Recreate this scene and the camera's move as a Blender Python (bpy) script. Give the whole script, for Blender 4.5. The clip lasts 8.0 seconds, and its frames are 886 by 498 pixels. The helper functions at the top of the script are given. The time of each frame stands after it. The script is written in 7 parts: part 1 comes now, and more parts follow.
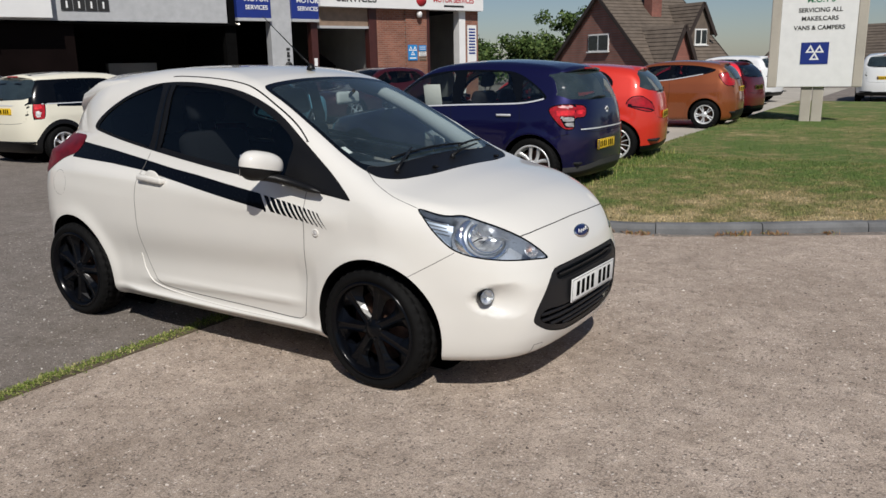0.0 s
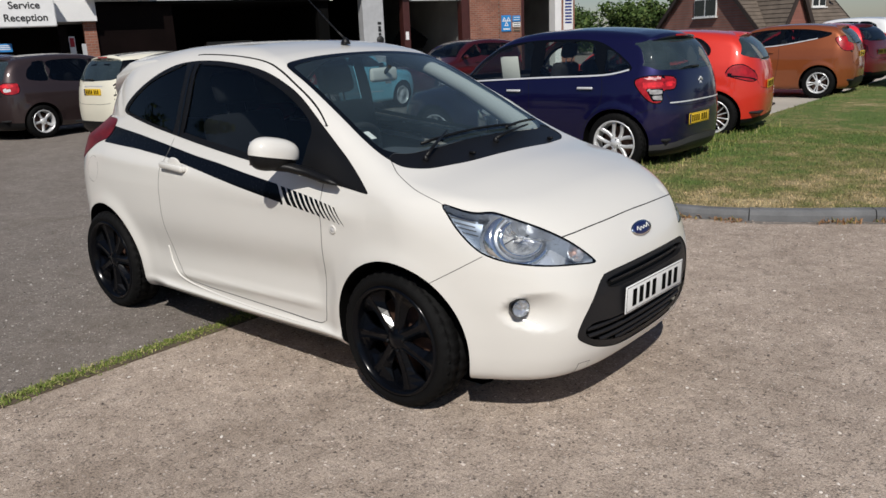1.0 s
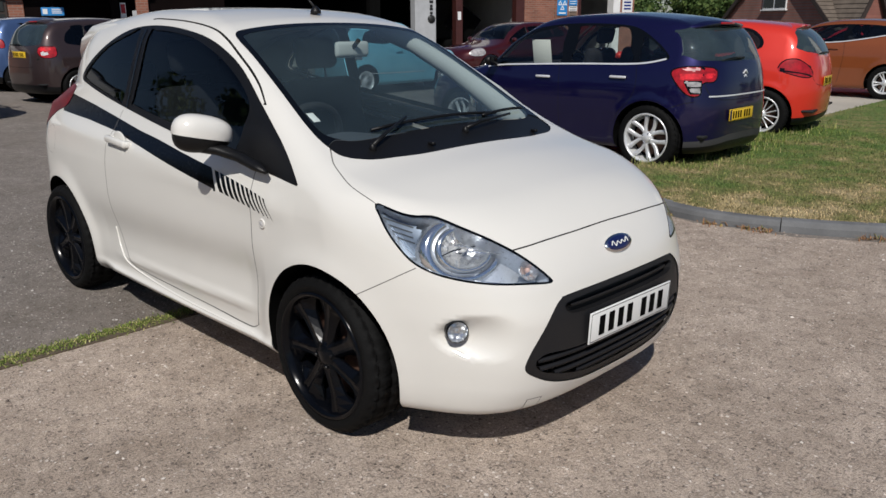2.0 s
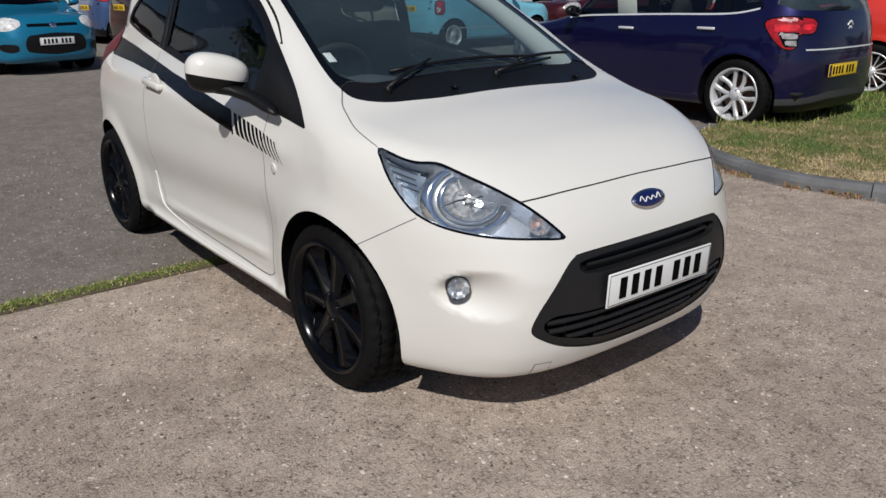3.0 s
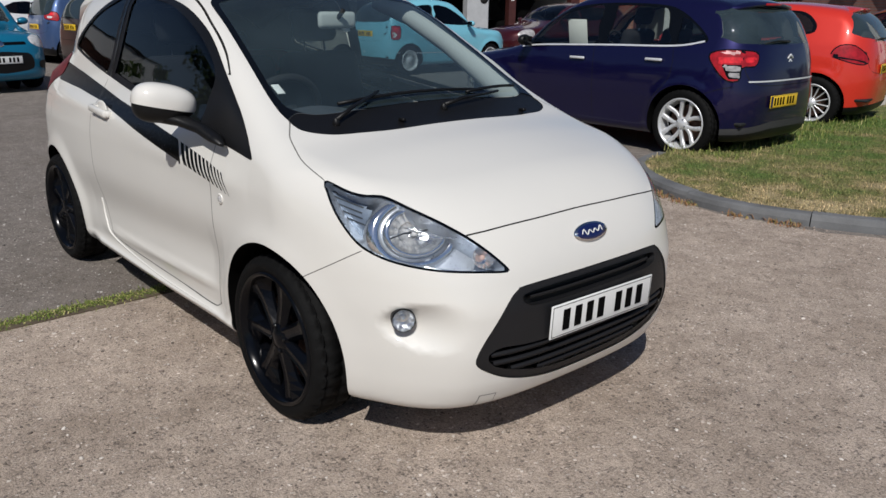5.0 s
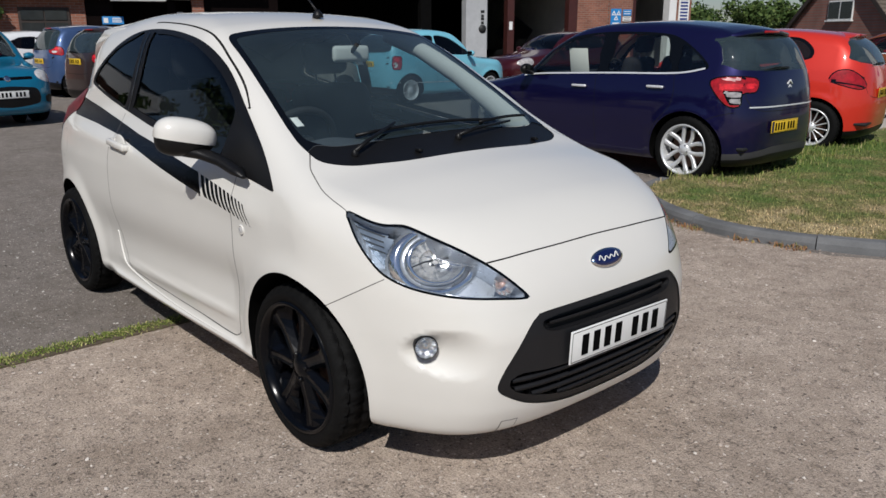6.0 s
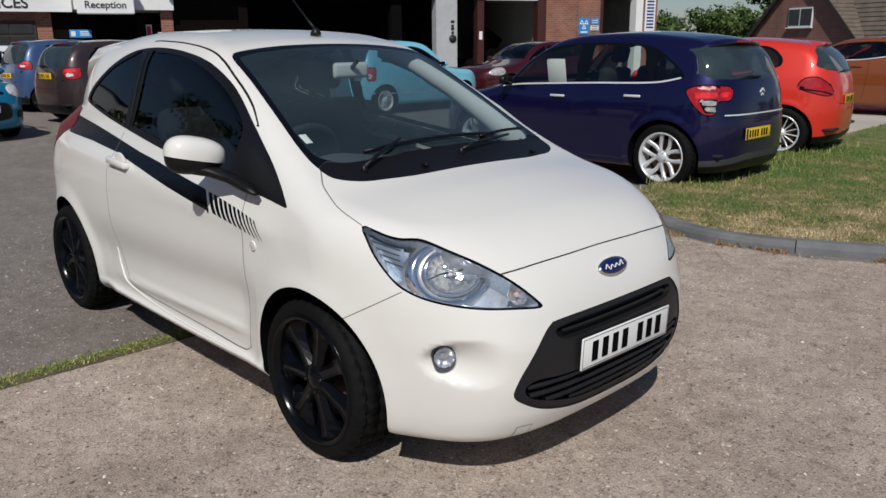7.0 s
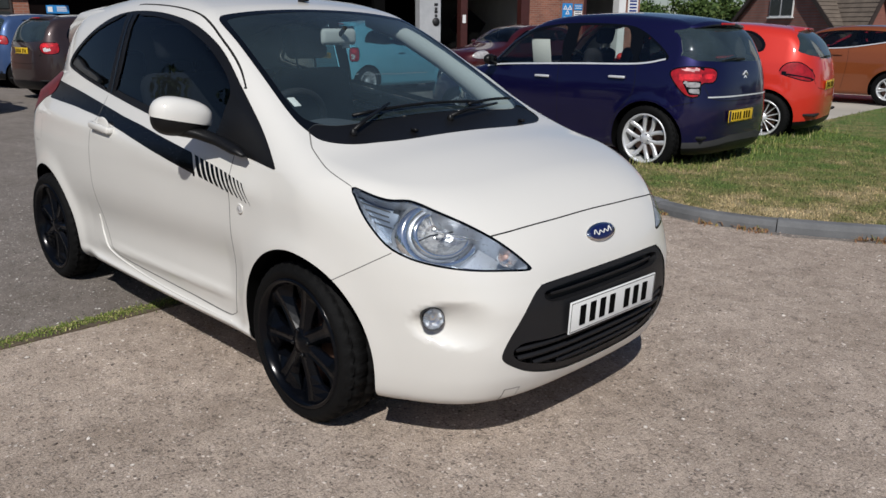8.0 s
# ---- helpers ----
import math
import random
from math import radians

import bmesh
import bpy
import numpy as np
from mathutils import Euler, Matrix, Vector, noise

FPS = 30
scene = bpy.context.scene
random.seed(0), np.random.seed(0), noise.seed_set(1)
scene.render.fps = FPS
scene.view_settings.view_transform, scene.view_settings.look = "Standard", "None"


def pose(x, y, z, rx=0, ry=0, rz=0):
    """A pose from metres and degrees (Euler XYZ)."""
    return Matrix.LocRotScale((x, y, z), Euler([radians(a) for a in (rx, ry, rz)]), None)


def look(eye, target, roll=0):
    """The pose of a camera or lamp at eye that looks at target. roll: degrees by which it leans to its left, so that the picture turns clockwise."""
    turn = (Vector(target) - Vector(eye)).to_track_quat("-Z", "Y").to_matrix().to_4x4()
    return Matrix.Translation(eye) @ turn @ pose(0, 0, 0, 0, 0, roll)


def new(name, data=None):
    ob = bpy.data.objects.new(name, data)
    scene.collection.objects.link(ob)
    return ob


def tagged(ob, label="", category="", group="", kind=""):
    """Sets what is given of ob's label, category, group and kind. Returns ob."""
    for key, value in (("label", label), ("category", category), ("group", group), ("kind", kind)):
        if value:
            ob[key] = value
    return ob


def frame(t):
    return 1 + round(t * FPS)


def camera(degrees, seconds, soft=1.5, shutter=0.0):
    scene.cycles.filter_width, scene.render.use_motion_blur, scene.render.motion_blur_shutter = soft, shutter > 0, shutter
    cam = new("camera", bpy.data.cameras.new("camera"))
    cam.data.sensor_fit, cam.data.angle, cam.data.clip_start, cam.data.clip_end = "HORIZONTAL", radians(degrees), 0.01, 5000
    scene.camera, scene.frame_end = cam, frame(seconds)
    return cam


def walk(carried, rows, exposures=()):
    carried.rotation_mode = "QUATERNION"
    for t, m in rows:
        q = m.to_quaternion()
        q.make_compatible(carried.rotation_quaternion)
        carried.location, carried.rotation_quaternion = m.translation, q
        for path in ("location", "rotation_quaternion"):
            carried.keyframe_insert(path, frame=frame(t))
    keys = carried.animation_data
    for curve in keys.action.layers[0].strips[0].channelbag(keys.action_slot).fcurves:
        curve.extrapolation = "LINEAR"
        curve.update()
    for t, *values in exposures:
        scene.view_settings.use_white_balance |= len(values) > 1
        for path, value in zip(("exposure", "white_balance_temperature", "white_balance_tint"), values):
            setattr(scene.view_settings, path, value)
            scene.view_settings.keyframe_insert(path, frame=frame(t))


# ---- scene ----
cam = camera(59.1, 8.0)
PATH = [
    (0, (2.16, -3.455, 1.481), (1.097, -1.824, 1.022), -1.1),
    (0.2, (2.117, -3.358, 1.424), (0.998, -1.770, 0.946), -1.6),
    (0.5, (2.097, -3.181, 1.383), (0.918, -1.645, 0.884), -2.3),
    (0.7, (2.118, -3.050, 1.423), (0.898, -1.549, 0.915), -2.6),
    (1, (2.11, -2.885, 1.468), (0.852, -1.419, 0.951), -2.5),
    (1.2, (2.108, -2.762, 1.467), (0.837, -1.307, 0.947), -2.2),
    (2.3, (2.1, -2.139, 1.397), (0.703, -0.829, 0.823), 0.6),
    (2.5, (2.121, -2.06, 1.377), (0.679, -0.805, 0.79), 0.6),
    (3, (2.171, -1.972, 1.345), (0.685, -0.803, 0.693), -0.4),
    (3.5, (2.194, -1.958, 1.355), (0.695, -0.811, 0.696), -0.1),
    (4, (2.201, -1.951, 1.378), (0.725, -0.75, 0.762), 0.6),
    (4.2, (2.201, -1.938, 1.378), (0.749, -0.707, 0.765), 1.0),
    (5.3, (2.204, -1.967, 1.391), (0.778, -0.694, 0.804), 0.7),
    (5.5, (2.202, -1.979, 1.398), (0.765, -0.706, 0.836), 0.5),
    (6, (2.193, -2.027, 1.397), (0.748, -0.75, 0.865), -0.0),
    (6.5, (2.182, -2.112, 1.43), (0.759, -0.81, 0.903), -0.4),
    (7, (2.149, -2.171, 1.428), (0.751, -0.835, 0.917), -0.5),
    (7.5, (2.148, -2.2, 1.403), (0.77, -0.838, 0.906), -0.7),
    (8, (2.14, -2.204, 1.354), (0.784, -0.838, 0.809), 0.5),
]
walk(cam, [(t, look(eye, target, roll)) for t, eye, target, roll in PATH], [(0.0, 0.0, 6500, 10), (1.2, 0.0, 6500, 10), (2.5, -0.1, 6350, 10), (4.2, -0.1, 6330, 10), (8.0, -0.08, 6290, 10)])

# ---- light ----
SUN_FROM = Vector((0.62, -0.72, 1.0)).normalized()
world = bpy.data.worlds.new("sky")
scene.world = world
world.use_nodes = True
wn, wl = world.node_tree.nodes, world.node_tree.links
sky = wn.new("ShaderNodeTexSky")
sky.sky_type = "NISHITA"
sky.sun_disc = False
sky.sun_elevation = math.asin(SUN_FROM.z)
sky.sun_rotation = math.atan2(SUN_FROM.x, SUN_FROM.y)
sky.air_density, sky.dust_density, sky.ozone_density = 1.0, 0.4, 2.6
haze = wn.new("ShaderNodeMix")
haze.data_type, haze.blend_type = "RGBA", "MULTIPLY"
haze.inputs[0].default_value, haze.inputs[7].default_value = 1.0, (0.88, 0.90, 0.99, 1)
wl.new(sky.outputs["Color"], haze.inputs[6])
wl.new(haze.outputs[2], wn["Background"].inputs["Color"])
wn["Background"].inputs["Strength"].default_value = 0.058
sun = new("sun", bpy.data.lights.new("sun", "SUN"))
sun.data.energy, sun.data.angle, sun.data.color = 4.3, radians(0.6), (1.0, 0.955, 0.885)
sun.matrix_world = look(SUN_FROM * 40, (0, 0, 0))
scene.view_settings.exposure = 0.0

# ---- materials ----
def node_mat(name):
    m = bpy.data.materials.new(name)
    m.use_nodes = True
    return m, m.node_tree, m.node_tree.nodes["Principled BSDF"]


def noise_node(nt, scale, detail=4.0, rough=0.55, vec=None):
    n = nt.nodes.new("ShaderNodeTexNoise")
    n.inputs["Scale"].default_value, n.inputs["Detail"].default_value, n.inputs["Roughness"].default_value = scale, detail, rough
    if vec is None:
        vec = nt.nodes.get("Texture Coordinate") or nt.nodes.new("ShaderNodeTexCoord")
        vec = vec.outputs["Object"]
    nt.links.new(vec, n.inputs["Vector"])
    return n


def ramp_node(nt, src, stops):
    r = nt.nodes.new("ShaderNodeValToRGB")
    r.color_ramp.elements[0].position, r.color_ramp.elements[0].color = stops[0][0], (*stops[0][1], 1)
    r.color_ramp.elements[1].position, r.color_ramp.elements[1].color = stops[-1][0], (*stops[-1][1], 1)
    for p, c in stops[1:-1]:
        r.color_ramp.elements.new(p).color = (*c, 1)
    nt.links.new(src, r.inputs["Fac"])
    return r


def mixc(nt, fac, a, b, blend="MIX"):
    m = nt.nodes.new("ShaderNodeMix")
    m.data_type, m.blend_type = "RGBA", blend
    for key, v in ((0, fac), (6, a), (7, b)):
        if isinstance(v, (int, float)):
            m.inputs[key].default_value = v
        elif isinstance(v, tuple):
            m.inputs[key].default_value = (*v, 1)
        else:
            nt.links.new(v, m.inputs[key])
    return m.outputs[2]


def tone(c, k):
    return tuple(min(1.0, v * k) for v in c)


def bump_to(nt, bsdf, height, strength, dist):
    b = nt.nodes.new("ShaderNodeBump")
    b.inputs["Strength"].default_value, b.inputs["Distance"].default_value = strength, dist
    nt.links.new(height, b.inputs["Height"])
    nt.links.new(b.outputs["Normal"], bsdf.inputs["Normal"])


def mat(name, col, rough=0.5, metal=0.0, var=0.12, scale=5.0, fine=90.0, bump=0.0, coat=0.0, rvar=0.08, per=0.0, spec=0.5):
    """A plain surface with variation at two scales. per: how far single objects differ."""
    m, nt, b = node_mat(name)
    n1, n2 = noise_node(nt, scale), noise_node(nt, fine, 3.0)
    c1 = ramp_node(nt, n1.outputs["Fac"], [(0.3, tone(col, 1 - var)), (0.7, tone(col, 1 + var))]).outputs["Color"]
    c2 = ramp_node(nt, n2.outputs["Fac"], [(0.3, (1 - var * 0.6,) * 3), (0.7, (1.0,) * 3)]).outputs["Color"]
    c = mixc(nt, 1.0, c1, c2, "MULTIPLY")
    if per:
        info = nt.nodes.new("ShaderNodeObjectInfo")
        c3 = ramp_node(nt, info.outputs["Random"], [(0.0, (1 - per,) * 3), (1.0, (1.0,) * 3)]).outputs["Color"]
        c = mixc(nt, 1.0, c, c3, "MULTIPLY")
    nt.links.new(c, b.inputs["Base Color"])
    r = nt.nodes.new("ShaderNodeMapRange")
    r.inputs["To Min"].default_value, r.inputs["To Max"].default_value = max(0.02, rough - rvar), min(1, rough + rvar)
    nt.links.new(n2.outputs["Fac"], r.inputs["Value"])
    nt.links.new(r.outputs["Result"], b.inputs["Roughness"])
    b.inputs["Metallic"].default_value, b.inputs["Specular IOR Level"].default_value = metal, spec
    b.inputs["Coat Weight"].default_value, b.inputs["Coat Roughness"].default_value = coat, 0.04
    if bump:
        bump_to(nt, b, n2.outputs["Fac"], bump, 0.004)
    return m


def paint(name, col, flake=0.0):
    """Car paint: a coloured base under clear lacquer, with a film of dust."""
    m, nt, b = node_mat(name)
    n1, n2 = noise_node(nt, 2.5, 5.0), noise_node(nt, 900.0, 2.0)
    dust = ramp_node(nt, n1.outputs["Fac"], [(0.35, tone(col, 0.97)), (0.75, tuple(min(1, 0.99 * v + 0.002) for v in col))]).outputs["Color"]
    c = mixc(nt, 0.35 * flake, dust, ramp_node(nt, n2.outputs["Fac"], [(0.35, tone(col, 0.7)), (0.65, tone(col, 1.5))]).outputs["Color"])
    nt.links.new(c, b.inputs["Base Color"])
    b.inputs["Metallic"].default_value, b.inputs["Roughness"].default_value = 0.55 * flake, 0.42
    b.inputs["Specular IOR Level"].default_value = 0.2
    b.inputs["Coat Weight"].default_value = 1.0
    r = nt.nodes.new("ShaderNodeMapRange")
    r.inputs["From Min"].default_value, r.inputs["From Max"].default_value = 0.3, 0.8
    r.inputs["To Min"].default_value, r.inputs["To Max"].default_value = 0.025, 0.11
    nt.links.new(n1.outputs["Fac"], r.inputs["Value"])
    nt.links.new(r.outputs["Result"], b.inputs["Coat Roughness"])
    return m


def glass(name, tint=(0.8, 0.86, 0.84), ior=1.75, veil=0.0):
    """A pane: light passes straight through, the surface mirrors at flat angles."""
    m, nt, b = node_mat(name)
    nt.nodes.remove(b)
    out = nt.nodes["Material Output"]
    tr, gl, mx, fr, pw, sc = (nt.nodes.new("ShaderNode" + k) for k in ("BsdfTransparent", "BsdfGlossy", "MixShader", "LayerWeight", "Math", "Math"))
    f0 = ((ior - 1) / (ior + 1)) ** 2
    pw.operation, pw.inputs[1].default_value = "POWER", 5.0
    sc.operation, sc.inputs[1].default_value, sc.inputs[2].default_value = "MULTIPLY_ADD", 1 - f0, f0
    fr.inputs["Blend"].default_value = 0.5
    tr.inputs["Color"].default_value = (*tint, 1)
    gl.inputs["Roughness"].default_value = 0.015
    for a, b2 in ((fr.outputs["Facing"], pw.inputs[0]), (pw.outputs[0], sc.inputs[0]), (sc.outputs[0], mx.inputs[0]), (tr.outputs[0], mx.inputs[1]), (gl.outputs[0], mx.inputs[2]), (mx.outputs[0], out.inputs[0])):
        nt.links.new(a, b2)
    # pale blue diffuse veil: dust, and the sky's reflection put into the colour
    if veil:
        d, m2 = nt.nodes.new("ShaderNodeBsdfDiffuse"), nt.nodes.new("ShaderNodeMixShader")
        d.inputs["Color"].default_value = (0.42, 0.62, 0.70, 1)
        n = noise_node(nt, 3.0, 4.0)
        r = nt.nodes.new("ShaderNodeMapRange")
        r.inputs["From Min"].default_value, r.inputs["From Max"].default_value = 0.3, 0.7
        r.inputs["To Min"].default_value, r.inputs["To Max"].default_value = veil * 0.6, veil * 1.3
        nt.links.new(n.outputs["Fac"], r.inputs["Value"])
        for a, b2 in ((r.outputs["Result"], m2.inputs[0]), (mx.outputs[0], m2.inputs[1]), (d.outputs[0], m2.inputs[2]), (m2.outputs[0], out.inputs[0])):
            nt.links.new(a, b2)
    return m


def lens_mat(name, col, rough=0.08, coat=0.6):
    """Coloured lamp plastic with the ribbed reflector behind it."""
    m, nt, b = node_mat(name)
    n = noise_node(nt, 18.0, 2.0)
    c = ramp_node(nt, n.outputs["Fac"], [(0.35, tone(col, 0.7)), (0.65, tone(col, 1.2))]).outputs["Color"]
    nt.links.new(c, b.inputs["Base Color"])
    b.inputs["Roughness"].default_value, b.inputs["Coat Weight"].default_value, b.inputs["Coat Roughness"].default_value = 0.4, coat, rough
    b.inputs["Specular IOR Level"].default_value = 0.2
    return m


M = {}
M["white_paint"] = paint("cream_white_paint", (0.68, 0.665, 0.625))
M["black_plastic"] = mat("black_plastic", (0.006, 0.006, 0.0066), 0.42, spec=0.25, bump=0.15, fine=400.0)
M["grille_plastic"] = mat("grained_grille_plastic", (0.010, 0.010, 0.0115), 0.5, spec=0.35, bump=0.2, fine=500.0)
M["gloss_black"] = mat("gloss_black", (0.003, 0.0035, 0.0045), 0.14, var=0.2, rvar=0.05, spec=0.35)
M["wheel_black"] = mat("black_wheel_lacquer", (0.0025, 0.003, 0.0045), 0.18, var=0.3, rvar=0.04, spec=0.2)
M["matt_black"] = mat("matt_black", (0.003, 0.003, 0.003), 0.95, spec=0.05)
M["decal"] = mat("black_decal", (0.002, 0.0025, 0.004), 0.25, var=0.1, spec=0.2)
M["rubber"] = mat("tyre_rubber", (0.004, 0.004, 0.0042), 0.75, spec=0.15, var=0.3, bump=0.4, fine=160.0)
M["seam"] = mat("panel_gap", (0.015, 0.015, 0.015), 0.9, spec=0.1)
M["glass"] = glass("window_glass", (0.78, 0.84, 0.82))
M["tint_glass"] = glass("tinted_glass", (0.42, 0.46, 0.46), 1.6)
# the hatch pane's pale sky reflection is put into its veil
M["hatch_glass"] = glass("privacy_hatch_glass", (0.20, 0.225, 0.23), 1.9, 0.05)
M["dark_glass"] = glass("dark_glass", (0.14, 0.155, 0.16), 1.58)
M["screen_glass"] = glass("windscreen_glass", (0.70, 0.79, 0.81), 1.95, 0.036)
M["side_glass"] = glass("door_glass", (0.42, 0.48, 0.49), 1.52)
M["lamp_glass"] = glass("lamp_glass", (0.93, 0.95, 0.96), 1.45)
M["chrome"] = mat("chrome", (0.75, 0.76, 0.78), 0.10, 1.0, var=0.05, rvar=0.04)
M["alloy"] = mat("silver_alloy", (0.70, 0.71, 0.72), 0.30, 0.4, var=0.08)
M["rusty"] = mat("brake_disc_steel", (0.13, 0.07, 0.05), 0.6, 0.3, var=0.3, scale=30)
M["red_lens"] = lens_mat("red_lens", (0.34, 0.008, 0.014))
M["dark_red_lens"] = lens_mat("dark_red_lens", (0.12, 0.003, 0.007), 0.25, 0.15)
M["bright_red_lens"] = lens_mat("bright_red_lens", (0.66, 0.02, 0.03))
M["grey_lens"] = lens_mat("grey_lens", (0.32, 0.31, 0.315))
M["pink_lens"] = lens_mat("pink_lens_edge", (0.75, 0.42, 0.42))
M["grey_bumper"] = mat("grey_bumper_plastic", (0.045, 0.045, 0.048), 0.6, spec=0.3, bump=0.2, fine=300)
M["clear_lens"] = lens_mat("clear_lens", (0.58, 0.575, 0.575))
M["amber_lens"] = lens_mat("amber_lens", (0.8, 0.25, 0.05))
M["yellow_plate"] = mat("yellow_plate", (0.80, 0.52, 0.03), 0.35, var=0.05)
M["white_plate"] = mat("white_plate", (0.74, 0.75, 0.74), 0.35, var=0.05)
M["seat_cloth"] = mat("dark_seat_cloth", (0.02, 0.021, 0.024), 0.95, spec=0.1, bump=0.4, fine=500)
M["dash"] = mat("dashboard_plastic", (0.016, 0.017, 0.018), 0.7, spec=0.2, bump=0.3, fine=500)
M["liner"] = mat("grey_headlining", (0.38, 0.37, 0.34), 0.95, var=0.06)
M["paper"] = mat("white_card", (0.75, 0.76, 0.72), 0.7, var=0.04)
M["badge_blue"] = mat("blue_enamel", (0.006, 0.012, 0.075), 0.3, coat=0.3)

# ---- tools for meshes ----
def mesh_of(name, bm):
    me = bpy.data.meshes.new(name)
    bm.to_mesh(me)
    bm.free()
    return me


def part(name, bm, material, parent=None, label="", smooth=True, m=None):
    """Links a bmesh as one mesh object, under a thing or a part."""
    me = bm if isinstance(bm, bpy.types.Mesh) else mesh_of(name, bm)
    if not me.materials:
        me.materials.append(M[material] if isinstance(material, str) else material)
    if smooth:
        me.shade_smooth()
    ob = new(name, me)
    if parent:
        ob.parent = parent
    if m is not None:
        ob.matrix_basis = m
    return tagged(ob, label)


def thing(name, label, category, m=None, group="", kind=""):
    ob = new(name)
    if m is not None:
        ob.matrix_basis = m
    return tagged(ob, label, category, group, kind)


def add_box(bm, size, at=(0, 0, 0), bevel=0.0, rot=None, seg=2):
    """A box with rounded edges, added to bm."""
    t = Matrix.Translation(at) @ (rot or Matrix()) @ Matrix.Diagonal((*size, 1))
    made = bmesh.ops.create_cube(bm, size=1.0, matrix=t)["verts"]
    if bevel:
        edges = list({e for v in made for e in v.link_edges})
        bmesh.ops.bevel(bm, geom=edges, offset=bevel, segments=seg, affect="EDGES", profile=0.5)
    return bm


def box(size, at=(0, 0, 0), bevel=0.0, rot=None, seg=2):
    return add_box(bmesh.new(), size, at, bevel, rot, seg)


def lathe(profile, n=48, axis="Y", closed=False, cap=True):
    """Turns (radius, along) pairs about an axis."""
    bm = bmesh.new()
    rings = []
    for r, h in profile:
        ring = []
        for i in range(n):
            a = 2 * math.pi * i / n
            c, s = r * math.cos(a), r * math.sin(a)
            ring.append(bm.verts.new((c, h, s) if axis == "Y" else (c, s, h) if axis == "Z" else (h, c, s)))
        rings.append(ring)
    pairs = list(zip(rings, rings[1:])) + ([(rings[-1], rings[0])] if closed else [])
    for a, b in pairs:
        for i in range(n):
            bm.faces.new((a[i], a[(i + 1) % n], b[(i + 1) % n], b[i]))
    if cap and not closed:
        for ring, flip in ((rings[0], False), (rings[-1], True)):
            if max((v.co - ring[0].co).length for v in ring) > 1e-5:
                try:
                    bm.faces.new(ring[::-1] if flip else ring)
                except ValueError:
                    pass
    bmesh.ops.recalc_face_normals(bm, faces=bm.faces)
    return bm


def tube(pts, radius, n=10, cap=True):
    """A round bar along points; radius may be one number or one for each point."""
    bm = bmesh.new()
    pts = [Vector(p) for p in pts]
    rad = radius if isinstance(radius, (list, tuple)) else [radius] * len(pts)
    rings, up = [], None
    for i, p in enumerate(pts):
        d = (pts[min(i + 1, len(pts) - 1)] - pts[max(i - 1, 0)]).normalized()
        up = up or (Vector((0, 0, 1)) if abs(d.z) < 0.9 else Vector((1, 0, 0)))
        side = d.cross(up).normalized()
        up = side.cross(d).normalized()
        rings.append([bm.verts.new(p + rad[i] * (math.cos(2 * math.pi * k / n) * side + math.sin(2 * math.pi * k / n) * up)) for k in range(n)])
    for a, b in zip(rings, rings[1:]):
        for k in range(n):
            bm.faces.new((a[k], a[(k + 1) % n], b[(k + 1) % n], b[k]))
    if cap:
        bm.faces.new(rings[0][::-1])
        bm.faces.new(rings[-1])
    return bm


def curve_pts(ctrl, n=10, closed=False):
    """A smooth line through control points (Catmull-Rom), as an array."""
    c = np.array(ctrl, float)
    k = len(c)
    out = []
    for i in range(k if closed else k - 1):
        if closed:
            p0, p1, p2, p3 = c[(i - 1) % k], c[i], c[(i + 1) % k], c[(i + 2) % k]
        else:
            p0, p1, p2, p3 = c[max(i - 1, 0)], c[i], c[i + 1], c[min(i + 2, k - 1)]
        for s in np.arange(n) / n:
            out.append(0.5 * (2 * p1 + (p2 - p0) * s + (2 * p0 - 5 * p1 + 4 * p2 - p3) * s * s + (3 * p1 - p0 - 3 * p2 + p3) * s ** 3))
    if not closed:
        out.append(c[-1])
    return np.array(out)


def text_mesh(words, size, depth=0.002, align="CENTER", squeeze=1.0):
    """Letters of the built-in font as a mesh in the x-y plane."""
    cu = bpy.data.curves.new("letters", "FONT")
    cu.body, cu.size, cu.extrude, cu.align_x, cu.align_y = words, size, depth, align, "CENTER"
    cu.offset = size * 0.018
    ob = new("letters", cu)
    me = bpy.data.meshes.new_from_object(ob.evaluated_get(bpy.context.evaluated_depsgraph_get()))
    bpy.data.objects.remove(ob)
    bpy.data.curves.remove(cu)
    if squeeze != 1.0:
        me.transform(Matrix.Diagonal((squeeze, 1, 1, 1)))
    return me


# ---- car bodies ----
def pchip(xs, ys):
    """A smooth line through knots without overshoot."""
    x, y = np.array(xs, float), np.array(ys, float)
    if x[0] > x[-1]:
        x, y = x[::-1], y[::-1]
    h, d = np.diff(x), np.diff(y) / np.diff(x)
    m = np.zeros(len(x))
    m[0], m[-1] = d[0], d[-1]
    for i in range(1, len(x) - 1):
        if d[i - 1] * d[i] > 0:
            w1, w2 = 2 * h[i] + h[i - 1], h[i] + 2 * h[i - 1]
            m[i] = (w1 + w2) / (w1 / d[i - 1] + w2 / d[i])

    def at(q):
        q = np.clip(q, x[0], x[-1])
        i = np.clip(np.searchsorted(x, q) - 1, 0, len(x) - 2)
        s = (q - x[i]) / h[i]
        return ((1 + 2 * s) * (1 - s) ** 2 * y[i] + s * (1 - s) ** 2 * h[i] * m[i]
                + s * s * (3 - 2 * s) * y[i + 1] + s * s * (s - 1) * h[i] * m[i + 1])
    return at


def smax(a, b, k):
    h = np.clip(0.5 + 0.5 * (a - b) / k, 0, 1)
    return b * (1 - h) + a * h + k * h * (1 - h)


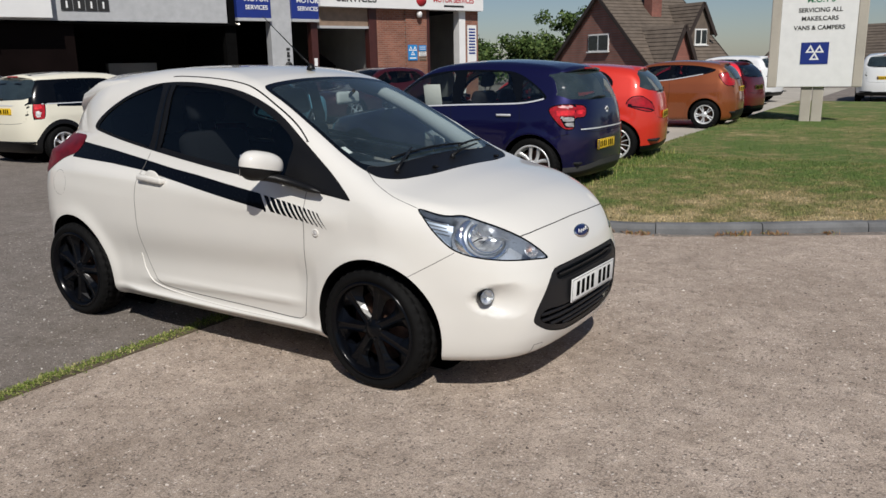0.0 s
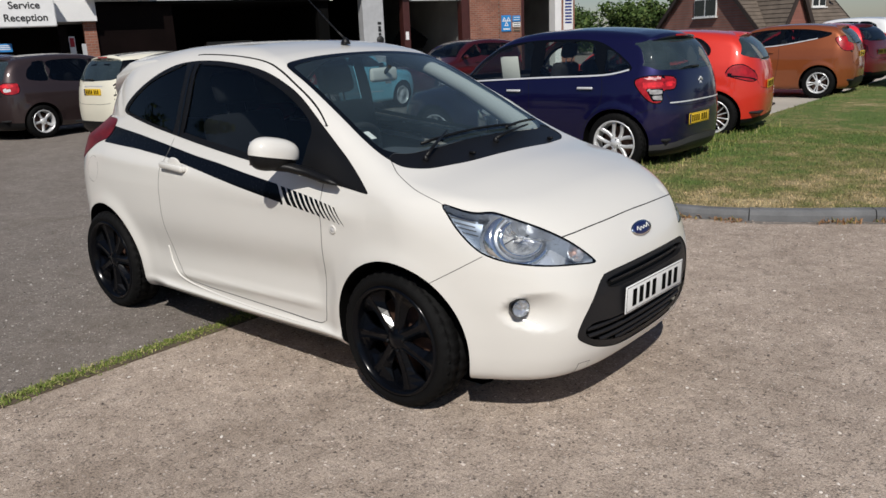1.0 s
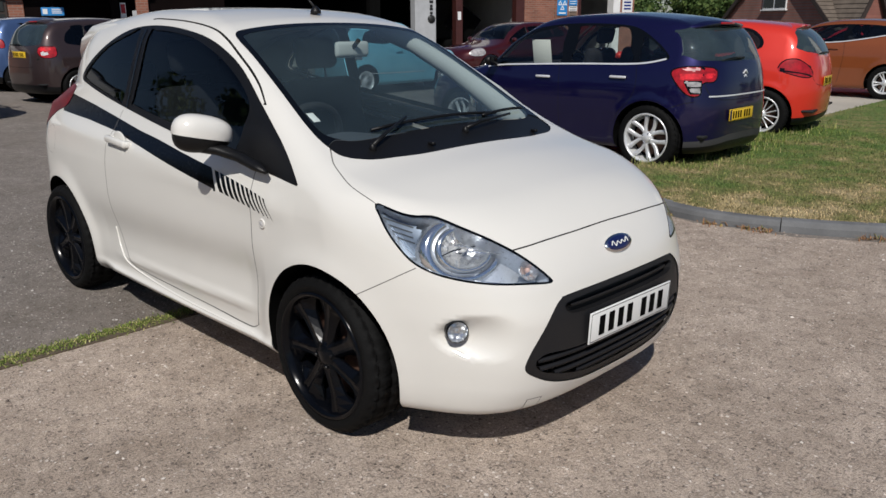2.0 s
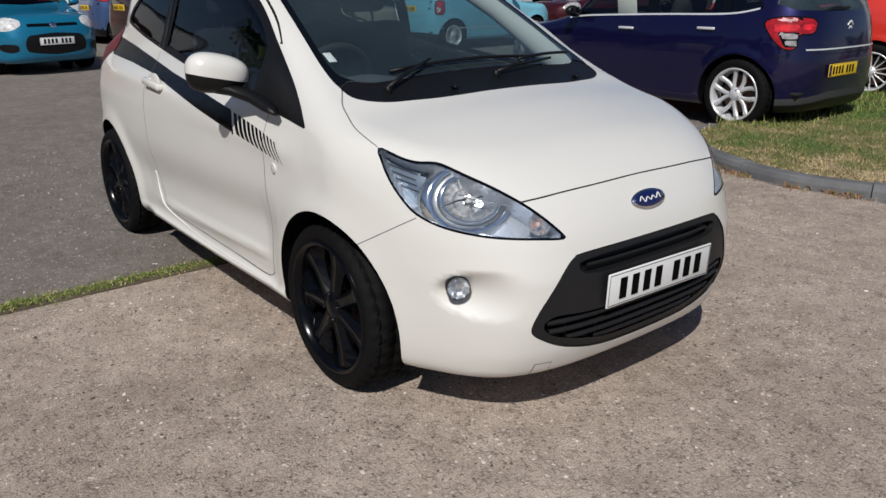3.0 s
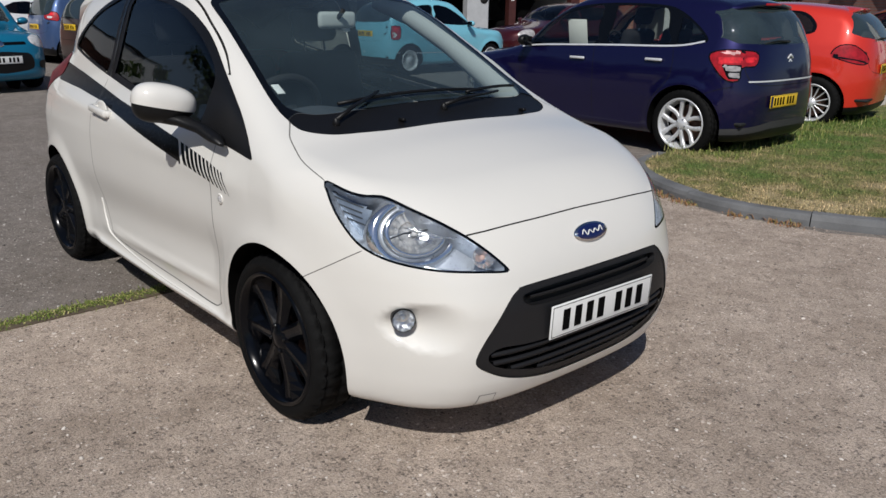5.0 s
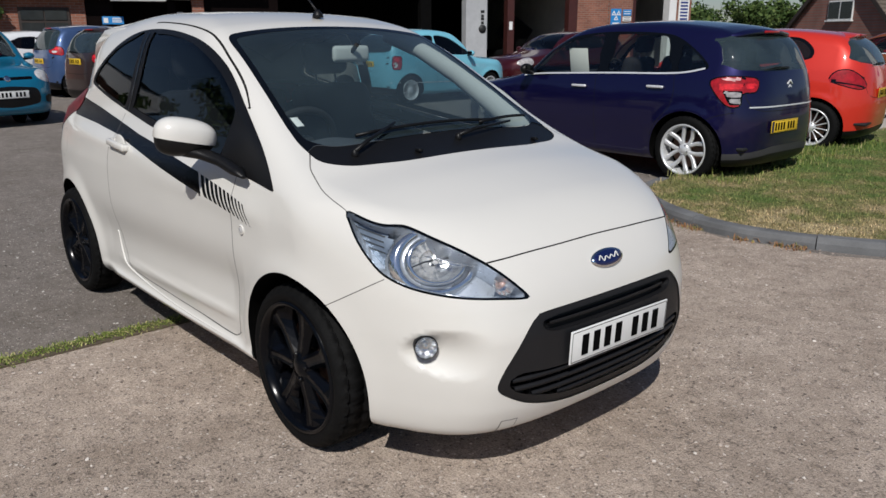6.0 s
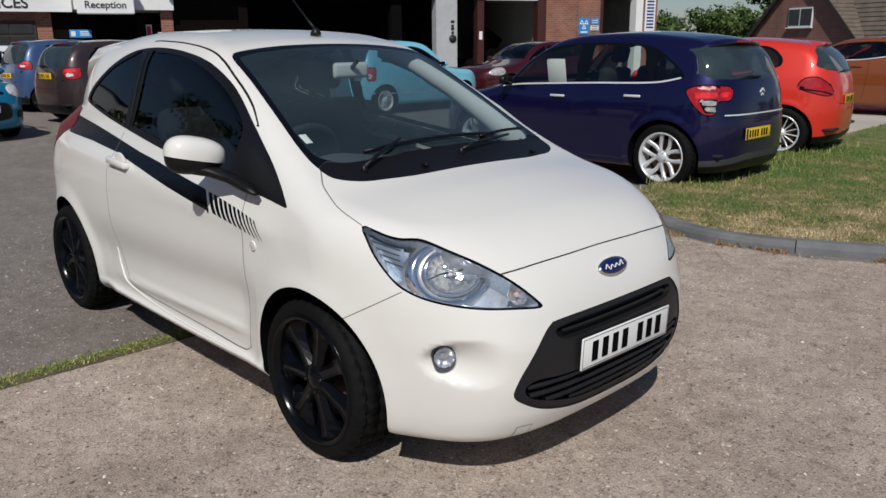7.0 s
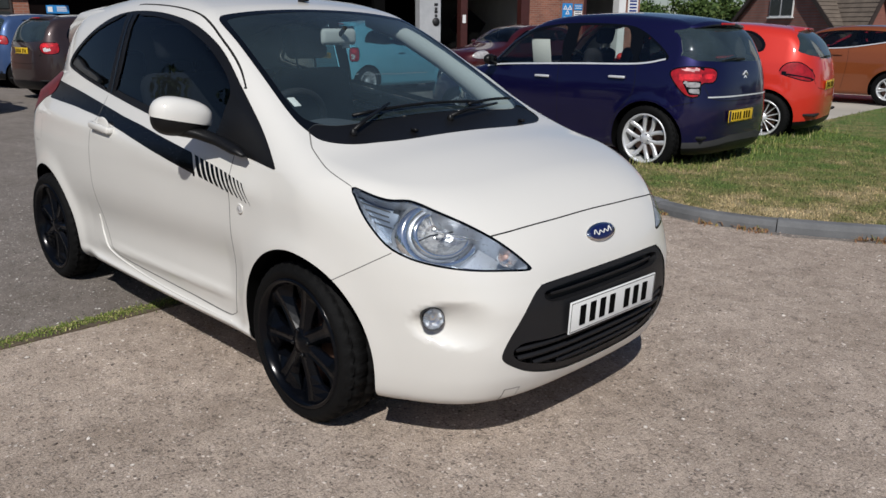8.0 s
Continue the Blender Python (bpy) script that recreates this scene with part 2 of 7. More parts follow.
def body_field(c):
    """The solid of a car body: below zero inside. c: knots of its lines (x ahead, y to its left, z up)."""
    top, plan, sect = pchip(*c["top"]), pchip(*c["plan"]), pchip(*c["sect"])
    nose, tail = pchip(*c["nose"]), pchip(*c["tail"])
    crown, edge = pchip(*c["crown"]), pchip(*c["edge"])
    f1, f2, r1, r2 = c["round"]

    def f(p):
        x, y, z = p[..., 0], np.abs(p[..., 1]), p[..., 2]
        w = plan(x) * sect(z)
        for wx, wr, amount in c.get("flare", ()):
            r = np.hypot(x - wx, z - c["hub"])
            w = w + amount * np.exp(-(np.maximum(r - wr, 0) / 0.055) ** 2) * (z < 0.9)
        for x0, z0, slope, amount, width, xa, xb in c.get("crease", ()):
            d = z - (z0 + slope * (x - x0))
            fade = np.clip((x - xa) / 0.25, 0, 1) * np.clip((xb - x) / 0.14, 0, 1)
            w = w + amount * np.exp(-(d / width) ** 2) * fade
        dent = 0.0
        for dx, dy, dz, ry, rz, depth in c.get("scoop", ()):
            e = np.sqrt(((y - dy - (z - dz) * dx) / ry) ** 2 + ((z - dz) / rz) ** 2)
            bowl = np.clip(1 - e * e, 0, 1)
            deepen = np.clip(0.62 + 0.75 * (y - dy) / ry, 0.12, 1.0)
            dent = dent + depth * deepen * bowl ** 1.5 * (x > 0)
        slope = (top(x + 0.01) - top(x - 0.01)) / 0.02
        t = (z - top(x) + crown(x) * (y / 0.7) ** 2) / np.sqrt(1 + slope * slope)
        s = smax((y - w) * 0.97, t, edge(x))
        s = smax(s, (x - nose(z) + f1 * y * y + f2 * y ** 5) * 0.9, c["soft"][0])
        pull = 0.0
        if "tuck" in c:
            z1, amount = c["tuck"]
            pull = amount * np.clip((z - z1) / 0.12, 0, 1) * (y / 0.55) ** 3
        s = smax(s, (tail(z) + pull + r1 * y * y + r2 * y ** 5 - x) * 0.9, c["soft"][1])
        return smax(s + dent, c["floor"] - z, c.get("keel", 0.08))
    return f


class Shell:
    """A car body's skin, cut along lines into panels, panes and lamps."""

    def __init__(self, c, n_round, n_long, n_cap):
        self.f = f = body_field(c)
        x0, x1, zs = c["spine"]
        u = np.arange(n_round) / n_round * 2 * np.pi
        phi = u - 0.25 * np.sin(u)
        eyes, ways = [], []
        for a in np.linspace(87, 0, n_cap, endpoint=False):
            eyes.append(x1), ways.append(-a)
        for x in np.linspace(x1, x0, n_long):
            eyes.append(x), ways.append(0)
        for a in np.linspace(0, 87, n_cap + 1)[1:]:
            eyes.append(x0), ways.append(a)
        rows = len(eyes)
        a = np.radians(np.array(ways))[:, None]
        way = np.stack(np.broadcast_arrays(-np.sin(a), np.cos(a) * np.sin(phi), np.cos(a) * np.cos(phi)), -1).reshape(-1, 3)
        eye = np.stack(np.broadcast_arrays(np.array(eyes)[:, None], 0 * phi, zs + 0 * phi), -1).reshape(-1, 3)
        way = np.vstack([way, [[1, 0, 0], [-1, 0, 0]]])
        eye = np.vstack([eye, [[x1, 0, zs], [x0, 0, zs]]])
        lo, hi = np.zeros(len(way)), np.full(len(way), 1.6)
        done = np.zeros(len(way), bool)
        for s in np.linspace(0.04, 1.6, 40):
            out = (f(eye + s * way) > 0) & ~done
            hi[out], done = s, done | out
            lo[~done] = s
        for _ in range(16):
            mid = (lo + hi) / 2
            out = f(eye + mid[:, None] * way) > 0
            hi, lo = np.where(out, mid, hi), np.where(out, lo, mid)
        co = eye + lo[:, None] * way
        self.bm = bm = bmesh.new()
        vs = [bm.verts.new(p) for p in co]
        n = n_round
        for r in range(rows - 1):
            for k in range(n):
                bm.faces.new((vs[r * n + k], vs[r * n + (k + 1) % n], vs[(r + 1) * n + (k + 1) % n], vs[(r + 1) * n + k]))
        for k in range(n):
            bm.faces.new((vs[-2], vs[(k + 1) % n], vs[k]))
            bm.faces.new((vs[-1], vs[(rows - 1) * n + k], vs[(rows - 1) * n + (k + 1) % n]))
        self.reg = bm.faces.layers.int.new("reg")
        self.names = ["body"]
        self.dent = {}

    def co(self):
        self.bm.verts.ensure_lookup_table()
        self.bm.verts.index_update()
        return np.array([v.co[:] for v in self.bm.verts])

    def cut(self, line, near):
        """Splits the faces along line(co) == 0, where near(co)."""
        bm = self.bm
        co = self.co()
        ok = near(co)
        val = np.full(len(co), 9.0)
        val[ok] = line(co[ok])
        snap = ok & (np.abs(val) < 2e-4)
        marked = {bm.verts[i] for i in np.nonzero(snap)[0]}
        idx = np.array([(e.verts[0].index, e.verts[1].index) for e in bm.edges])
        a, b = val[idx[:, 0]], val[idx[:, 1]]
        cross = ok[idx[:, 0]] & ok[idx[:, 1]] & (a * b < 0) & ~snap[idx[:, 0]] & ~snap[idx[:, 1]]
        bm.edges.ensure_lookup_table()
        todo = [(bm.edges[i], bm.verts[idx[i, 0]], a[i] / (a[i] - b[i])) for i in np.nonzero(cross)[0]]
        for e, v, fac in todo:
            marked.add(bmesh.utils.edge_split(e, v, float(fac))[1])
        faces = {f for v in marked for f in v.link_faces}
        for f in faces:
            hits = [v for v in f.verts if v in marked]
            if len(hits) in (2, 4):
                for v, w in zip(hits[::2], hits[1::2]):
                    g = next((h for h in v.link_faces if w in h.verts), None)
                    if g and not any(e.other_vert(v) is w for e in v.link_edges):
                        new_face, _ = bmesh.utils.face_split(g, v, w)

    def mark(self, name, inside, near, over=None):
        """Gives the faces whose middle lies inside (value below zero) to a region."""
        if name not in self.names:
            self.names.append(name)
        k = self.names.index(name)
        only = None if over is None else {self.names.index(o) for o in over if o in self.names}
        fs = list(self.bm.faces)
        mid = np.array([f.calc_center_median()[:] for f in fs])
        ok = near(mid)
        sel = np.zeros(len(fs), bool)
        sel[ok] = inside(mid[ok]) < 0
        for i in np.nonzero(sel)[0]:
            if only is None or fs[i][self.reg] in only:
                fs[i][self.reg] = k

    def region(self, name, line, near, over=None):
        self.cut(line, near)
        self.mark(name, line, near, over)

    def seam(self, line, near, width=0.0025, depth=0.006, over=None, name="seam"):
        """A groove along line == 0."""
        self.cut(line, near)
        def band(p):
            return np.abs(line(p)) - width
        def close(p):
            k = near(p)
            k[k] = np.abs(line(p[k])) < 0.12
            return k
        self.cut(band, close)
        self.mark(name, band, close, over)
        co = self.co()
        ok = close(co)
        ok[ok] = np.abs(line(co[ok])) < 4e-4
        for i in np.nonzero(ok)[0]:
            v = self.bm.verts[i]
            if any(f[self.reg] == self.names.index(name) for f in v.link_faces):
                self.dent[v] = depth

    def normals(self, co):
        e = 0.003
        g = np.stack([self.f(co + d) - self.f(co - d) for d in np.eye(3) * e], -1)
        return g / np.maximum(np.linalg.norm(g, axis=1, keepdims=True), 1e-9)

    def on_skin(self, view, pts, side=-1):
        """Places on the skin for points in one view (side: x, z; front: y, z; top: x, y)."""
        axis = {"side": 1, "front": 0, "top": 2}[view]
        flat_pts = np.array(pts, float).reshape(-1, 2)
        co = np.zeros((len(flat_pts), 3))
        i, j = VIEW[view]
        co[:, i], co[:, j] = flat_pts[:, 0], flat_pts[:, 1]
        mid = {"side": 0.0, "front": 0.0, "top": 0.62}[view]
        lo, hi = np.zeros(len(co)), np.full(len(co), 2.6 if view == "front" else 1.2)
        for _ in range(18):
            m = (lo + hi) / 2
            co[:, axis] = mid + side * m
            out = self.f(co) > 0
            lo, hi = np.where(out, lo, m), np.where(out, m, hi)
        return co

    def drape(self, view, grid, side=-1, lift=0.001):
        """A patch laid on the skin: grid holds rows of points in one view."""
        rows = np.array(grid, float)
        co = self.on_skin(view, rows, side)
        nr = self.normals(co)
        co = co + nr * lift
        n, k = rows.shape[:2]
        faces = [(a * k + b, a * k + b + 1, (a + 1) * k + b + 1, (a + 1) * k + b) for a in range(n - 1) for b in range(k - 1)]
        quad = co[list(faces[len(faces) // 2])]
        if np.dot(np.cross(quad[1] - quad[0], quad[3] - quad[0]), nr[faces[len(faces) // 2][0]]) < 0:
            faces = [q[::-1] for q in faces]
        me = bpy.data.meshes.new("patch")
        me.from_pydata(co.tolist(), [], faces)
        me.shade_smooth()
        me.normals_split_custom_set_from_vertices(nr.tolist())
        return me

    def spot(self, view, a, b, side=-1):
        """A place on the skin and its normal."""
        co = self.on_skin(view, [(a, b)], side)
        return Vector(co[0]), Vector(self.normals(co)[0])

    def wall(self, names, depth, faces=None):
        """The inner wall round a region, from its edge inwards."""
        ks = {self.names.index(n) for n in names}
        fs = {f for f in self.bm.faces if f[self.reg] in ks and (faces is None or faces(f.calc_center_median()))}
        edges = [e for e in {e for f in fs for e in f.edges} if sum(f in fs for f in e.link_faces) == 1]
        vs = list({v: 0 for e in edges for v in e.verts})
        at = {v: i for i, v in enumerate(vs)}
        co = np.array([v.co[:] for v in vs])
        nr = self.normals(co)
        n = len(vs)
        me = bpy.data.meshes.new("wall")
        me.from_pydata(np.vstack([co - nr * 0.001, co - nr * depth]).tolist(), [], [(at[e.verts[0]], at[e.verts[1]], at[e.verts[1]] + n, at[e.verts[0]] + n) for e in edges])
        return me

    def remove(self, name):
        k = self.names.index(name)
        bmesh.ops.delete(self.bm, geom=[f for f in self.bm.faces if f[self.reg] == k], context="FACES")

    def sheet(self, names, lift=0.0, faces=None):
        """The faces of some regions as a mesh, lifted along the normal."""
        ks = {self.names.index(n) for n in names if n in self.names}
        fs = [f for f in self.bm.faces if f[self.reg] in ks and (faces is None or faces(f.calc_center_median()))]
        if not fs:
            return None
        vs = list({v: 0 for f in fs for v in f.verts})
        at = {v: i for i, v in enumerate(vs)}
        co = np.array([v.co[:] for v in vs])
        nr = self.normals(co)
        lifts = np.array([lift - self.dent.get(v, 0.0) for v in vs])
        me = bpy.data.meshes.new("panel")
        me.from_pydata((co + nr * lifts[:, None]).tolist(), [], [[at[v] for v in f.verts] for f in fs])
        me.shade_smooth()
        me.normals_split_custom_set_from_vertices(nr.tolist())
        return me


def poly_line(pts):
    """Signed distance to a closed outline: below zero inside."""
    p = np.array(pts, float)
    q = np.roll(p, -1, 0)

    def at(s):
        d = np.full(len(s), 9.0)
        ins = np.zeros(len(s), bool)
        for a, b in zip(p, q):
            e, w = b - a, s - a
            t = np.clip((w @ e) / max(e @ e, 1e-12), 0, 1)
            d = np.minimum(d, np.hypot(*(w - t[:, None] * e).T))
            hit = (a[1] > s[:, 1]) != (b[1] > s[:, 1])
            if b[1] != a[1]:
                ins ^= hit & (s[:, 0] < e[0] * (s[:, 1] - a[1]) / e[1] + a[0])
        return np.where(ins, -d, d)
    return at


def open_line(pts):
    """Signed distance to an open line: below zero on its right."""
    p = np.array(pts, float)

    def at(s):
        d, sg = np.full(len(s), 9.0), np.ones(len(s))
        for a, b in zip(p, p[1:]):
            e, w = b - a, s - a
            t = np.clip((w @ e) / max(e @ e, 1e-12), 0, 1)
            k = np.hypot(*(w - t[:, None] * e).T)
            better = k < d - 1e-9
            d = np.where(better, k, d)
            sg = np.where(better, np.sign(e[0] * w[:, 1] - e[1] * w[:, 0] + 1e-12), sg)
        return d * sg
    return at


def span_of(pts, pad):
    p = np.array(pts)
    return p.min(0) - pad, p.max(0) + pad


VIEW = {"side": (0, 2), "front": (1, 2), "top": (0, 1)}


def spread(view, p):
    """Points in one view, both halves of the car laid on one another. corner, tail, shoulder: seen at 45 degrees from ahead, from behind, from above."""
    if view == "shoulder":
        return np.stack([p[:, 0], (p[:, 2] - np.abs(p[:, 1])) / math.sqrt(2)], -1)
    if view in ("corner", "tail"):
        k = 1 if view == "corner" else -1
        return np.stack([(k * p[:, 0] - np.abs(p[:, 1])) / math.sqrt(2), p[:, 2]], -1)
    i, j = VIEW[view]
    s = p[:, (i, j)].copy()
    for k, ax in enumerate((i, j)):
        if ax == 1:
            s[:, k] = np.abs(s[:, k])
    return s


def seen(view, pts, where, pad=0.06):
    """The test for points near an outline in one view and on one part of the body."""
    lo, hi = span_of(pts, pad)

    def near(p):
        s = spread(view, p)
        return ((s > lo) & (s < hi)).all(1) & where(p)
    return near


def flat(view, fn):
    return lambda p: fn(spread(view, p))

# ---- ground ----
def stony(name, base, stones, scale, patch, bump, share):
    """Worn surfacing: a fine binder with broad stains, and stones of two sizes showing in it. share: how many of the stones show."""
    m, nt, b = node_mat(name)
    tc = nt.nodes.new("ShaderNodeTexCoord")
    warp = noise_node(nt, scale * 1.6, 2.0, 0.5, tc.outputs["Object"])
    push = nt.nodes.new("ShaderNodeVectorMath")
    push.operation, push.inputs[1].default_value = "MULTIPLY_ADD", (1.0 / scale,) * 3
    nt.links.new(warp.outputs["Color"], push.inputs[0])
    nt.links.new(tc.outputs["Object"], push.inputs[2])
    n1, n2, n3, n4 = noise_node(nt, 0.8, 5.0, 0.6), noise_node(nt, 6.0, 6.0, 0.7), noise_node(nt, scale * 2.2, 4.0, 0.7), noise_node(nt, 2.3, 4.0, 0.6)
    c = ramp_node(nt, n3.outputs["Fac"], [(0.32, tone(base, 0.5)), (0.5, base), (0.70, tone(base, 1.35))]).outputs["Color"]
    height = n3.outputs["Fac"]
    for k, lo, hi in ((1.0, 0.10, 0.55), (0.5, 0.05, 0.34)):
        v = nt.nodes.new("ShaderNodeTexVoronoi")
        v.inputs["Scale"].default_value = scale * k
        nt.links.new(push.outputs[0], v.inputs["Vector"])
        sep = nt.nodes.new("ShaderNodeSeparateColor")
        nt.links.new(v.outputs["Color"], sep.inputs[0])
        size = nt.nodes.new("ShaderNodeMapRange")
        size.inputs["From Min"].default_value, size.inputs["From Max"].default_value = 1 - share * k, 1.0
        size.inputs["To Min"].default_value, size.inputs["To Max"].default_value = lo, hi
        nt.links.new(sep.outputs[1], size.inputs["Value"])
        gap = nt.nodes.new("ShaderNodeMath")
        gap.operation = "SUBTRACT"
        nt.links.new(size.outputs["Result"], gap.inputs[0])
        nt.links.new(v.outputs["Distance"], gap.inputs[1])
        on = ramp_node(nt, gap.outputs[0], [(0.0, (0, 0, 0)), (0.10, (1, 1, 1))]).outputs["Color"]
        shown = ramp_node(nt, sep.outputs[1], [(1 - share * k, (0, 0, 0)), (1 - share * k + 0.02, (1, 1, 1))]).outputs["Color"]
        mask = mixc(nt, 1.0, on, shown, "MULTIPLY")
        cells = ramp_node(nt, sep.outputs[0], [(0.0, stones[0]), (0.4, stones[1]), (0.8, stones[2]), (1.0, stones[3])]).outputs["Color"]
        c = mixc(nt, mask, c, cells)
        add = nt.nodes.new("ShaderNodeMath")
        add.operation, add.inputs[1].default_value = "MULTIPLY_ADD", 0.5
        nt.links.new(mask, add.inputs[0])
        nt.links.new(height, add.inputs[2])
        height = add.outputs[0]
    # dark grit in the gaps between stones, in patches
    crack = nt.nodes.new("ShaderNodeTexVoronoi")
    crack.feature = "DISTANCE_TO_EDGE"
    crack.inputs["Scale"].default_value = scale * 0.62
    nt.links.new(push.outputs[0], crack.inputs["Vector"])
    gaps = ramp_node(nt, crack.outputs["Distance"], [(0.02, (1, 1, 1)), (0.16, (0, 0, 0))]).outputs["Color"]
    where = ramp_node(nt, noise_node(nt, scale * 0.22, 5.0, 0.7).outputs["Fac"], [(0.46, (0, 0, 0)), (0.64, (0.6, 0.6, 0.6))]).outputs["Color"]
    pits = mixc(nt, 1.0, gaps, where, "MULTIPLY")
    c = mixc(nt, pits, c, tone(base, 0.33))
    dig = nt.nodes.new("ShaderNodeMath")
    dig.operation, dig.inputs[1].default_value = "MULTIPLY_ADD", -0.9
    nt.links.new(pits, dig.inputs[0])
    nt.links.new(height, dig.inputs[2])
    height = dig.outputs[0]
    for n, lo, hi in ((n1, 1 - patch, 1 + patch * 0.5), (n2, 0.78, 1.10), (n4, 1 - patch * 0.5, 1 + patch * 0.3)):
        c = mixc(nt, 1.0, c, ramp_node(nt, n.outputs["Fac"], [(0.32, (lo, lo * 0.985, lo * 0.965)), (0.68, (hi, hi, hi))]).outputs["Color"], "MULTIPLY")
    nt.links.new(c, b.inputs["Base Color"])
    b.inputs["Roughness"].default_value, b.inputs["Specular IOR Level"].default_value = 0.9, 0.25
    bump_to(nt, b, height, bump, 0.007)
    return m


M["asphalt"] = stony("dark_asphalt", (0.242, 0.214, 0.193), [(0.09, 0.083, 0.078), (0.22, 0.202, 0.188), (0.37, 0.344, 0.32), (0.66, 0.61, 0.57)], 95.0, 0.12, 0.8, 0.85)
M["apron"] = stony("worn_pale_tarmac", (0.50, 0.416, 0.350), [(0.16, 0.133, 0.116), (0.40, 0.335, 0.29), (0.60, 0.51, 0.445), (0.92, 0.84, 0.77)], 75.0, 0.20, 0.9, 0.85)
M["concrete"] = mat("pale_concrete", (0.42, 0.385, 0.33), 0.9, var=0.15, scale=1.0, fine=60, bump=0.4)
M["kerb"] = mat("grey_kerb_stone", (0.165, 0.168, 0.172), 0.9, var=0.25, spec=0.2, scale=4.0, fine=150, bump=0.5, per=0.2)
M["line_paint"] = mat("worn_white_line", (0.5, 0.49, 0.46), 0.8, var=0.3, scale=12)
M["soil"] = mat("dry_soil", (0.10, 0.075, 0.05), 0.95, var=0.3, bump=0.6)


def turf(name, single=False):
    """Mown grass: green patches, straw towards the kerb. single: every blade has its own shade."""
    m, nt, b = node_mat(name)
    n1, n2, n3 = noise_node(nt, 0.55, 5.0, 0.65), noise_node(nt, 3.5, 5.0, 0.7), noise_node(nt, 70.0, 4.0, 0.7)
    mix = nt.nodes.new("ShaderNodeMath")
    mix.operation = "MULTIPLY_ADD"
    mix.inputs[1].default_value = 0.95
    nt.links.new(n2.outputs["Fac"], mix.inputs[0])
    nt.links.new(n1.outputs["Fac"], mix.inputs[2])
    deep = nt.nodes.new("ShaderNodeVectorMath")
    deep.operation, deep.inputs[1].default_value = "DOT_PRODUCT", (-0.55, 0.83, 0.0)
    nt.links.new(nt.nodes["Texture Coordinate"].outputs["Object"], deep.inputs[0])
    far = nt.nodes.new("ShaderNodeMapRange")
    far.inputs["From Min"].default_value, far.inputs["From Max"].default_value = 2.7, 5.6
    far.inputs["To Min"].default_value, far.inputs["To Max"].default_value = -0.06, -0.31
    nt.links.new(deep.outputs["Value"], far.inputs["Value"])
    both = nt.nodes.new("ShaderNodeMath")
    nt.links.new(mix.outputs[0], both.inputs[0])
    nt.links.new(far.outputs["Result"], both.inputs[1])
    c = ramp_node(nt, both.outputs[0], [(0.60, (0.115, 0.175, 0.048)), (0.76, (0.205, 0.205, 0.080)), (0.89, (0.35, 0.285, 0.15)), (1.0, (0.47, 0.38, 0.22))]).outputs["Color"]
    if single:
        geo = nt.nodes.new("ShaderNodeNewGeometry")
        c = mixc(nt, 1.0, c, ramp_node(nt, geo.outputs["Random Per Island"], [(0.0, (0.55, 0.6, 0.55)), (0.7, (1.15, 1.15, 1.1)), (1.0, (1.9, 1.7, 1.75))]).outputs["Color"], "MULTIPLY")
        nt.links.new(c, b.inputs["Base Color"])
        b.inputs["Roughness"].default_value, b.inputs["Specular IOR Level"].default_value = 0.75, 0.15
        return m
    c = mixc(nt, 1.0, c, ramp_node(nt, n3.outputs["Fac"], [(0.3, (0.32,) * 3), (0.7, (1.38,) * 3)]).outputs["Color"], "MULTIPLY")
    nt.links.new(c, b.inputs["Base Color"])
    b.inputs["Roughness"].default_value = 0.95
    b.inputs["Specular IOR Level"].default_value = 0.2
    bump_to(nt, b, n3.outputs["Fac"], 0.9, 0.02)
    return m


def blade_mat(name, stops):
    m, nt, b = node_mat(name)
    geo = nt.nodes.new("ShaderNodeNewGeometry")
    c = ramp_node(nt, geo.outputs["Random Per Island"], stops).outputs["Color"]
    nt.links.new(c, b.inputs["Base Color"])
    b.inputs["Roughness"].default_value = 0.7
    b.inputs["Specular IOR Level"].default_value = 0.25
    return m


M["grass"] = turf("mown_dry_grass")
M["blades"] = turf("grass_blades", True)
M["moss_blades"] = blade_mat("green_blades", [(0.0, (0.075, 0.11, 0.018)), (0.5, (0.16, 0.22, 0.04)), (0.8, (0.28, 0.29, 0.09)), (1.0, (0.46, 0.40, 0.20))])
M["straw"] = blade_mat("dry_straw", [(0.0, (0.24, 0.11, 0.05)), (0.6, (0.36, 0.21, 0.11)), (1.0, (0.16, 0.20, 0.05))])


def slab(pts, z, thick):
    bm = bmesh.new()
    f = bm.faces.new([bm.verts.new((x, y, z)) for x, y in pts])
    ext = bmesh.ops.extrude_face_region(bm, geom=[f])["geom"]
    bmesh.ops.translate(bm, vec=(0, 0, -thick), verts=[v for v in ext if isinstance(v, bmesh.types.BMVert)])
    bmesh.ops.recalc_face_normals(bm, faces=bm.faces)
    return bm


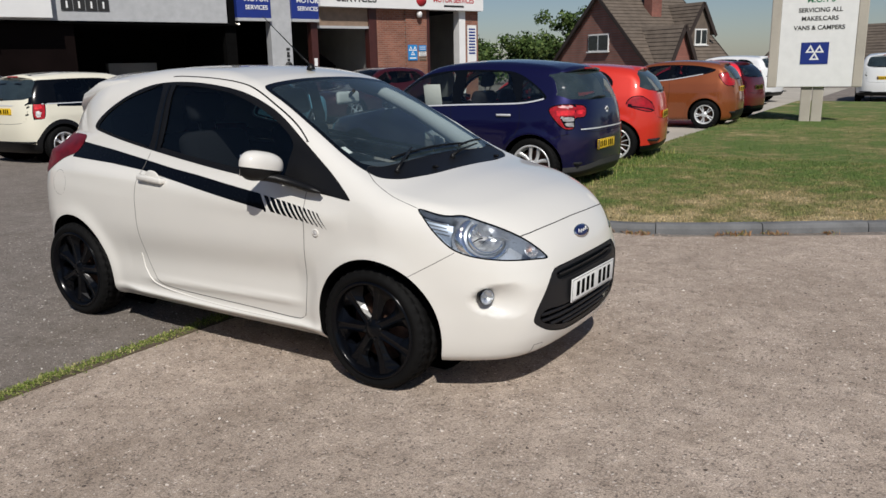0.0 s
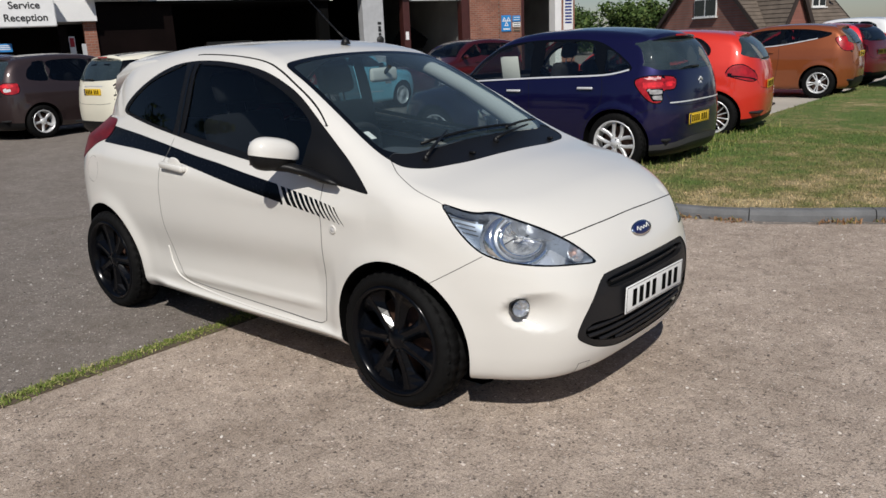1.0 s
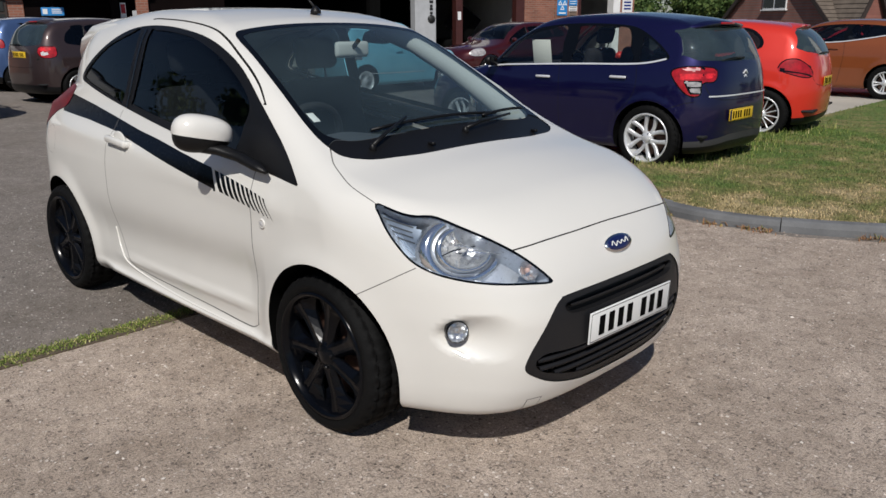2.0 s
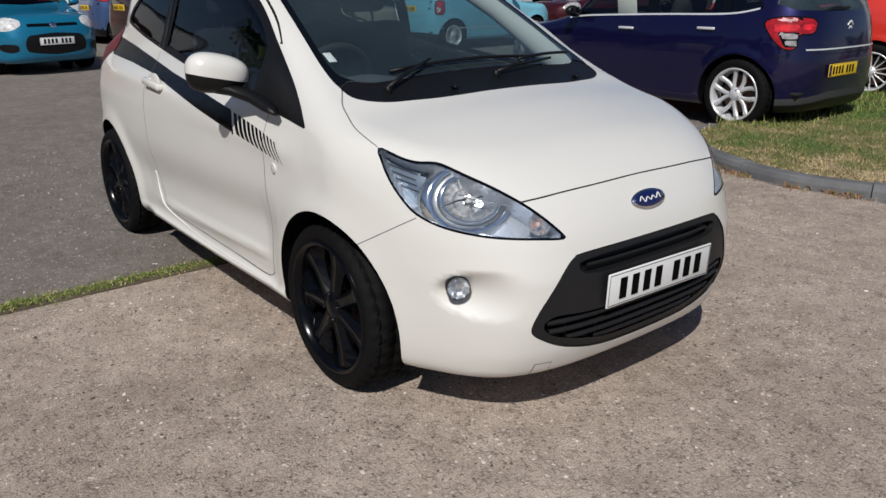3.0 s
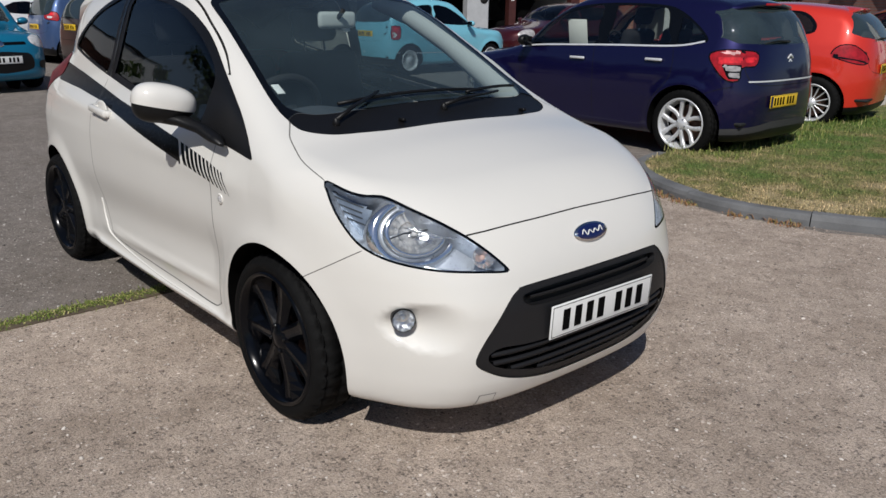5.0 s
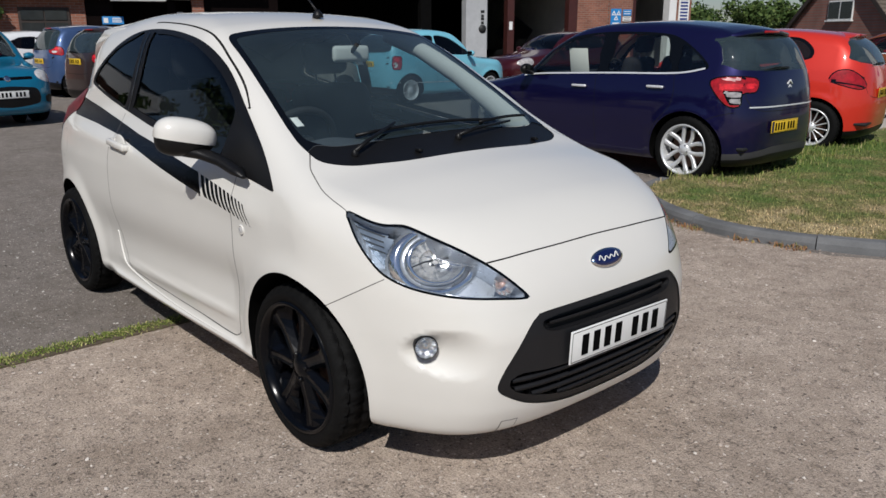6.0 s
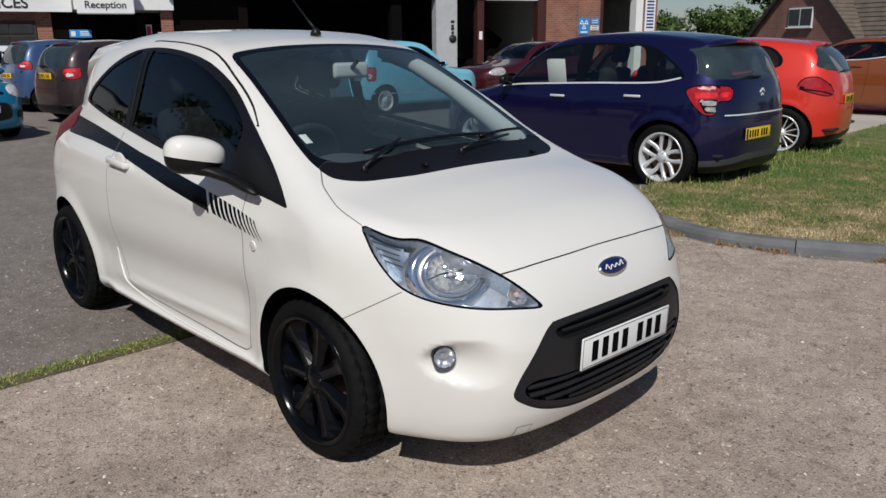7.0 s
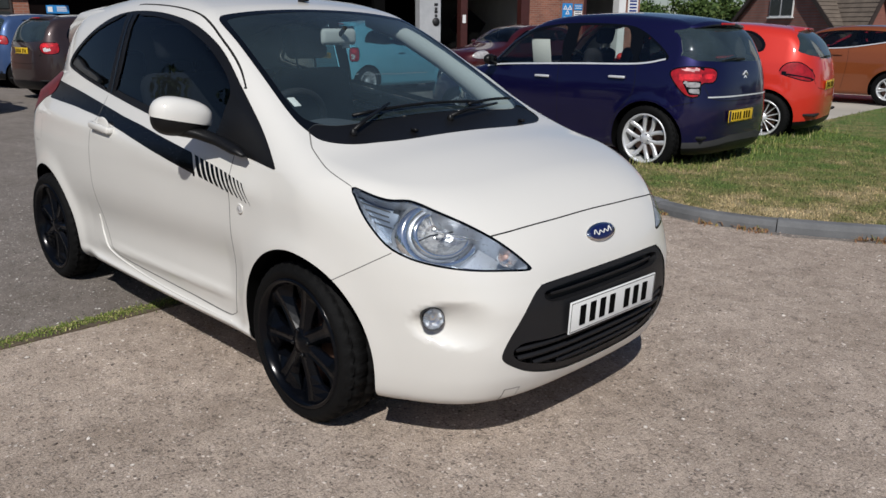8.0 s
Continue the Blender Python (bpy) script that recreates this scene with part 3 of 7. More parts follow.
def blades(name, spots, height, material, label, wide=0.004, lean=0.5):
    """Grass blades, one thin bent leaf at every spot (x, y, z, size), as one mesh."""
    s = np.array(spots)
    n = len(s)
    a = np.random.rand(n) * 2 * np.pi
    h = height * s[:, 3] * (0.5 + np.random.rand(n))
    w = wide * (0.7 + 0.8 * np.random.rand(n))
    d = np.stack([np.cos(a), np.sin(a), 0 * a], -1)
    side = np.stack([-np.sin(a), np.cos(a), 0 * a], -1)
    k = lean * np.random.rand(n)
    up = np.array([0, 0, 1.0])
    base = s[:, :3]
    mid = base + up * (h * 0.6)[:, None] + d * (h * k * 0.35)[:, None]
    tip = base + up * (h * (1 - 0.35 * k))[:, None] + d * (h * k)[:, None]
    v = np.concatenate([base - side * w[:, None], base + side * w[:, None], mid + side * (w * 0.7)[:, None], mid - side * (w * 0.7)[:, None], tip])
    i = np.arange(n)
    faces = np.stack([i, i + n, i + 2 * n, i + 3 * n], -1).tolist() + np.stack([i + 3 * n, i + 2 * n, i + 4 * n], -1).tolist()
    me = bpy.data.meshes.new(name)
    me.from_pydata(v.tolist(), [], faces)
    ob = part(name, me, material, smooth=False)
    return tagged(ob, label, "grass", kind="stuff")


g = bmesh.new()
bmesh.ops.create_grid(g, x_segments=1, y_segments=1, size=900)
tagged(part("ground", g, "asphalt", smooth=False), "dark grey asphalt yard", "ground", kind="structure")
tagged(part("pavement", slab([(-1.40, -40), (60, -40), (60, 42), (1.9, 4.1), (0.9, 3.5), (0.2, 3.1), (-0.5, 3.0), (-1.2, 3.2), (-1.45, 3.6)], 0.004, 0.03), "apron", smooth=False), "worn pale tarmac apron with exposed stones", "pavement", kind="structure")
tagged(part("parking_bay", slab([(-8.5, 9.4), (-2.0, 9.4), (-2.35, 40), (-8.5, 40)], 0.004, 0.03), "concrete", smooth=False), "pale concrete parking bays", "pavement", kind="structure")
tagged(part("bay_line", slab([(-9, 6.98), (-2.2, 6.86), (-2.2, 6.96), (-9, 7.08)], 0.004, 0.02), "line_paint", smooth=False), "worn white bay line", "road marking", kind="structure")
tagged(part("bay_line", slab([(-9.0, 3.88), (-2.0, 4.16), (-2.0, 4.25), (-9.0, 3.97)], 0.004, 0.02), "line_paint", smooth=False), "worn white bay line", "road marking", kind="structure")
KERB = curve_pts([(-1.97, 4.38), (-1.78, 3.75), (-1.2, 3.26), (-0.5, 3.06), (0.2, 3.22), (0.9, 3.62), (1.8, 4.2), (4.0, 5.65), (8.0, 8.3), (14.0, 12.3), (30, 23)], 14)


def off(line, d):
    t = np.gradient(line, axis=0)
    t /= np.linalg.norm(t, axis=1, keepdims=True)
    return line + d * np.stack([-t[:, 1], t[:, 0]], -1)


INNER = off(KERB, 0.11)
verge = [tuple(p) for p in INNER] + [(30, 26), (12, 24), (-2.35, 25.5), (-2.1, 10)]
gm = bmesh.new()
top_face = gm.faces.new([gm.verts.new((x, y, 0.078)) for x, y in verge])
bmesh.ops.triangulate(gm, faces=[top_face])
tagged(part("grass_verge", gm, "grass", smooth=False), "dry mown grass verge, green and straw patches", "grass", kind="structure")

# kerb stones along the curve
step = np.hypot(*np.diff(KERB, axis=0).T)
run = np.concatenate([[0], np.cumsum(step)])
kerb = thing("kerb", "dark grey concrete kerb stones round the grass", "kerb", kind="structure")
length = 0.915
for k in range(int(run[-1] // length)):
    if k > 22:
        break
    ss = np.linspace(k * length + 0.004, (k + 1) * length - 0.004, 7)
    px = np.interp(ss, run, KERB[:, 0])
    py = np.interp(ss, run, KERB[:, 1])
    ln = np.stack([px, py], -1)
    bm = bmesh.new()
    lift = 0.004 * math.sin(k * 2.3)
    rows = []
    for d, z in ((0.0, -0.02), (0.004, 0.045), (0.016, 0.074), (0.034, 0.084), (0.12, 0.084), (0.125, 0.0)):
        o = off(ln, d)
        rows.append([bm.verts.new((x, y, z + lift)) for x, y in o])
    for a, b in zip(rows, rows[1:]):
        for i in range(6):
            bm.faces.new((a[i], a[i + 1], b[i + 1], b[i]))
    for i in (0, 6):
        bm.faces.new([r[i] for r in rows])
    bmesh.ops.recalc_face_normals(bm, faces=bm.faces)
    part("kerb_stone", bm, "kerb", kerb, smooth=False)

# grass growing in the joint between the two surfaces, on the verge and at the kerb's foot
rng = np.random.default_rng(4)
n = 15000
y = rng.uniform(-6.0, 2.6, n)
clump = 0.55 + 0.45 * np.sin(y * 3.1) * np.sin(y * 7.7 + 1)
x = -1.455 + 0.05 * np.sin(y * 1.7) * 0.3 + rng.normal(0, 0.031, n)
tagged(part("moss_strip", slab([(-1.51, -6), (-1.395, -6), (-1.40, 2.6), (-1.50, 2.6)], 0.010, 0.02), "soil", smooth=False), "strip of soil and moss in the joint", "ground", kind="structure")
blades("joint_grass", np.stack([x, y, 0 * x + 0.006, 0.5 + 0.7 * clump * rng.random(n)], -1), 0.022, "moss_blades", "short green grass growing along the joint", 0.0028, 2.6)


VX = np.array(verge)


def poly_inside(p, poly):
    ins = np.zeros(len(p), bool)
    for a, b in zip(poly, np.roll(poly, -1, 0)):
        hit = (a[1] > p[:, 1]) != (b[1] > p[:, 1])
        if a[1] != b[1]:
            ins ^= hit & (p[:, 0] < (b[0] - a[0]) * (p[:, 1] - a[1]) / (b[1] - a[1]) + a[0])
    return ins


p1 = np.stack([rng.uniform(-2.1, 6.0, 110000), 3.0 + 5.5 * rng.random(110000) ** 1.3], -1)
p2 = np.stack([rng.uniform(-2.3, 9.0, 45000), rng.uniform(8.0, 18.0, 45000)], -1)
pp = np.vstack([p1, p2])
pp = pp[poly_inside(pp, VX)]
tall = 1 + 1.6 * np.exp(-((pp[:, 0] + 2.0) / 0.35) ** 2) * rng.random(len(pp))
blades("verge_grass", np.stack([pp[:, 0], pp[:, 1], 0 * pp[:, 0] + 0.076, tall], -1), 0.022, "blades", "short dry mown grass blades", 0.0026, 1.8)
tx, ty = rng.uniform(-2.0, -0.9, 2600), rng.uniform(4.5, 8.8, 2600)
near_car = np.exp(-((tx + 1.55 + 0.02 * ty) / 0.35) ** 2)
tuft = rng.random(2600) < near_car
blades("verge_tufts", np.stack([tx[tuft], ty[tuft], 0 * tx[tuft] + 0.076, 0.4 + rng.random(tuft.sum())], -1), 0.06, "moss_blades", "longer green grass left unmown round the parked wheels", 0.0035, 1.0)
kp = off(KERB, -0.035)
kk = rng.integers(20, 80, 1500)
keep = np.sin(kk * 0.9) + np.sin(kk * 0.37 + 2) > 0.1
q = kp[kk[keep]] + rng.normal(0, 0.035, (keep.sum(), 2))
blades("kerb_weeds", np.stack([q[:, 0], q[:, 1], 0 * q[:, 0] + 0.004, 0.3 + rng.random(len(q))], -1), 0.035, "straw", "dry weeds and straw at the foot of the kerb", 0.004, 2.2)
# loose stones on the apron and finer grit on the asphalt
def chips(name, count, x0, x1, y0, y1, lo, hi, z, material, label):
    """Loose stone chips, each a squashed uneven lump, as one mesh."""
    ico = bmesh.new()
    bmesh.ops.create_icosphere(ico, subdivisions=1, radius=1.0)
    base = np.array([v.co[:] for v in ico.verts])
    tri = np.array([[v.index for v in f.verts] for f in ico.faces])
    ico.free()
    k = len(base)
    r = lo + (hi - lo) * rng.random(count) ** 2.5
    turn, lean = rng.uniform(0, 2 * np.pi, (2, count))
    uneven = rng.uniform(0.7, 1.3, (count, k, 1))
    p = base[None] * uneven * np.stack([1.3 * r, r, 0.65 * r], -1)[:, None, :]
    ca, sa = np.cos(turn)[:, None], np.sin(turn)[:, None]
    px, py = p[..., 0] * ca - p[..., 1] * sa, p[..., 0] * sa + p[..., 1] * ca
    pz = p[..., 2] + px * 0.25 * np.cos(lean)[:, None] + z + 0.25 * r[:, None]
    cx, cy = rng.uniform(x0, x1, count)[:, None], rng.uniform(y0, y1, count)[:, None]
    me = bpy.data.meshes.new(name)
    me.from_pydata(np.stack([px + cx, py + cy, pz], -1).reshape(-1, 3).tolist(), [], (tri[None] + k * np.arange(count)[:, None, None]).reshape(-1, 3).tolist())
    return tagged(part(name, me, material, smooth=False), label, "stones", kind="stuff")


M["pebble"] = blade_mat("loose_stones", [(0.0, (0.10, 0.08, 0.07)), (0.4, (0.34, 0.28, 0.24)), (0.9, (0.46, 0.39, 0.34)), (1.0, (0.66, 0.61, 0.56))])
M["grit"] = blade_mat("asphalt_grit", [(0.0, (0.05, 0.045, 0.042)), (0.5, (0.21, 0.195, 0.18)), (1.0, (0.55, 0.52, 0.49))])
chips("loose_stones", 9000, -1.36, 3.2, -3.4, 3.2, 0.002, 0.0075, 0.004, "pebble", "loose stone chips on the apron")
chips("asphalt_grit", 5000, -5.0, -1.55, -3.0, 2.4, 0.002, 0.007, 0.0, "grit", "fine loose grit on the asphalt")

# ---- garage ----
def brick_mat(name, a, b, mortar, scale=1.0):
    m, nt, bs = node_mat(name)
    tc = nt.nodes.new("ShaderNodeTexCoord")
    mp = nt.nodes.new("ShaderNodeMapping")
    mp.inputs["Rotation"].default_value = (radians(90), 0, 0)
    nt.links.new(tc.outputs["Object"], mp.inputs["Vector"])
    br = nt.nodes.new("ShaderNodeTexBrick")
    br.inputs["Scale"].default_value = 1.0
    br.inputs["Brick Width"].default_value, br.inputs["Row Height"].default_value, br.inputs["Mortar Size"].default_value = 0.225 * scale, 0.075 * scale, 0.006 * scale
    br.inputs["Color1"].default_value, br.inputs["Color2"].default_value, br.inputs["Mortar"].default_value = (*a, 1), (*b, 1), (*mortar, 1)
    nt.links.new(mp.outputs["Vector"], br.inputs["Vector"])
    n = noise_node(nt, 1.3, 5.0)
    c = mixc(nt, 1.0, br.outputs["Color"], ramp_node(nt, n.outputs["Fac"], [(0.3, (0.75,) * 3), (0.7, (1.15,) * 3)]).outputs["Color"], "MULTIPLY")
    nt.links.new(c, bs.inputs["Base Color"])
    bs.inputs["Roughness"].default_value = 0.9
    bump_to(nt, bs, br.outputs["Fac"], -0.4, 0.01)
    return m


M["brick"] = brick_mat("red_brick", (0.27, 0.105, 0.065), (0.20, 0.075, 0.048), (0.24, 0.20, 0.17))
M["house_brick"] = brick_mat("brown_brick", (0.25, 0.095, 0.07), (0.20, 0.073, 0.055), (0.19, 0.12, 0.10))
M["fascia"] = mat("white_fascia", (0.72, 0.72, 0.71), 0.45, var=0.06, scale=0.8)
M["grey_panel"] = mat("pale_grey_cladding", (0.42, 0.43, 0.44), 0.6, var=0.08)
M["brown_steel"] = mat("dark_red_steel", (0.055, 0.014, 0.012), 0.5, var=0.2)
# brown taken almost to black: the recess's shade is put into the colour
M["shaded_panel"] = mat("shaded_brown_panel", (0.006, 0.0035, 0.0032), 0.5, var=0.3, scale=1.0, spec=0.05)
# unlit rooms and undersides: their shade is put into the colour
M["shade_black"] = mat("shaded_interior", (0.004, 0.004, 0.004), 0.95, var=0.2, spec=0.05)
M["inner_wall"] = mat("workshop_wall", (0.30, 0.30, 0.29), 0.85, var=0.15, scale=1.0)
M["shutter"] = mat("tan_shutter", (0.24, 0.17, 0.12), 0.6, var=0.15)
M["sign_blue"] = mat("sign_blue", (0.012, 0.03, 0.20), 0.4, var=0.08)
M["board_blue"] = mat("notice_blue", (0.02, 0.22, 0.55), 0.5, var=0.06)
M["sign_white"] = mat("sign_white", (0.75, 0.75, 0.74), 0.4, var=0.04)
M["ink"] = mat("black_ink", (0.015, 0.015, 0.015), 0.6)
M["red_ink"] = mat("red_ink", (0.45, 0.02, 0.03), 0.6)
M["green_ink"] = mat("green_ink", (0.02, 0.20, 0.09), 0.6)
M["tube_light"], nt0, b0 = node_mat("lit_tube")
b0.inputs["Emission Color"].default_value, b0.inputs["Emission Strength"].default_value = (1, 0.93, 0.82, 1), 3.0
M["tile"] = mat("brown_roof_tile", (0.145, 0.115, 0.09), 0.9, var=0.25, scale=2.0, bump=0.5, per=0.25)
M["pvc"] = mat("white_window_frame", (0.72, 0.72, 0.70), 0.4, var=0.05)
M["dark_wood"] = mat("dark_bargeboard", (0.03, 0.02, 0.016), 0.7)
M["pane_dark"] = mat("window_pane", (0.02, 0.024, 0.027), 0.06, var=0.2)

FACADE = pose(-22, 7, 0, 0, 0, 69.6)


def words(name, text, size, m, material, parent, squeeze=1.0, depth=0.004):
    return part(name, text_mesh(text, size, depth, squeeze=squeeze), material, parent, m=m @ pose(0, 0, 0, 90), smooth=False)


def block(parent, name, u0, u1, z0, z1, w0, w1, material, bevel=0.0, label=""):
    """A block on the facade: u along it, z up, w outwards."""
    return part(name, box((u1 - u0, w1 - w0, z1 - z0), ((u0 + u1) / 2, -(w0 + w1) / 2, (z0 + z1) / 2), bevel), material, parent, label, smooth=False)


garage = tagged(new("garage"), "brick and white-clad car garage with open workshop doors", "building", kind="structure")
garage.matrix_basis = FACADE
# service end: brick wall, reception
block(garage, "wall", -14, -1.2, 0, 3.3, -0.3, 0.0, "brick")
block(garage, "fascia", -14, -0.62, 2.36, 3.5, 0.004, 0.35, "fascia")
words("lettering", "SERVICES", 0.40, pose(-2.53, -0.36, 2.58), "ink", garage, 1.0)
win = block(garage, "window", -2.95, -1.62, 1.0, 2.12, 0.004, 0.05, "dark_wood", label="dark brown framed window")
for a, b in ((-2.88, -2.30), (-2.26, -1.69)):
    part("pane", box((b - a, 0.02, 0.62), ((a + b) / 2, -0.062, 1.38)), "pane_dark", win, smooth=False)
    part("pane", box((b - a, 0.02, 0.26), ((a + b) / 2, -0.062, 1.90)), "pane_dark", win, smooth=False)
block(garage, "reception_wall", -1.2, 1.75, 0, 3.5, -2.4, -2.2, "shaded_panel")
block(garage, "reception_side", -1.2, -0.45, 0, 2.36, -0.25, -0.05, "shaded_panel")
block(garage, "door_post", 1.08, 1.30, 0, 2.3, -0.2, 0.0, "shaded_panel")
block(garage, "poster", 1.34, 1.50, 1.2, 2.02, -0.16, -0.12, "sign_white", label="narrow white poster with red marks")
block(garage, "poster_mark", 1.36, 1.48, 1.72, 1.98, -0.12, -0.115, "red_ink")
block(garage, "notice", 1.66, 1.98, 1.3, 1.80, -0.04, 0.0, "grey_panel", label="grey notice board")
block(garage, "canopy", -0.62, 2.15, 2.43, 3.5, -2.0, 0.25, "fascia")
block(garage, "brick_pier", 1.78, 2.12, 0, 2.43, -0.34, 0.02, "brick")
rec = tagged(part("reception_sign", box((1.52, 0.45, 0.86), (0.27, -0.62, 2.72), 0.03), "sign_white", smooth=False, m=FACADE), "white box sign with black lettering over the reception door", "sign")
words("lettering", "Service", 0.27, pose(0.27, -0.85, 2.86), "ink", rec)
words("lettering", "Reception", 0.27, pose(0.27, -0.85, 2.53), "ink", rec)
bb = tagged(part("notice_board", box((0.58, 0.04, 0.22), (-0.47, -0.35, 1.76), 0.005), "board_blue", smooth=False, m=FACADE), "pale blue notice board with white marks beside the reception", "sign")
for i in range(3):
    part("text_bar", box((0.26, 0.006, 0.025), (-0.36, -0.374, 1.82 - 0.05 * i)), "sign_white", bb, smooth=False)
part("symbol", box((0.12, 0.006, 0.14), (-0.66, -0.374, 1.76)), "sign_white", bb, smooth=False)
# hanging basket
basket = tagged(part("hanging_basket", lathe([(0.001, -0.16), (0.10, -0.13), (0.16, -0.04), (0.17, 0.02)], 16, "Z"), "dark_wood", m=FACADE @ pose(-3.5, -0.3, 1.95)), "hanging basket full of green leaves", "plant")
lf = bmesh.new()
for i in range(260):
    v = Vector(rng.normal(0, 1, 3)).normalized() * rng.uniform(0.1, 0.24)
    bmesh.ops.create_grid(lf, x_segments=1, y_segments=1, size=0.03, matrix=Matrix.Translation(v + Vector((0, 0, 0.04))) @ pose(0, 0, 0, *rng.uniform(0, 360, 3)))
M["leaf"] = blade_mat("green_leaves", [(0.0, (0.025, 0.05, 0.012)), (0.5, (0.055, 0.095, 0.022)), (1.0, (0.11, 0.15, 0.04))])
part("foliage", lf, "leaf", basket, smooth=False)
part("chain", tube([(0, 0, 0.02), (0, 0, 0.42)], 0.006), "ink", basket)
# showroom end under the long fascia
block(garage, "showroom_wall", 1.75, 9.5, 0, 4.4, -4.6, -4.4, "shade_black")
block(garage, "dark_screen", 2.12, 4.38, 0, 3.0, -0.3, -0.1, "shaded_panel", label="dark brown screen panel, darkened with the canopy's shade")
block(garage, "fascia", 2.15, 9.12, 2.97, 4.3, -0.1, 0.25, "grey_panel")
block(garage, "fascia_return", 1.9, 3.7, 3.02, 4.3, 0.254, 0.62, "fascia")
block(garage, "soffit", 2.12, 9.5, 2.90, 2.966, -4.4, 0.2, "shade_black")
for i in range(4):
    sq = block(garage, "sign_square", 4.03 + 0.345 * i, 4.35 + 0.345 * i, 3.26, 3.60, 0.254, 0.28, "ink", label="black square of the sign")
    part("sign_stroke", box((0.05, 0.006, 0.2), (4.19 + 0.345 * i, -0.284, 3.43)), "sign_white", sq, smooth=False)
block(garage, "desk", 6.2, 7.9, 0, 1.75, -4.2, -3.8, "inner_wall")
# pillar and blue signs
# black block in the gap, which has its shade put into the colour
block(garage, "gap_filler", 9.12, 9.5, 0, 4.3, -0.3, 0.0, "shade_black")
block(garage, "column", 10.73, 11.52, 0, 4.6, -0.3, 0.1, "grey_panel", 0.01, "pale grey column with small dark marks")
for z, s in ((2.12, 0.07), (1.98, 0.05), (1.88, 0.06), (1.75, 0.05)):
    block(garage, "column_mark", 11.34 - s, 11.34 + s, z - 0.045, z + 0.045, 0.104, 0.108, "ink")
part("column_mark", lathe([(0.001, -0.12), (0.14, -0.12), (0.14, -0.10)], 20), "ink", garage, m=pose(11.34, 0, 1.55))
for u0, u1 in ((9.5, 10.73), (11.52, 12.58)):
    sg = block(garage, "sign_panel", u0, u1, 3.16, 4.3, 0.0, 0.2, "sign_blue")
    words("lettering", "MOTOR", 0.24, pose((u0 + u1) / 2 + 0.1, -0.205, 3.78), "sign_white", sg)
    words("lettering", "SERVICES", 0.20, pose((u0 + u1) / 2 + 0.1, -0.205, 3.50), "sign_white", sg)
    block(garage, "sill_strip", u0, u1, 3.06, 3.156, -0.05, 0.22, "grey_panel")
# workshop: posts, door heads, shutter box
for u0, u1 in ((12.34, 12.6), (14.78, 15.13)):
    block(garage, "post", u0, u1, 0, 3.6, -0.3, 0.02, "brown_steel", 0.01)
block(garage, "shutter_box", 12.6, 14.78, 2.95, 3.6, -0.25, -0.05, "shutter")
block(garage, "door_head", 12.6, 14.78, 2.86, 2.95, -0.25, 0.0, "grey_panel")
block(garage, "brick_pier", 15.13, 16.43, 0, 3.6, -0.6, 0.0, "brick")
block(garage, "brick_pier", 16.43, 17.44, 0, 3.6, -0.6, 0.06, "brick")
block(garage, "door_frame", 17.44, 17.56, 0, 3.6, -0.3, 0.08, "brown_steel")
block(garage, "door_frame", 19.06, 19.38, 0, 3.6, -0.3, 0.08, "sign_white")
block(garage, "brick_pier", 19.38, 20.08, 0, 3.6, -0.6, 0.04, "brick")
fas = block(garage, "fascia", 12.58, 20.12, 3.6, 4.75, -0.2, 0.35, "fascia")
words("lettering", "SERVICES", 0.42, pose(14.1, -0.355, 3.92), "ink", fas)
words("lettering", "MOTOR SERVICES", 0.30, pose(18.6, -0.355, 3.98), "red_ink", fas, 0.85)
part("text_bar", box((1.0, 0.008, 0.07), (18.6, -0.354, 3.75)), "ink", fas, smooth=False)
part("sign_symbol", lathe([(0.001, -0.362), (0.24, -0.362), (0.24, -0.35)], 28), "red_ink", fas, m=pose(17.0, 0, 3.95))
block(garage, "price_board", 19.5, 19.97, 1.55, 3.05, 0.044, 0.07, "sign_white", label="tall white price board")
for i in range(9):
    block(garage, "text_bar", 19.57, 19.90, 2.86 - 0.12 * i, 2.92 - 0.12 * i, 0.072, 0.078, "sign_blue")
mt = tagged(part("test_sign", box((0.44, 0.03, 0.60), (16.72, -0.078, 1.97), 0.01), "board_blue", smooth=False, m=FACADE), "blue test station sign with three white triangles on brick", "sign")


def triangle(parent, x, y, z, r, material, thick=0.035):
    bm = bmesh.new()
    o = [(x + r * math.cos(a), z + r * math.sin(a)) for a in (math.pi / 2, math.pi * 7 / 6, math.pi * 11 / 6)]
    i = [(x + r * 0.45 * math.cos(a), z + r * 0.45 * math.sin(a)) for a in (math.pi / 2, math.pi * 7 / 6, math.pi * 11 / 6)]
    vo, vi = [bm.verts.new((a, y, b)) for a, b in o], [bm.verts.new((a, y, b)) for a, b in i]
    for k in range(3):
        bm.faces.new((vo[k], vo[(k + 1) % 3], vi[(k + 1) % 3], vi[k]))
    return part("triangle", bm, material, parent, smooth=False)


for x, z in ((16.62, 2.10), (16.82, 2.10), (16.72, 1.93)):
    triangle(mt, x, -0.096, z, 0.115, "sign_white")
part("text_bar", box((0.30, 0.004, 0.05), (16.72, -0.096, 1.76)), "sign_white", mt, smooth=False)
for z0, z1, mtl in ((2.03, 2.25, "board_blue"), (1.83, 2.0, "sign_white"), (1.66, 1.80, "shutter")):
    nb = tagged(part("notice_plate", box((0.36, 0.02, z1 - z0), (17.2, -0.074, (z0 + z1) / 2), 0.004), mtl, smooth=False, m=FACADE), "small notice plate screwed to the brick pier", "sign", "notices on the pier")
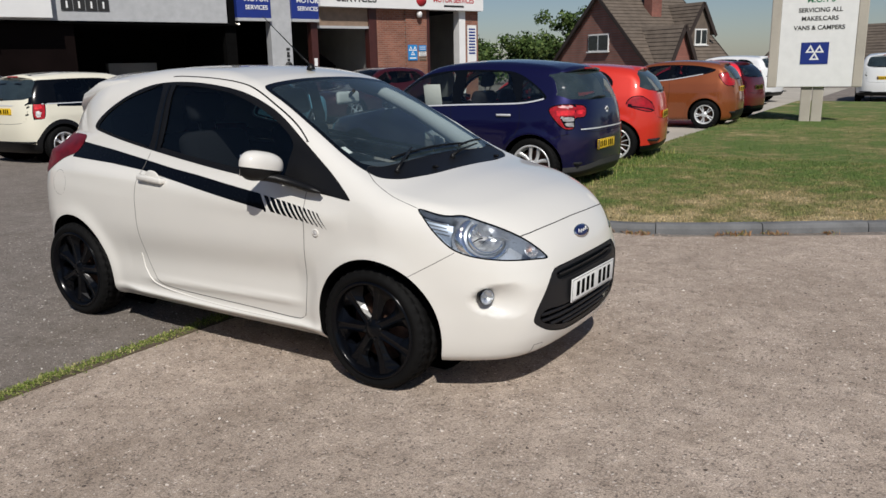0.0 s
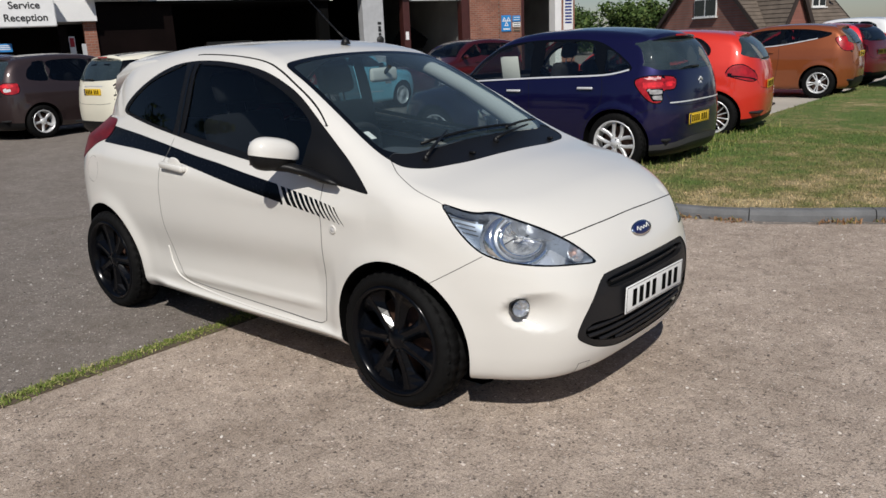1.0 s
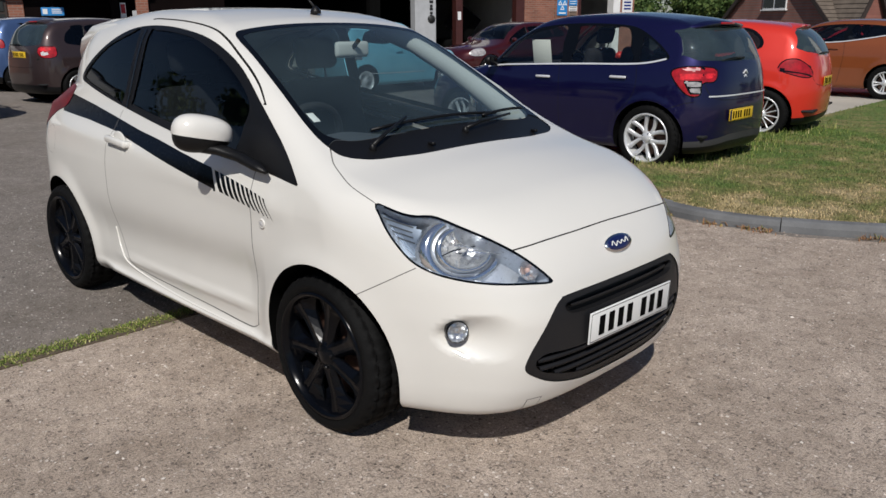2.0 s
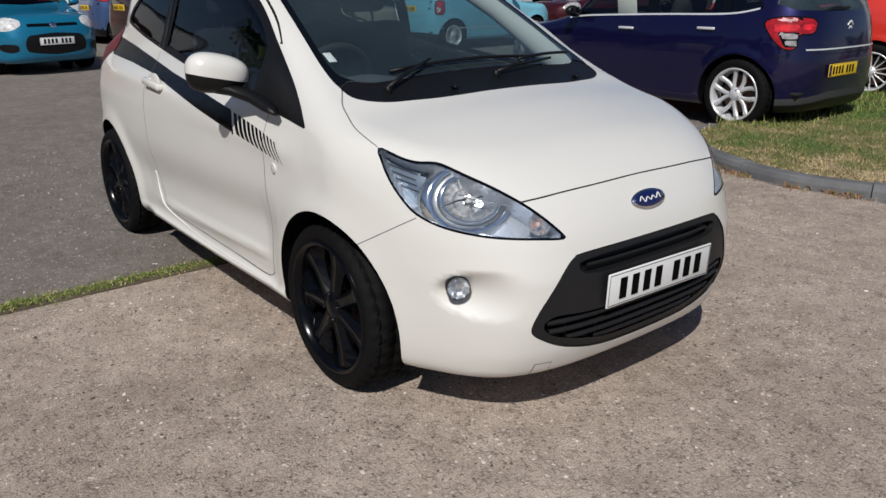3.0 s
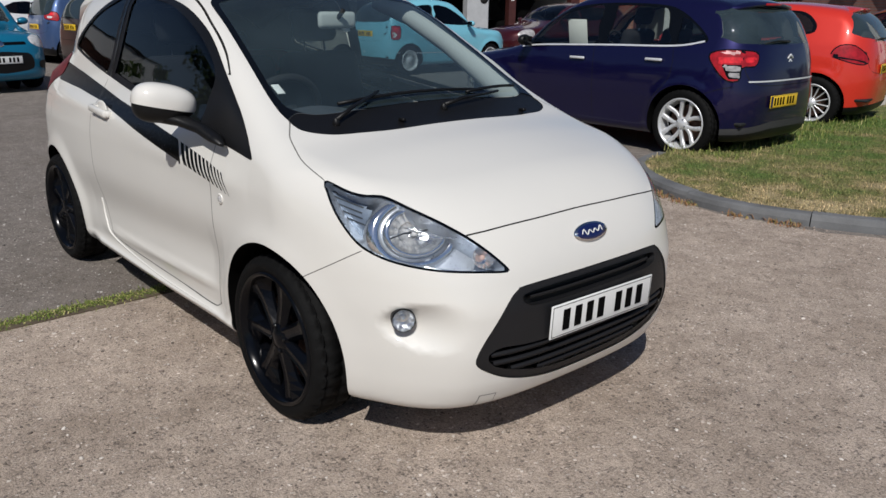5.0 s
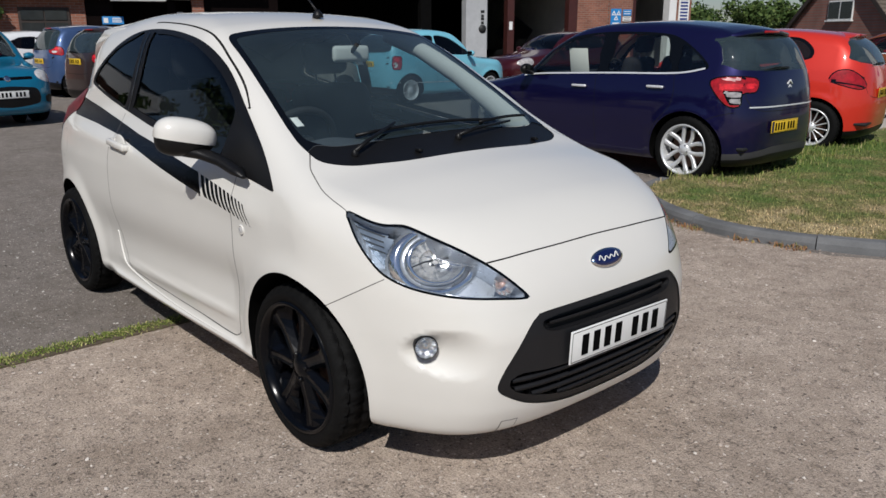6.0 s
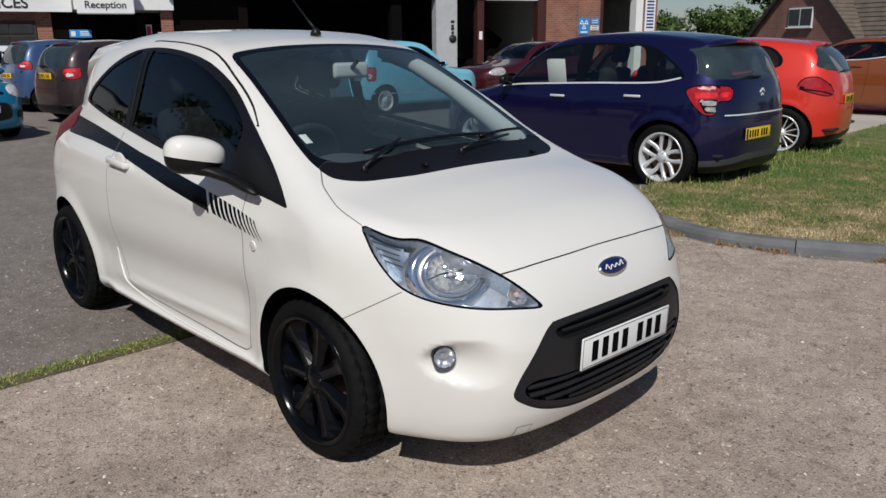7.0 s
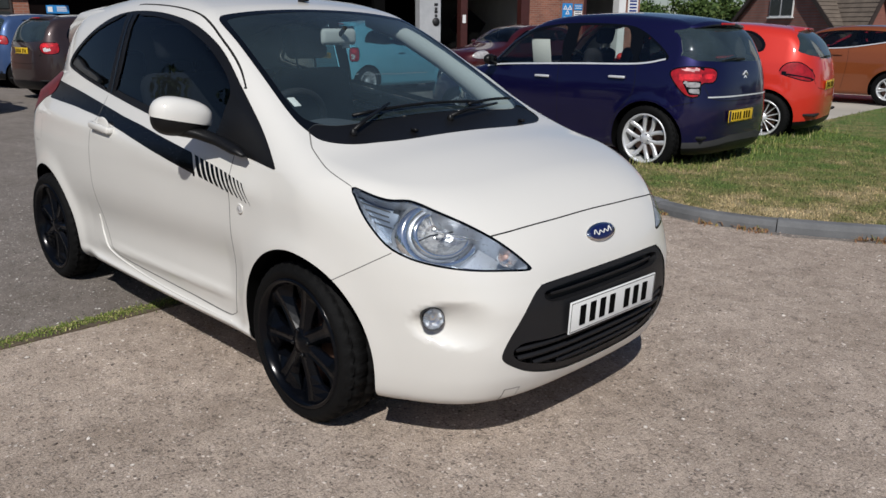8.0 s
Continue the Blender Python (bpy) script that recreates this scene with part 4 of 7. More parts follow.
    for i in range(2):
        part("text_bar", box((0.28, 0.004, 0.025), (17.2, -0.0865, (z0 + z1) / 2 + 0.04 - 0.08 * i)), "sign_white" if mtl == "board_blue" else "ink", nb, smooth=False)
block(garage, "paper_notice", 12.40, 12.53, 1.52, 1.80, 0.024, 0.028, "sign_white", label="white paper notice")
lamp = tagged(part("wall_lamp", lathe([(0.001, -0.16), (0.09, -0.14), (0.12, 0.0), (0.08, 0.08)], 16, "Z"), "sign_white", m=FACADE @ pose(17.0, -0.2, 3.45)), "small white bulkhead lamp under the fascia", "lamp")
# workshop inside
block(garage, "back_wall", 9.5, 20.1, 0, 4.6, -8.2, -8.0, "inner_wall")
block(garage, "side_wall", 20.0, 20.12, 0, 4.6, -8.0, -0.6, "inner_wall")
block(garage, "inner_partition", 15.2, 15.4, 0, 4.6, -8.0, -0.6, "inner_wall")
block(garage, "inner_partition", 12.2, 12.36, 0, 4.6, -8.0, -3.2, "shade_black")
block(garage, "side_wall", 9.3, 9.5, 0, 4.6, -8.0, -0.3, "shade_black")
block(garage, "workshop_ceiling", 9.5, 20.1, 3.62, 3.8, -8.0, -0.6, "shade_black")
block(garage, "roof", -14, 20.3, 4.75, 4.95, -9.0, 0.1, "grey_panel")
block(garage, "end_wall", -14.2, -14, 0, 4.75, -9, 0, "brick")
block(garage, "rear_wall", -14, 20.1, 0, 4.75, -9.2, -9.0, "brick")
for u, w, l in ((13.9, -2.0, 1.3), (10.1, -2.5, 1.2), (18.1, -2.2, 1.2)):
    tl = tagged(part("ceiling_tube", box((l, 0.07, 0.05), (u, -w, 3.10), 0.015), "tube_light", smooth=False, m=FACADE), "lit fluorescent tube hanging in the workshop", "lamp", "workshop tubes")
    for d in (-l / 3, l / 3):
        part("hanger", tube([(u + d, -w, 3.12), (u + d, -w, 3.62)], 0.01, 6), "ink", tl)
tagged(part("tyre_stack", lathe([(0.16, 0), (0.31, 0.0), (0.33, 0.05), (0.33, 0.15), (0.31, 0.2), (0.33, 0.25), (0.33, 0.35), (0.31, 0.4), (0.33, 0.45), (0.33, 0.58), (0.31, 0.6), (0.16, 0.6)], 28, "Z"), "rubber", m=FACADE @ pose(18.0, 3.0, 0)), "stack of black tyres in the workshop", "tyres")
bonnet_car = tagged(part("open_bonnet", box((1.2, 0.03, 1.0), (0, 0, 0), 0.02, Matrix.Rotation(radians(35), 4, "Y")), "shade_black", m=FACADE @ pose(13.3, 1.4, 1.45)), "dark raised car bonnet inside the workshop", "car part")
part("bonnet_stay", tube([(-0.45, 0.1, -1.4), (-0.4, 0.05, -0.35)], 0.02), "shade_black", bonnet_car)
part("wing_panel", box((1.5, 1.5, 0.75), (0.1, 0.8, -1.0), 0.15), "shade_black", bonnet_car)

# ---- pole sign on the verge ----
SIGN = pose(-0.66, 16.2, 0.075, 0, 0, 8.2)
SIGN = SIGN @ pose(0.06, 0, 0)
sg = thing("pole_sign", "tall white garage sign with blue symbol on concrete posts", "sign", SIGN)
for x in (-0.13, 0.11):
    part("post", box((0.225, 0.28, 1.0), (x, 0.02, 0.45), 0.02), "concrete", sg, smooth=False)
part("panel", box((1.53, 0.16, 3.4), (0.0, -0.10, 2.47), 0.01), "sign_white", sg, smooth=False)
for x in (-0.865, 0.865):
    part("side_frame", box((0.20, 0.34, 3.44), (x, -0.02, 2.48), 0.02), "concrete", sg, smooth=False)
for t, z, s, k in (("M.O.T'S", 2.64, 0.17, "green_ink"), ("SERVICING ALL", 2.42, 0.129, "ink"), ("MAKES,CARS", 2.24, 0.129, "ink"), ("VANS & CAMPERS", 2.045, 0.129, "ink")):
    words("lettering", t, s, pose(0.02, -0.182, z), k, sg)
sym = part("symbol_panel", box((0.56, 0.008, 0.47), (-0.03, -0.185, 1.50)), "sign_blue", sg, smooth=False)
for x, z in ((-0.12, 1.57), (0.06, 1.57), (-0.03, 1.415)):
    triangle(sym, x, -0.191, z, 0.115, "sign_white")

# ---- house beyond ----
house = tagged(new("house"), "brown brick chalet house with a steep tiled roof", "house", kind="structure")
house.matrix_basis = pose(-16.9, 44.0, 0, 0, 0, 62)


def tiled(parent, name, p00, p10, p01, p11, rows, thick=0.05):
    """A roof slope of overlapping tile courses between its eave (p00-p10) and ridge (p01-p11)."""
    p00, p10, p01, p11 = (Vector(p) for p in (p00, p10, p01, p11))
    n = (p10 - p00).cross(p01 - p00).normalized()
    n = n if n.z > 0 else -n
    bm = bmesh.new()
    for k in range(rows):
        a, b = k / rows, min(1.0, (k + 1.25) / rows)
        lo = [p00.lerp(p01, a) + n * thick, p10.lerp(p11, a) + n * thick]
        hi = [p10.lerp(p11, b) + n * 0.008, p00.lerp(p01, b) + n * 0.008]
        bot = [p00.lerp(p01, a), p10.lerp(p11, a)]
        v = [bm.verts.new(q) for q in lo + hi + bot]
        bm.faces.new(v[:4])
        bm.faces.new((v[4], v[5], v[1], v[0]))
    return part(name, bm, "tile", parent, smooth=False)


def gable(parent, x0, x1, hw, eave, ridge, wall, base=-1.5, y=0.0, over=0.3, rows=16, front=True):
    """A gabled block: ridge along x at y."""
    bm = bmesh.new()
    prof = [(y - hw, base), (y + hw, base), (y + hw, eave), (y, ridge), (y - hw, eave)]
    a, b = [bm.verts.new((x0, p, z)) for p, z in prof], [bm.verts.new((x1, p, z)) for p, z in prof]
    bm.faces.new(a), bm.faces.new(b[::-1])
    for k in range(5):
        bm.faces.new((a[k], b[k], b[(k + 1) % 5], a[(k + 1) % 5]))
    bmesh.ops.recalc_face_normals(bm, faces=bm.faces)
    part("wall", bm, wall, parent, smooth=False)
    sl = (ridge - eave) / hw
    for s in (1, -1):
        tiled(parent, "roof", (x0 - over, y + s * (hw + 0.35), eave - 0.35 * sl + 0.05), (x1 + over, y + s * (hw + 0.35), eave - 0.35 * sl + 0.05), (x0 - over, y, ridge + 0.05), (x1 + over, y, ridge + 0.05), rows)
        d = Vector((0, s * (hw + 0.35), -(hw + 0.35) * sl))
        for x in (x0 - over, x1 + over):
            mid = Vector((x, y, ridge - 0.02)) + d / 2
            part("bargeboard", box((0.06, d.length, 0.22), mid, 0.0, Matrix.Rotation(math.atan2(d.z, d.y), 4, "X")), "dark_wood", parent, smooth=False)


def framed_window(parent, m, w, h, bars=1):
    fr = part("window", box((w, 0.08, h), (0, 0, 0), 0.01), "pvc", parent, m=m, smooth=False)
    n = bars + 1
    for i in range(n):
        part("pane", box((w / n - 0.10, 0.02, h - 0.16), (-w / 2 + w / n * (i + 0.5), -0.045, 0)), "pane_dark", fr, smooth=False)
    part("window_sill", box((w + 0.15, 0.16, 0.06), (0, -0.05, -h / 2 - 0.03)), "pvc", fr, smooth=False)


gable(house, 0, 6.4, 4.6, 1.25, 5.45, "house_brick", rows=22)
framed_window(house, pose(-0.05, 0, 2.62, 0, 0, -90), 1.9, 1.05)
part("chimney", box((0.8, 0.75, 3.2), (3.2, -1.2, 5.2), 0.03), "house_brick", house, smooth=False)
porch = tagged(new("house_wing"), "brown brick house wing under a steep tiled gable", "house", kind="structure")
porch.matrix_basis = house.matrix_basis @ pose(1.3, 0, 0, 0, 0, -90)
gable(porch, 1.6, 5.6, 1.05, 1.15, 3.4, "house_brick", rows=13)
dormer = tagged(new("roof_dormer"), "dark tiled roof dormer with a white window", "house", kind="structure")
dormer.matrix_basis = house.matrix_basis @ pose(5.0, 0, 0, 0, 0, -90)
gable(dormer, 0.3, 3.5, 0.8, 3.5, 4.85, "tile", 2.2, over=0.2, rows=9)
framed_window(dormer, pose(3.53, 0.0, 2.85, 0, 0, 90), 1.0, 0.95)
for i, (x, y, r, w) in enumerate(((-4.5, 62, -20, 9), (6.0, 70, -15, 10), (16.5, 74, -10, 9), (30, 72, 5, 10))):
    far = tagged(new("bungalow"), "distant bungalow with a brown tiled roof", "house", "far houses", kind="structure")
    far.matrix_basis = pose(x, y, -0.6, 0, 0, r)
    gable(far, -w / 2, w / 2, 3.8, 2.1, 4.3 - 0.2 * (i % 2), "house_brick", rows=12)
    gable(far, -0.9, 0.9, 1.3, 2.6, 4.0, "pvc", 1.9, -2.9, 0.25, 6)
    framed_window(far, pose(0, -4.3, 2.5), 1.2, 0.9)
    framed_window(far, pose(-w / 3, -3.85, 1.2), 1.6, 1.1)

# ---- trees ----
M["bark"] = mat("grey_brown_bark", (0.09, 0.07, 0.055), 0.95, var=0.3, bump=0.7, fine=40)


def tree(name, label, x, y, height, spread_r, leaves, seed, size=0.16, base=0.0, low=0.25, group=""):
    """A tapered trunk with limbs and a crown of many small leaf clumps."""
    r = np.random.default_rng(seed)
    t = thing(name, label, "tree", pose(x, y, base), group)
    trunk = tube([(0, 0, -0.1), (0.05, 0.03, height * 0.3), (-0.05, 0.08, height * 0.6), (0.02, 0, height * 0.85)], [height * 0.028, height * 0.022, height * 0.014, height * 0.004], 10)
    part("trunk", trunk, "bark", t)
    ends = []
    for k in range(13):
        a, z0 = r.uniform(0, 2 * math.pi), height * r.uniform(low, 0.7)
        l = spread_r * r.uniform(0.55, 1.0)
        rise = height * r.uniform(0.08, 0.28)
        p1 = Vector((math.cos(a) * l * 0.5, math.sin(a) * l * 0.5, z0 + rise * 0.6))
        p2 = Vector((math.cos(a + 0.2) * l, math.sin(a + 0.2) * l, min(z0 + rise, height * 0.95)))
        part("limb", tube([(0, 0, z0), p1, p2], [height * 0.010, height * 0.006, height * 0.002], 6), "bark", t)
        ends += [(p1, 0.8), (p2, 1.0)]
    ends += [(Vector((0, 0, height * 0.9)), 0.9), (Vector((0, 0, height * 0.75)), 1.1)]
    n = leaves
    pick = r.integers(0, len(ends), n)
    cen = np.array([ends[i][0][:] for i in pick])
    rad = np.array([ends[i][1] for i in pick]) * spread_r * 0.36
    d = r.normal(0, 1, (n, 3))
    d /= np.linalg.norm(d, axis=1, keepdims=True)
    c = cen + d * (rad * r.random(n) ** 0.45)[:, None] * np.array([1, 1, 0.8])
    u = r.normal(0, 1, (n, 3))
    u /= np.linalg.norm(u, axis=1, keepdims=True)
    w = np.cross(u, d + 0.3 * r.normal(0, 1, (n, 3)))
    w /= np.maximum(np.linalg.norm(w, axis=1, keepdims=True), 1e-6)
    s = (size * r.uniform(0.5, 1.3, n))[:, None]
    v = np.concatenate([c - u * s, c + w * s * 0.6, c + u * s, c - w * s * 0.6])
    i = np.arange(n)
    me = bpy.data.meshes.new("crown")
    me.from_pydata(v.tolist(), [], np.stack([i, i + n, i + 2 * n, i + 3 * n], -1).tolist())
    part("crown", me, "leaf", t, smooth=False)
    return t


for i, (x, y, h, s) in enumerate(((-27.5, 47, 3.5, 2.3), (-31, 50, 3.9, 2.5), (-24.5, 49, 3.8, 2.1), (-22.4, 52, 5.7, 2.1), (-26, 55, 4.4, 2.6), (-35, 50, 3.9, 2.7))):
    tree("garden_tree", "leafy green garden tree behind the garage", x, y, h, s, 3600, 10 + i, 0.15, -0.5, 0.12, "garden trees")
for i, (x, y, h, s) in enumerate(((1.0, 92, 8.5, 4.5), (20, 95, 9, 5.0), (26, 84, 8.5, 4.5), (34, 80, 9, 4.5))):
    tree("far_tree", "distant dark green tree behind the houses", x, y, h, s, 2600, 30 + i, 0.3, -1, 0.15, "far trees")
# a hedge of trees and a low unit behind the yard, mirrored in the car's windows
for i, (x, y, h, s) in enumerate(((-21.2, -8.6, 5.0, 1.7), (-20.2, -10.2, 5.4, 2.0), (-18.6, -11.2, 6.8, 2.3), (-16.9, -12.6, 6.6, 2.4), (-15.2, -13.9, 7.0, 2.4), (-12.0, -15.6, 6.4, 2.4))):
    tree("hedge_tree", "dense dark tree at the edge of the yard", x, y, h, s, 7000, 70 + i, 0.11, -0.5, 0.12, "hedge trees")
unit = tagged(new("low_unit"), "low flat-roofed unit with a white fascia", "building", kind="structure")
unit.matrix_basis = pose(-26.2, -5.6, 0, 0, 0, 104)
part("unit_wall", box((8.0, 5.0, 4.1), (0, 2.5, 2.05)), "brick", unit, smooth=False)
part("fascia", box((8.4, 5.4, 0.85), (0, 2.5, 4.5), 0.02), "sign_white", unit, smooth=False)
part("unit_roof", box((8.5, 5.5, 0.08), (0, 2.5, 4.96), 0.01), "dash", unit, smooth=False)
# across the road
for i, (x, y, h, s) in enumerate(((-9.5, -24, 9.0, 4.2), (-3.0, -27, 8.0, 3.6), (3.5, -25, 9.5, 4.4), (-17, -26, 8.5, 4.0), (11, -24, 9, 4.5), (19, -20, 9, 4.2))):
    tree("roadside_tree", "tall dark roadside tree across the road", x, y, h, s, 2600, 50 + i, 0.28, 0, 0.15, "roadside trees")

# ---- wheels ----
def wheel(car, x, y, r, rim, width, style, front, finish="alloy", turn=0.0):
    """One wheel at (x, y), its outer face away from the car's middle: tyre, rim, spokes, hub cap, nuts, brake disc."""
    out = 1 if y > 0 else -1
    m = pose(x, y, r, 0, 0, 0 if out < 0 else 180) @ pose(0, 0, 0, 0, turn, 0)
    h = width / 2
    # the outer face looks along -y
    tyre = [(rim - 0.008, -h + 0.012), (rim + 0.004, -h + 0.004), (rim + 0.02, -h - 0.002), ((r + rim) / 2, -h - 0.003), (r - 0.02, -h + 0.003), (r - 0.007, -h + 0.014), (r, -h + 0.03)]
    for g in (-0.32, 0.0, 0.32):
        k = g * width
        tyre += [(r, k - 0.006), (r - 0.007, k - 0.004), (r - 0.007, k + 0.004), (r, k + 0.006)]
    tyre += [(r, h - 0.03), (r - 0.012, h - 0.01), ((r + rim) / 2, h + 0.006), (rim - 0.008, h - 0.012)]
    tb = lathe(tyre, 144, cap=False)
    for v in tb.verts:
        if math.hypot(v.co.x, v.co.z) > r - 0.010 and int(round(math.atan2(v.co.z, v.co.x) * 72 / math.pi + (4 * v.co.y / width))) % 4 == 0:
            v.co.x *= 1 - 0.008 / r
            v.co.z *= 1 - 0.008 / r
    w = part("wheel", tb, "rubber", car, m=m)
    barrel = [(rim + 0.003, -h + 0.004), (rim - 0.003, -h - 0.005), (rim - 0.014, -h + 0.004), (rim - 0.022, -h + 0.03), (rim - 0.035, h * 0.2), (rim - 0.03, h - 0.01)]
    part("rim", lathe(barrel, 72, cap=False), finish, w)
    disc_r = rim * 0.72
    part("brake_disc", lathe([(0.03, 0.012), (disc_r, 0.012), (disc_r, 0.032), (0.03, 0.032)], 40), "rusty", w, "rust-tinged steel disc")
    part("hub_back", lathe([(0.001, 0.034), (rim - 0.03, 0.034), (rim - 0.03, 0.05), (0.001, 0.05)], 32), "matt_black", w)
    n, kind = style
    face = -h + 0.016

    def spoke(a0, a1, w0, w1, r0=0.04, deep=0.012):
        bm = bmesh.new()
        rows = []
        for i in range(7):
            s = i / 6
            rad = r0 + (rim - 0.012 - r0) * s
            wd = w0 + (w1 - w0) * s ** 1.4
            dep = face + deep * (1 - s) + 0.012 * math.sin(math.pi * s) ** 2
            aa = a0 + (a1 - a0) * (0.5 - 0.5 * math.cos(math.pi * s))
            c, sn = math.cos(aa), math.sin(aa)
            row = []
            for k, dy in ((-1, 0.008), (-0.6, 0.0), (0.6, 0.0), (1, 0.008), (0.75, 0.034), (-0.75, 0.034)):
                row.append(bm.verts.new((c * rad - sn * wd * k, dep + dy, sn * rad + c * wd * k)))
            rows.append(row)
        for p, q in zip(rows, rows[1:]):
            for k in range(6):
                bm.faces.new((p[k], p[(k + 1) % 6], q[(k + 1) % 6], q[k]))
        bm.faces.new(rows[0][::-1]), bm.faces.new(rows[-1])
        bmesh.ops.recalc_face_normals(bm, faces=bm.faces)
        return bm
    def star_spoke(a):
        """A chamfered spoke whose flanks spread towards the rim and meet those beside it."""
        bm = bmesh.new()
        reach = math.pi * (rim - 0.014) / n
        rows = []
        for rad, top, foot, dep, drop in ((0.034, 0.016, 0.027, 0.004, 0.016), (0.085, 0.014, 0.028, 0.006, 0.018), (0.122, 0.014, 0.031, 0.008, 0.020), (0.155, 0.015, 0.042, 0.008, 0.022), (0.184, 0.017, reach * 0.82, 0.005, 0.024), (rim - 0.012, 0.022, reach, 0.002, 0.018)):
            c, sn = math.cos(a), math.sin(a)
            rows.append([bm.verts.new((c * rad - sn * k, face + dy, sn * rad + c * k)) for k, dy in ((-foot, dep + drop), (-top, dep), (-top * 0.4, dep + 0.0035), (top * 0.4, dep + 0.0035), (top, dep), (foot, dep + drop), (foot * 0.9, dep + drop + 0.012), (-foot * 0.9, dep + drop + 0.012))])
        for p, q in zip(rows, rows[1:]):
            for k in range(8):
                bm.faces.new((p[k], p[(k + 1) % 8], q[(k + 1) % 8], q[k]))
        bm.faces.new(rows[0][::-1]), bm.faces.new(rows[-1])
        bmesh.ops.recalc_face_normals(bm, faces=bm.faces)
        return bm
    for i in range(n):
        a = 2 * math.pi * i / n + math.pi / 2
        if kind == "star":
            part("spoke", star_spoke(a), finish, w, smooth=False)
        elif kind == "wide":
            part("spoke", spoke(a, a, 0.020, 0.032), finish, w)
        elif kind == "loop":
            for s in (-1, 1):
                part("spoke", spoke(a + s * 0.12, a + s * 0.40, 0.017, 0.025), finish, w)
        elif kind == "twin":
            for s in (-1, 1):
                part("spoke", spoke(a + s * 0.16, a + s * 0.16, 0.009, 0.016), finish, w)
        else:
            part("spoke", spoke(a, a, 0.006, 0.009), finish, w)
    part("hub_cap", lathe([(0.001, face - 0.004), (0.022, face - 0.003), (0.030, face + 0.002), (0.052, face + 0.008), (0.062, face + 0.022), (0.062, face + 0.05)], 28), finish, w)
    for i in range(4):
        a = 2 * math.pi * i / 4 + 0.4
        part("wheel_nut", lathe([(0.001, face - 0.002), (0.008, face - 0.001), (0.009, face + 0.012)], 6), "chrome" if finish == "alloy" else "gloss_black", w, m=pose(0.045 * math.cos(a), 0, 0.045 * math.sin(a)))
    return w


def arch_liner(car, sh, c, x, rad, zc=None):
    """The dark housing over a wheel, on both sides of the car."""
    zc = zc or c["hub"]
    for out in (1, -1):
        bm = bmesh.new()
        rows = []
        a = np.radians(np.linspace(-32, 212, 41))
        px, pz = x + rad * np.cos(a), zc + rad * np.sin(a)
        skin = np.abs(sh.on_skin("side", np.stack([px, pz], -1), 1)[:, 1])
        for q, z, w in zip(px, pz, np.maximum(skin - 0.001, 0.45)):
            rows.append([bm.verts.new((q, out * y, z)) for y in (w, w - 0.018, 0.5 * (w + 0.4), 0.4)])
        rows = [r for r in rows if r[0].co.z > c["floor"] - 0.02]
        for a, b in zip(rows, rows[1:]):
            for k in range(3):
                bm.faces.new((a[k], b[k], b[k + 1], a[k + 1]))
        bm.verts.ensure_lookup_table()
        cap = bmesh.ops.create_circle(bm, cap_ends=True, radius=rad, segments=32, matrix=pose(x, out * 0.4, zc, 90))
        part("arch_liner", bm, "matt_black", car)

# ---- the white hatchback ----
WHITE_BODY = dict(
    top=([0.80, 0.70, 0.60, 0.45, 0.25, 0.05, -0.05, -0.25, -0.5, -0.75, -0.95, -1.25, -1.6, -2.0, -2.35, -2.65, -2.9],
         [0.74, 0.79, 0.835, 0.885, 0.938, 0.978, 1.015, 1.125, 1.262, 1.385, 1.455, 1.495, 1.503, 1.475, 1.425, 1.36, 1.27]),
    plan=([0.9, 0.75, 0.6, 0.45, 0.3, 0.1, -0.3, -1.0, -1.7, -2.1, -2.4, -2.6, -2.8, -2.95],
          [0.50, 0.60, 0.685, 0.735, 0.768, 0.785, 0.785, 0.79, 0.785, 0.772, 0.75, 0.725, 0.685, 0.62]),
    sect=([0.15, 0.25, 0.36, 0.5, 0.65, 0.78, 0.88, 0.96, 1.05, 1.15, 1.25, 1.35, 1.45, 1.55],
          [0.90, 0.955, 0.972, 0.987, 1.0, 0.995, 0.968, 0.922, 0.875, 0.835, 0.795, 0.75, 0.70, 0.64]),
    nose=([0.15, 0.22, 0.30, 0.40, 0.50, 0.60, 0.70, 0.80, 0.9, 1.0], [0.66, 0.715, 0.748, 0.762, 0.762, 0.742, 0.705, 0.655, 0.58, 0.48]),
    tail=([0.15, 0.3, 0.5, 0.75, 0.9, 1.1, 1.3, 1.4, 1.5], [-2.78, -2.85, -2.88, -2.87, -2.84, -2.76, -2.62, -2.50, -2.3]),
    crown=([0.8, 0.3, 0.0, -0.3, -0.8, -1.2, -2.9], [0.06, 0.055, 0.05, 0.075, 0.065, 0.045, 0.05]),
    edge=([0.8, 0.2, 0.0, -0.2, -0.9, -1.2, -2.9], [0.16, 0.12, 0.08, 0.07, 0.09, 0.13, 0.16]),
    round=(0.10, 1.45, 0.10, 0.8), soft=(0.13, 0.16), floor=0.178, keel=0.05, tuck=(1.0, 0.22), hub=0.29, spine=(-2.35, 0.22, 0.60),
    flare=((0.02, 0.335, 0.016), (-2.28, 0.345, 0.018)),
    crease=((-1.0, 0.47, 0.04, -0.017, 0.10, -2.0, -0.30), (-1.0, 0.345, 0.03, 0.010, 0.022, -1.70, -0.38), (-1.0, 0.240, 0.0, 0.030, 0.022, -1.95, -0.25), (-1.2, 0.86, -0.06, 0.008, 0.05, -2.5, -0.1)),
    scoop=((0.0, 0.582, 0.480, 0.100, 0.080, 0.066),),
)


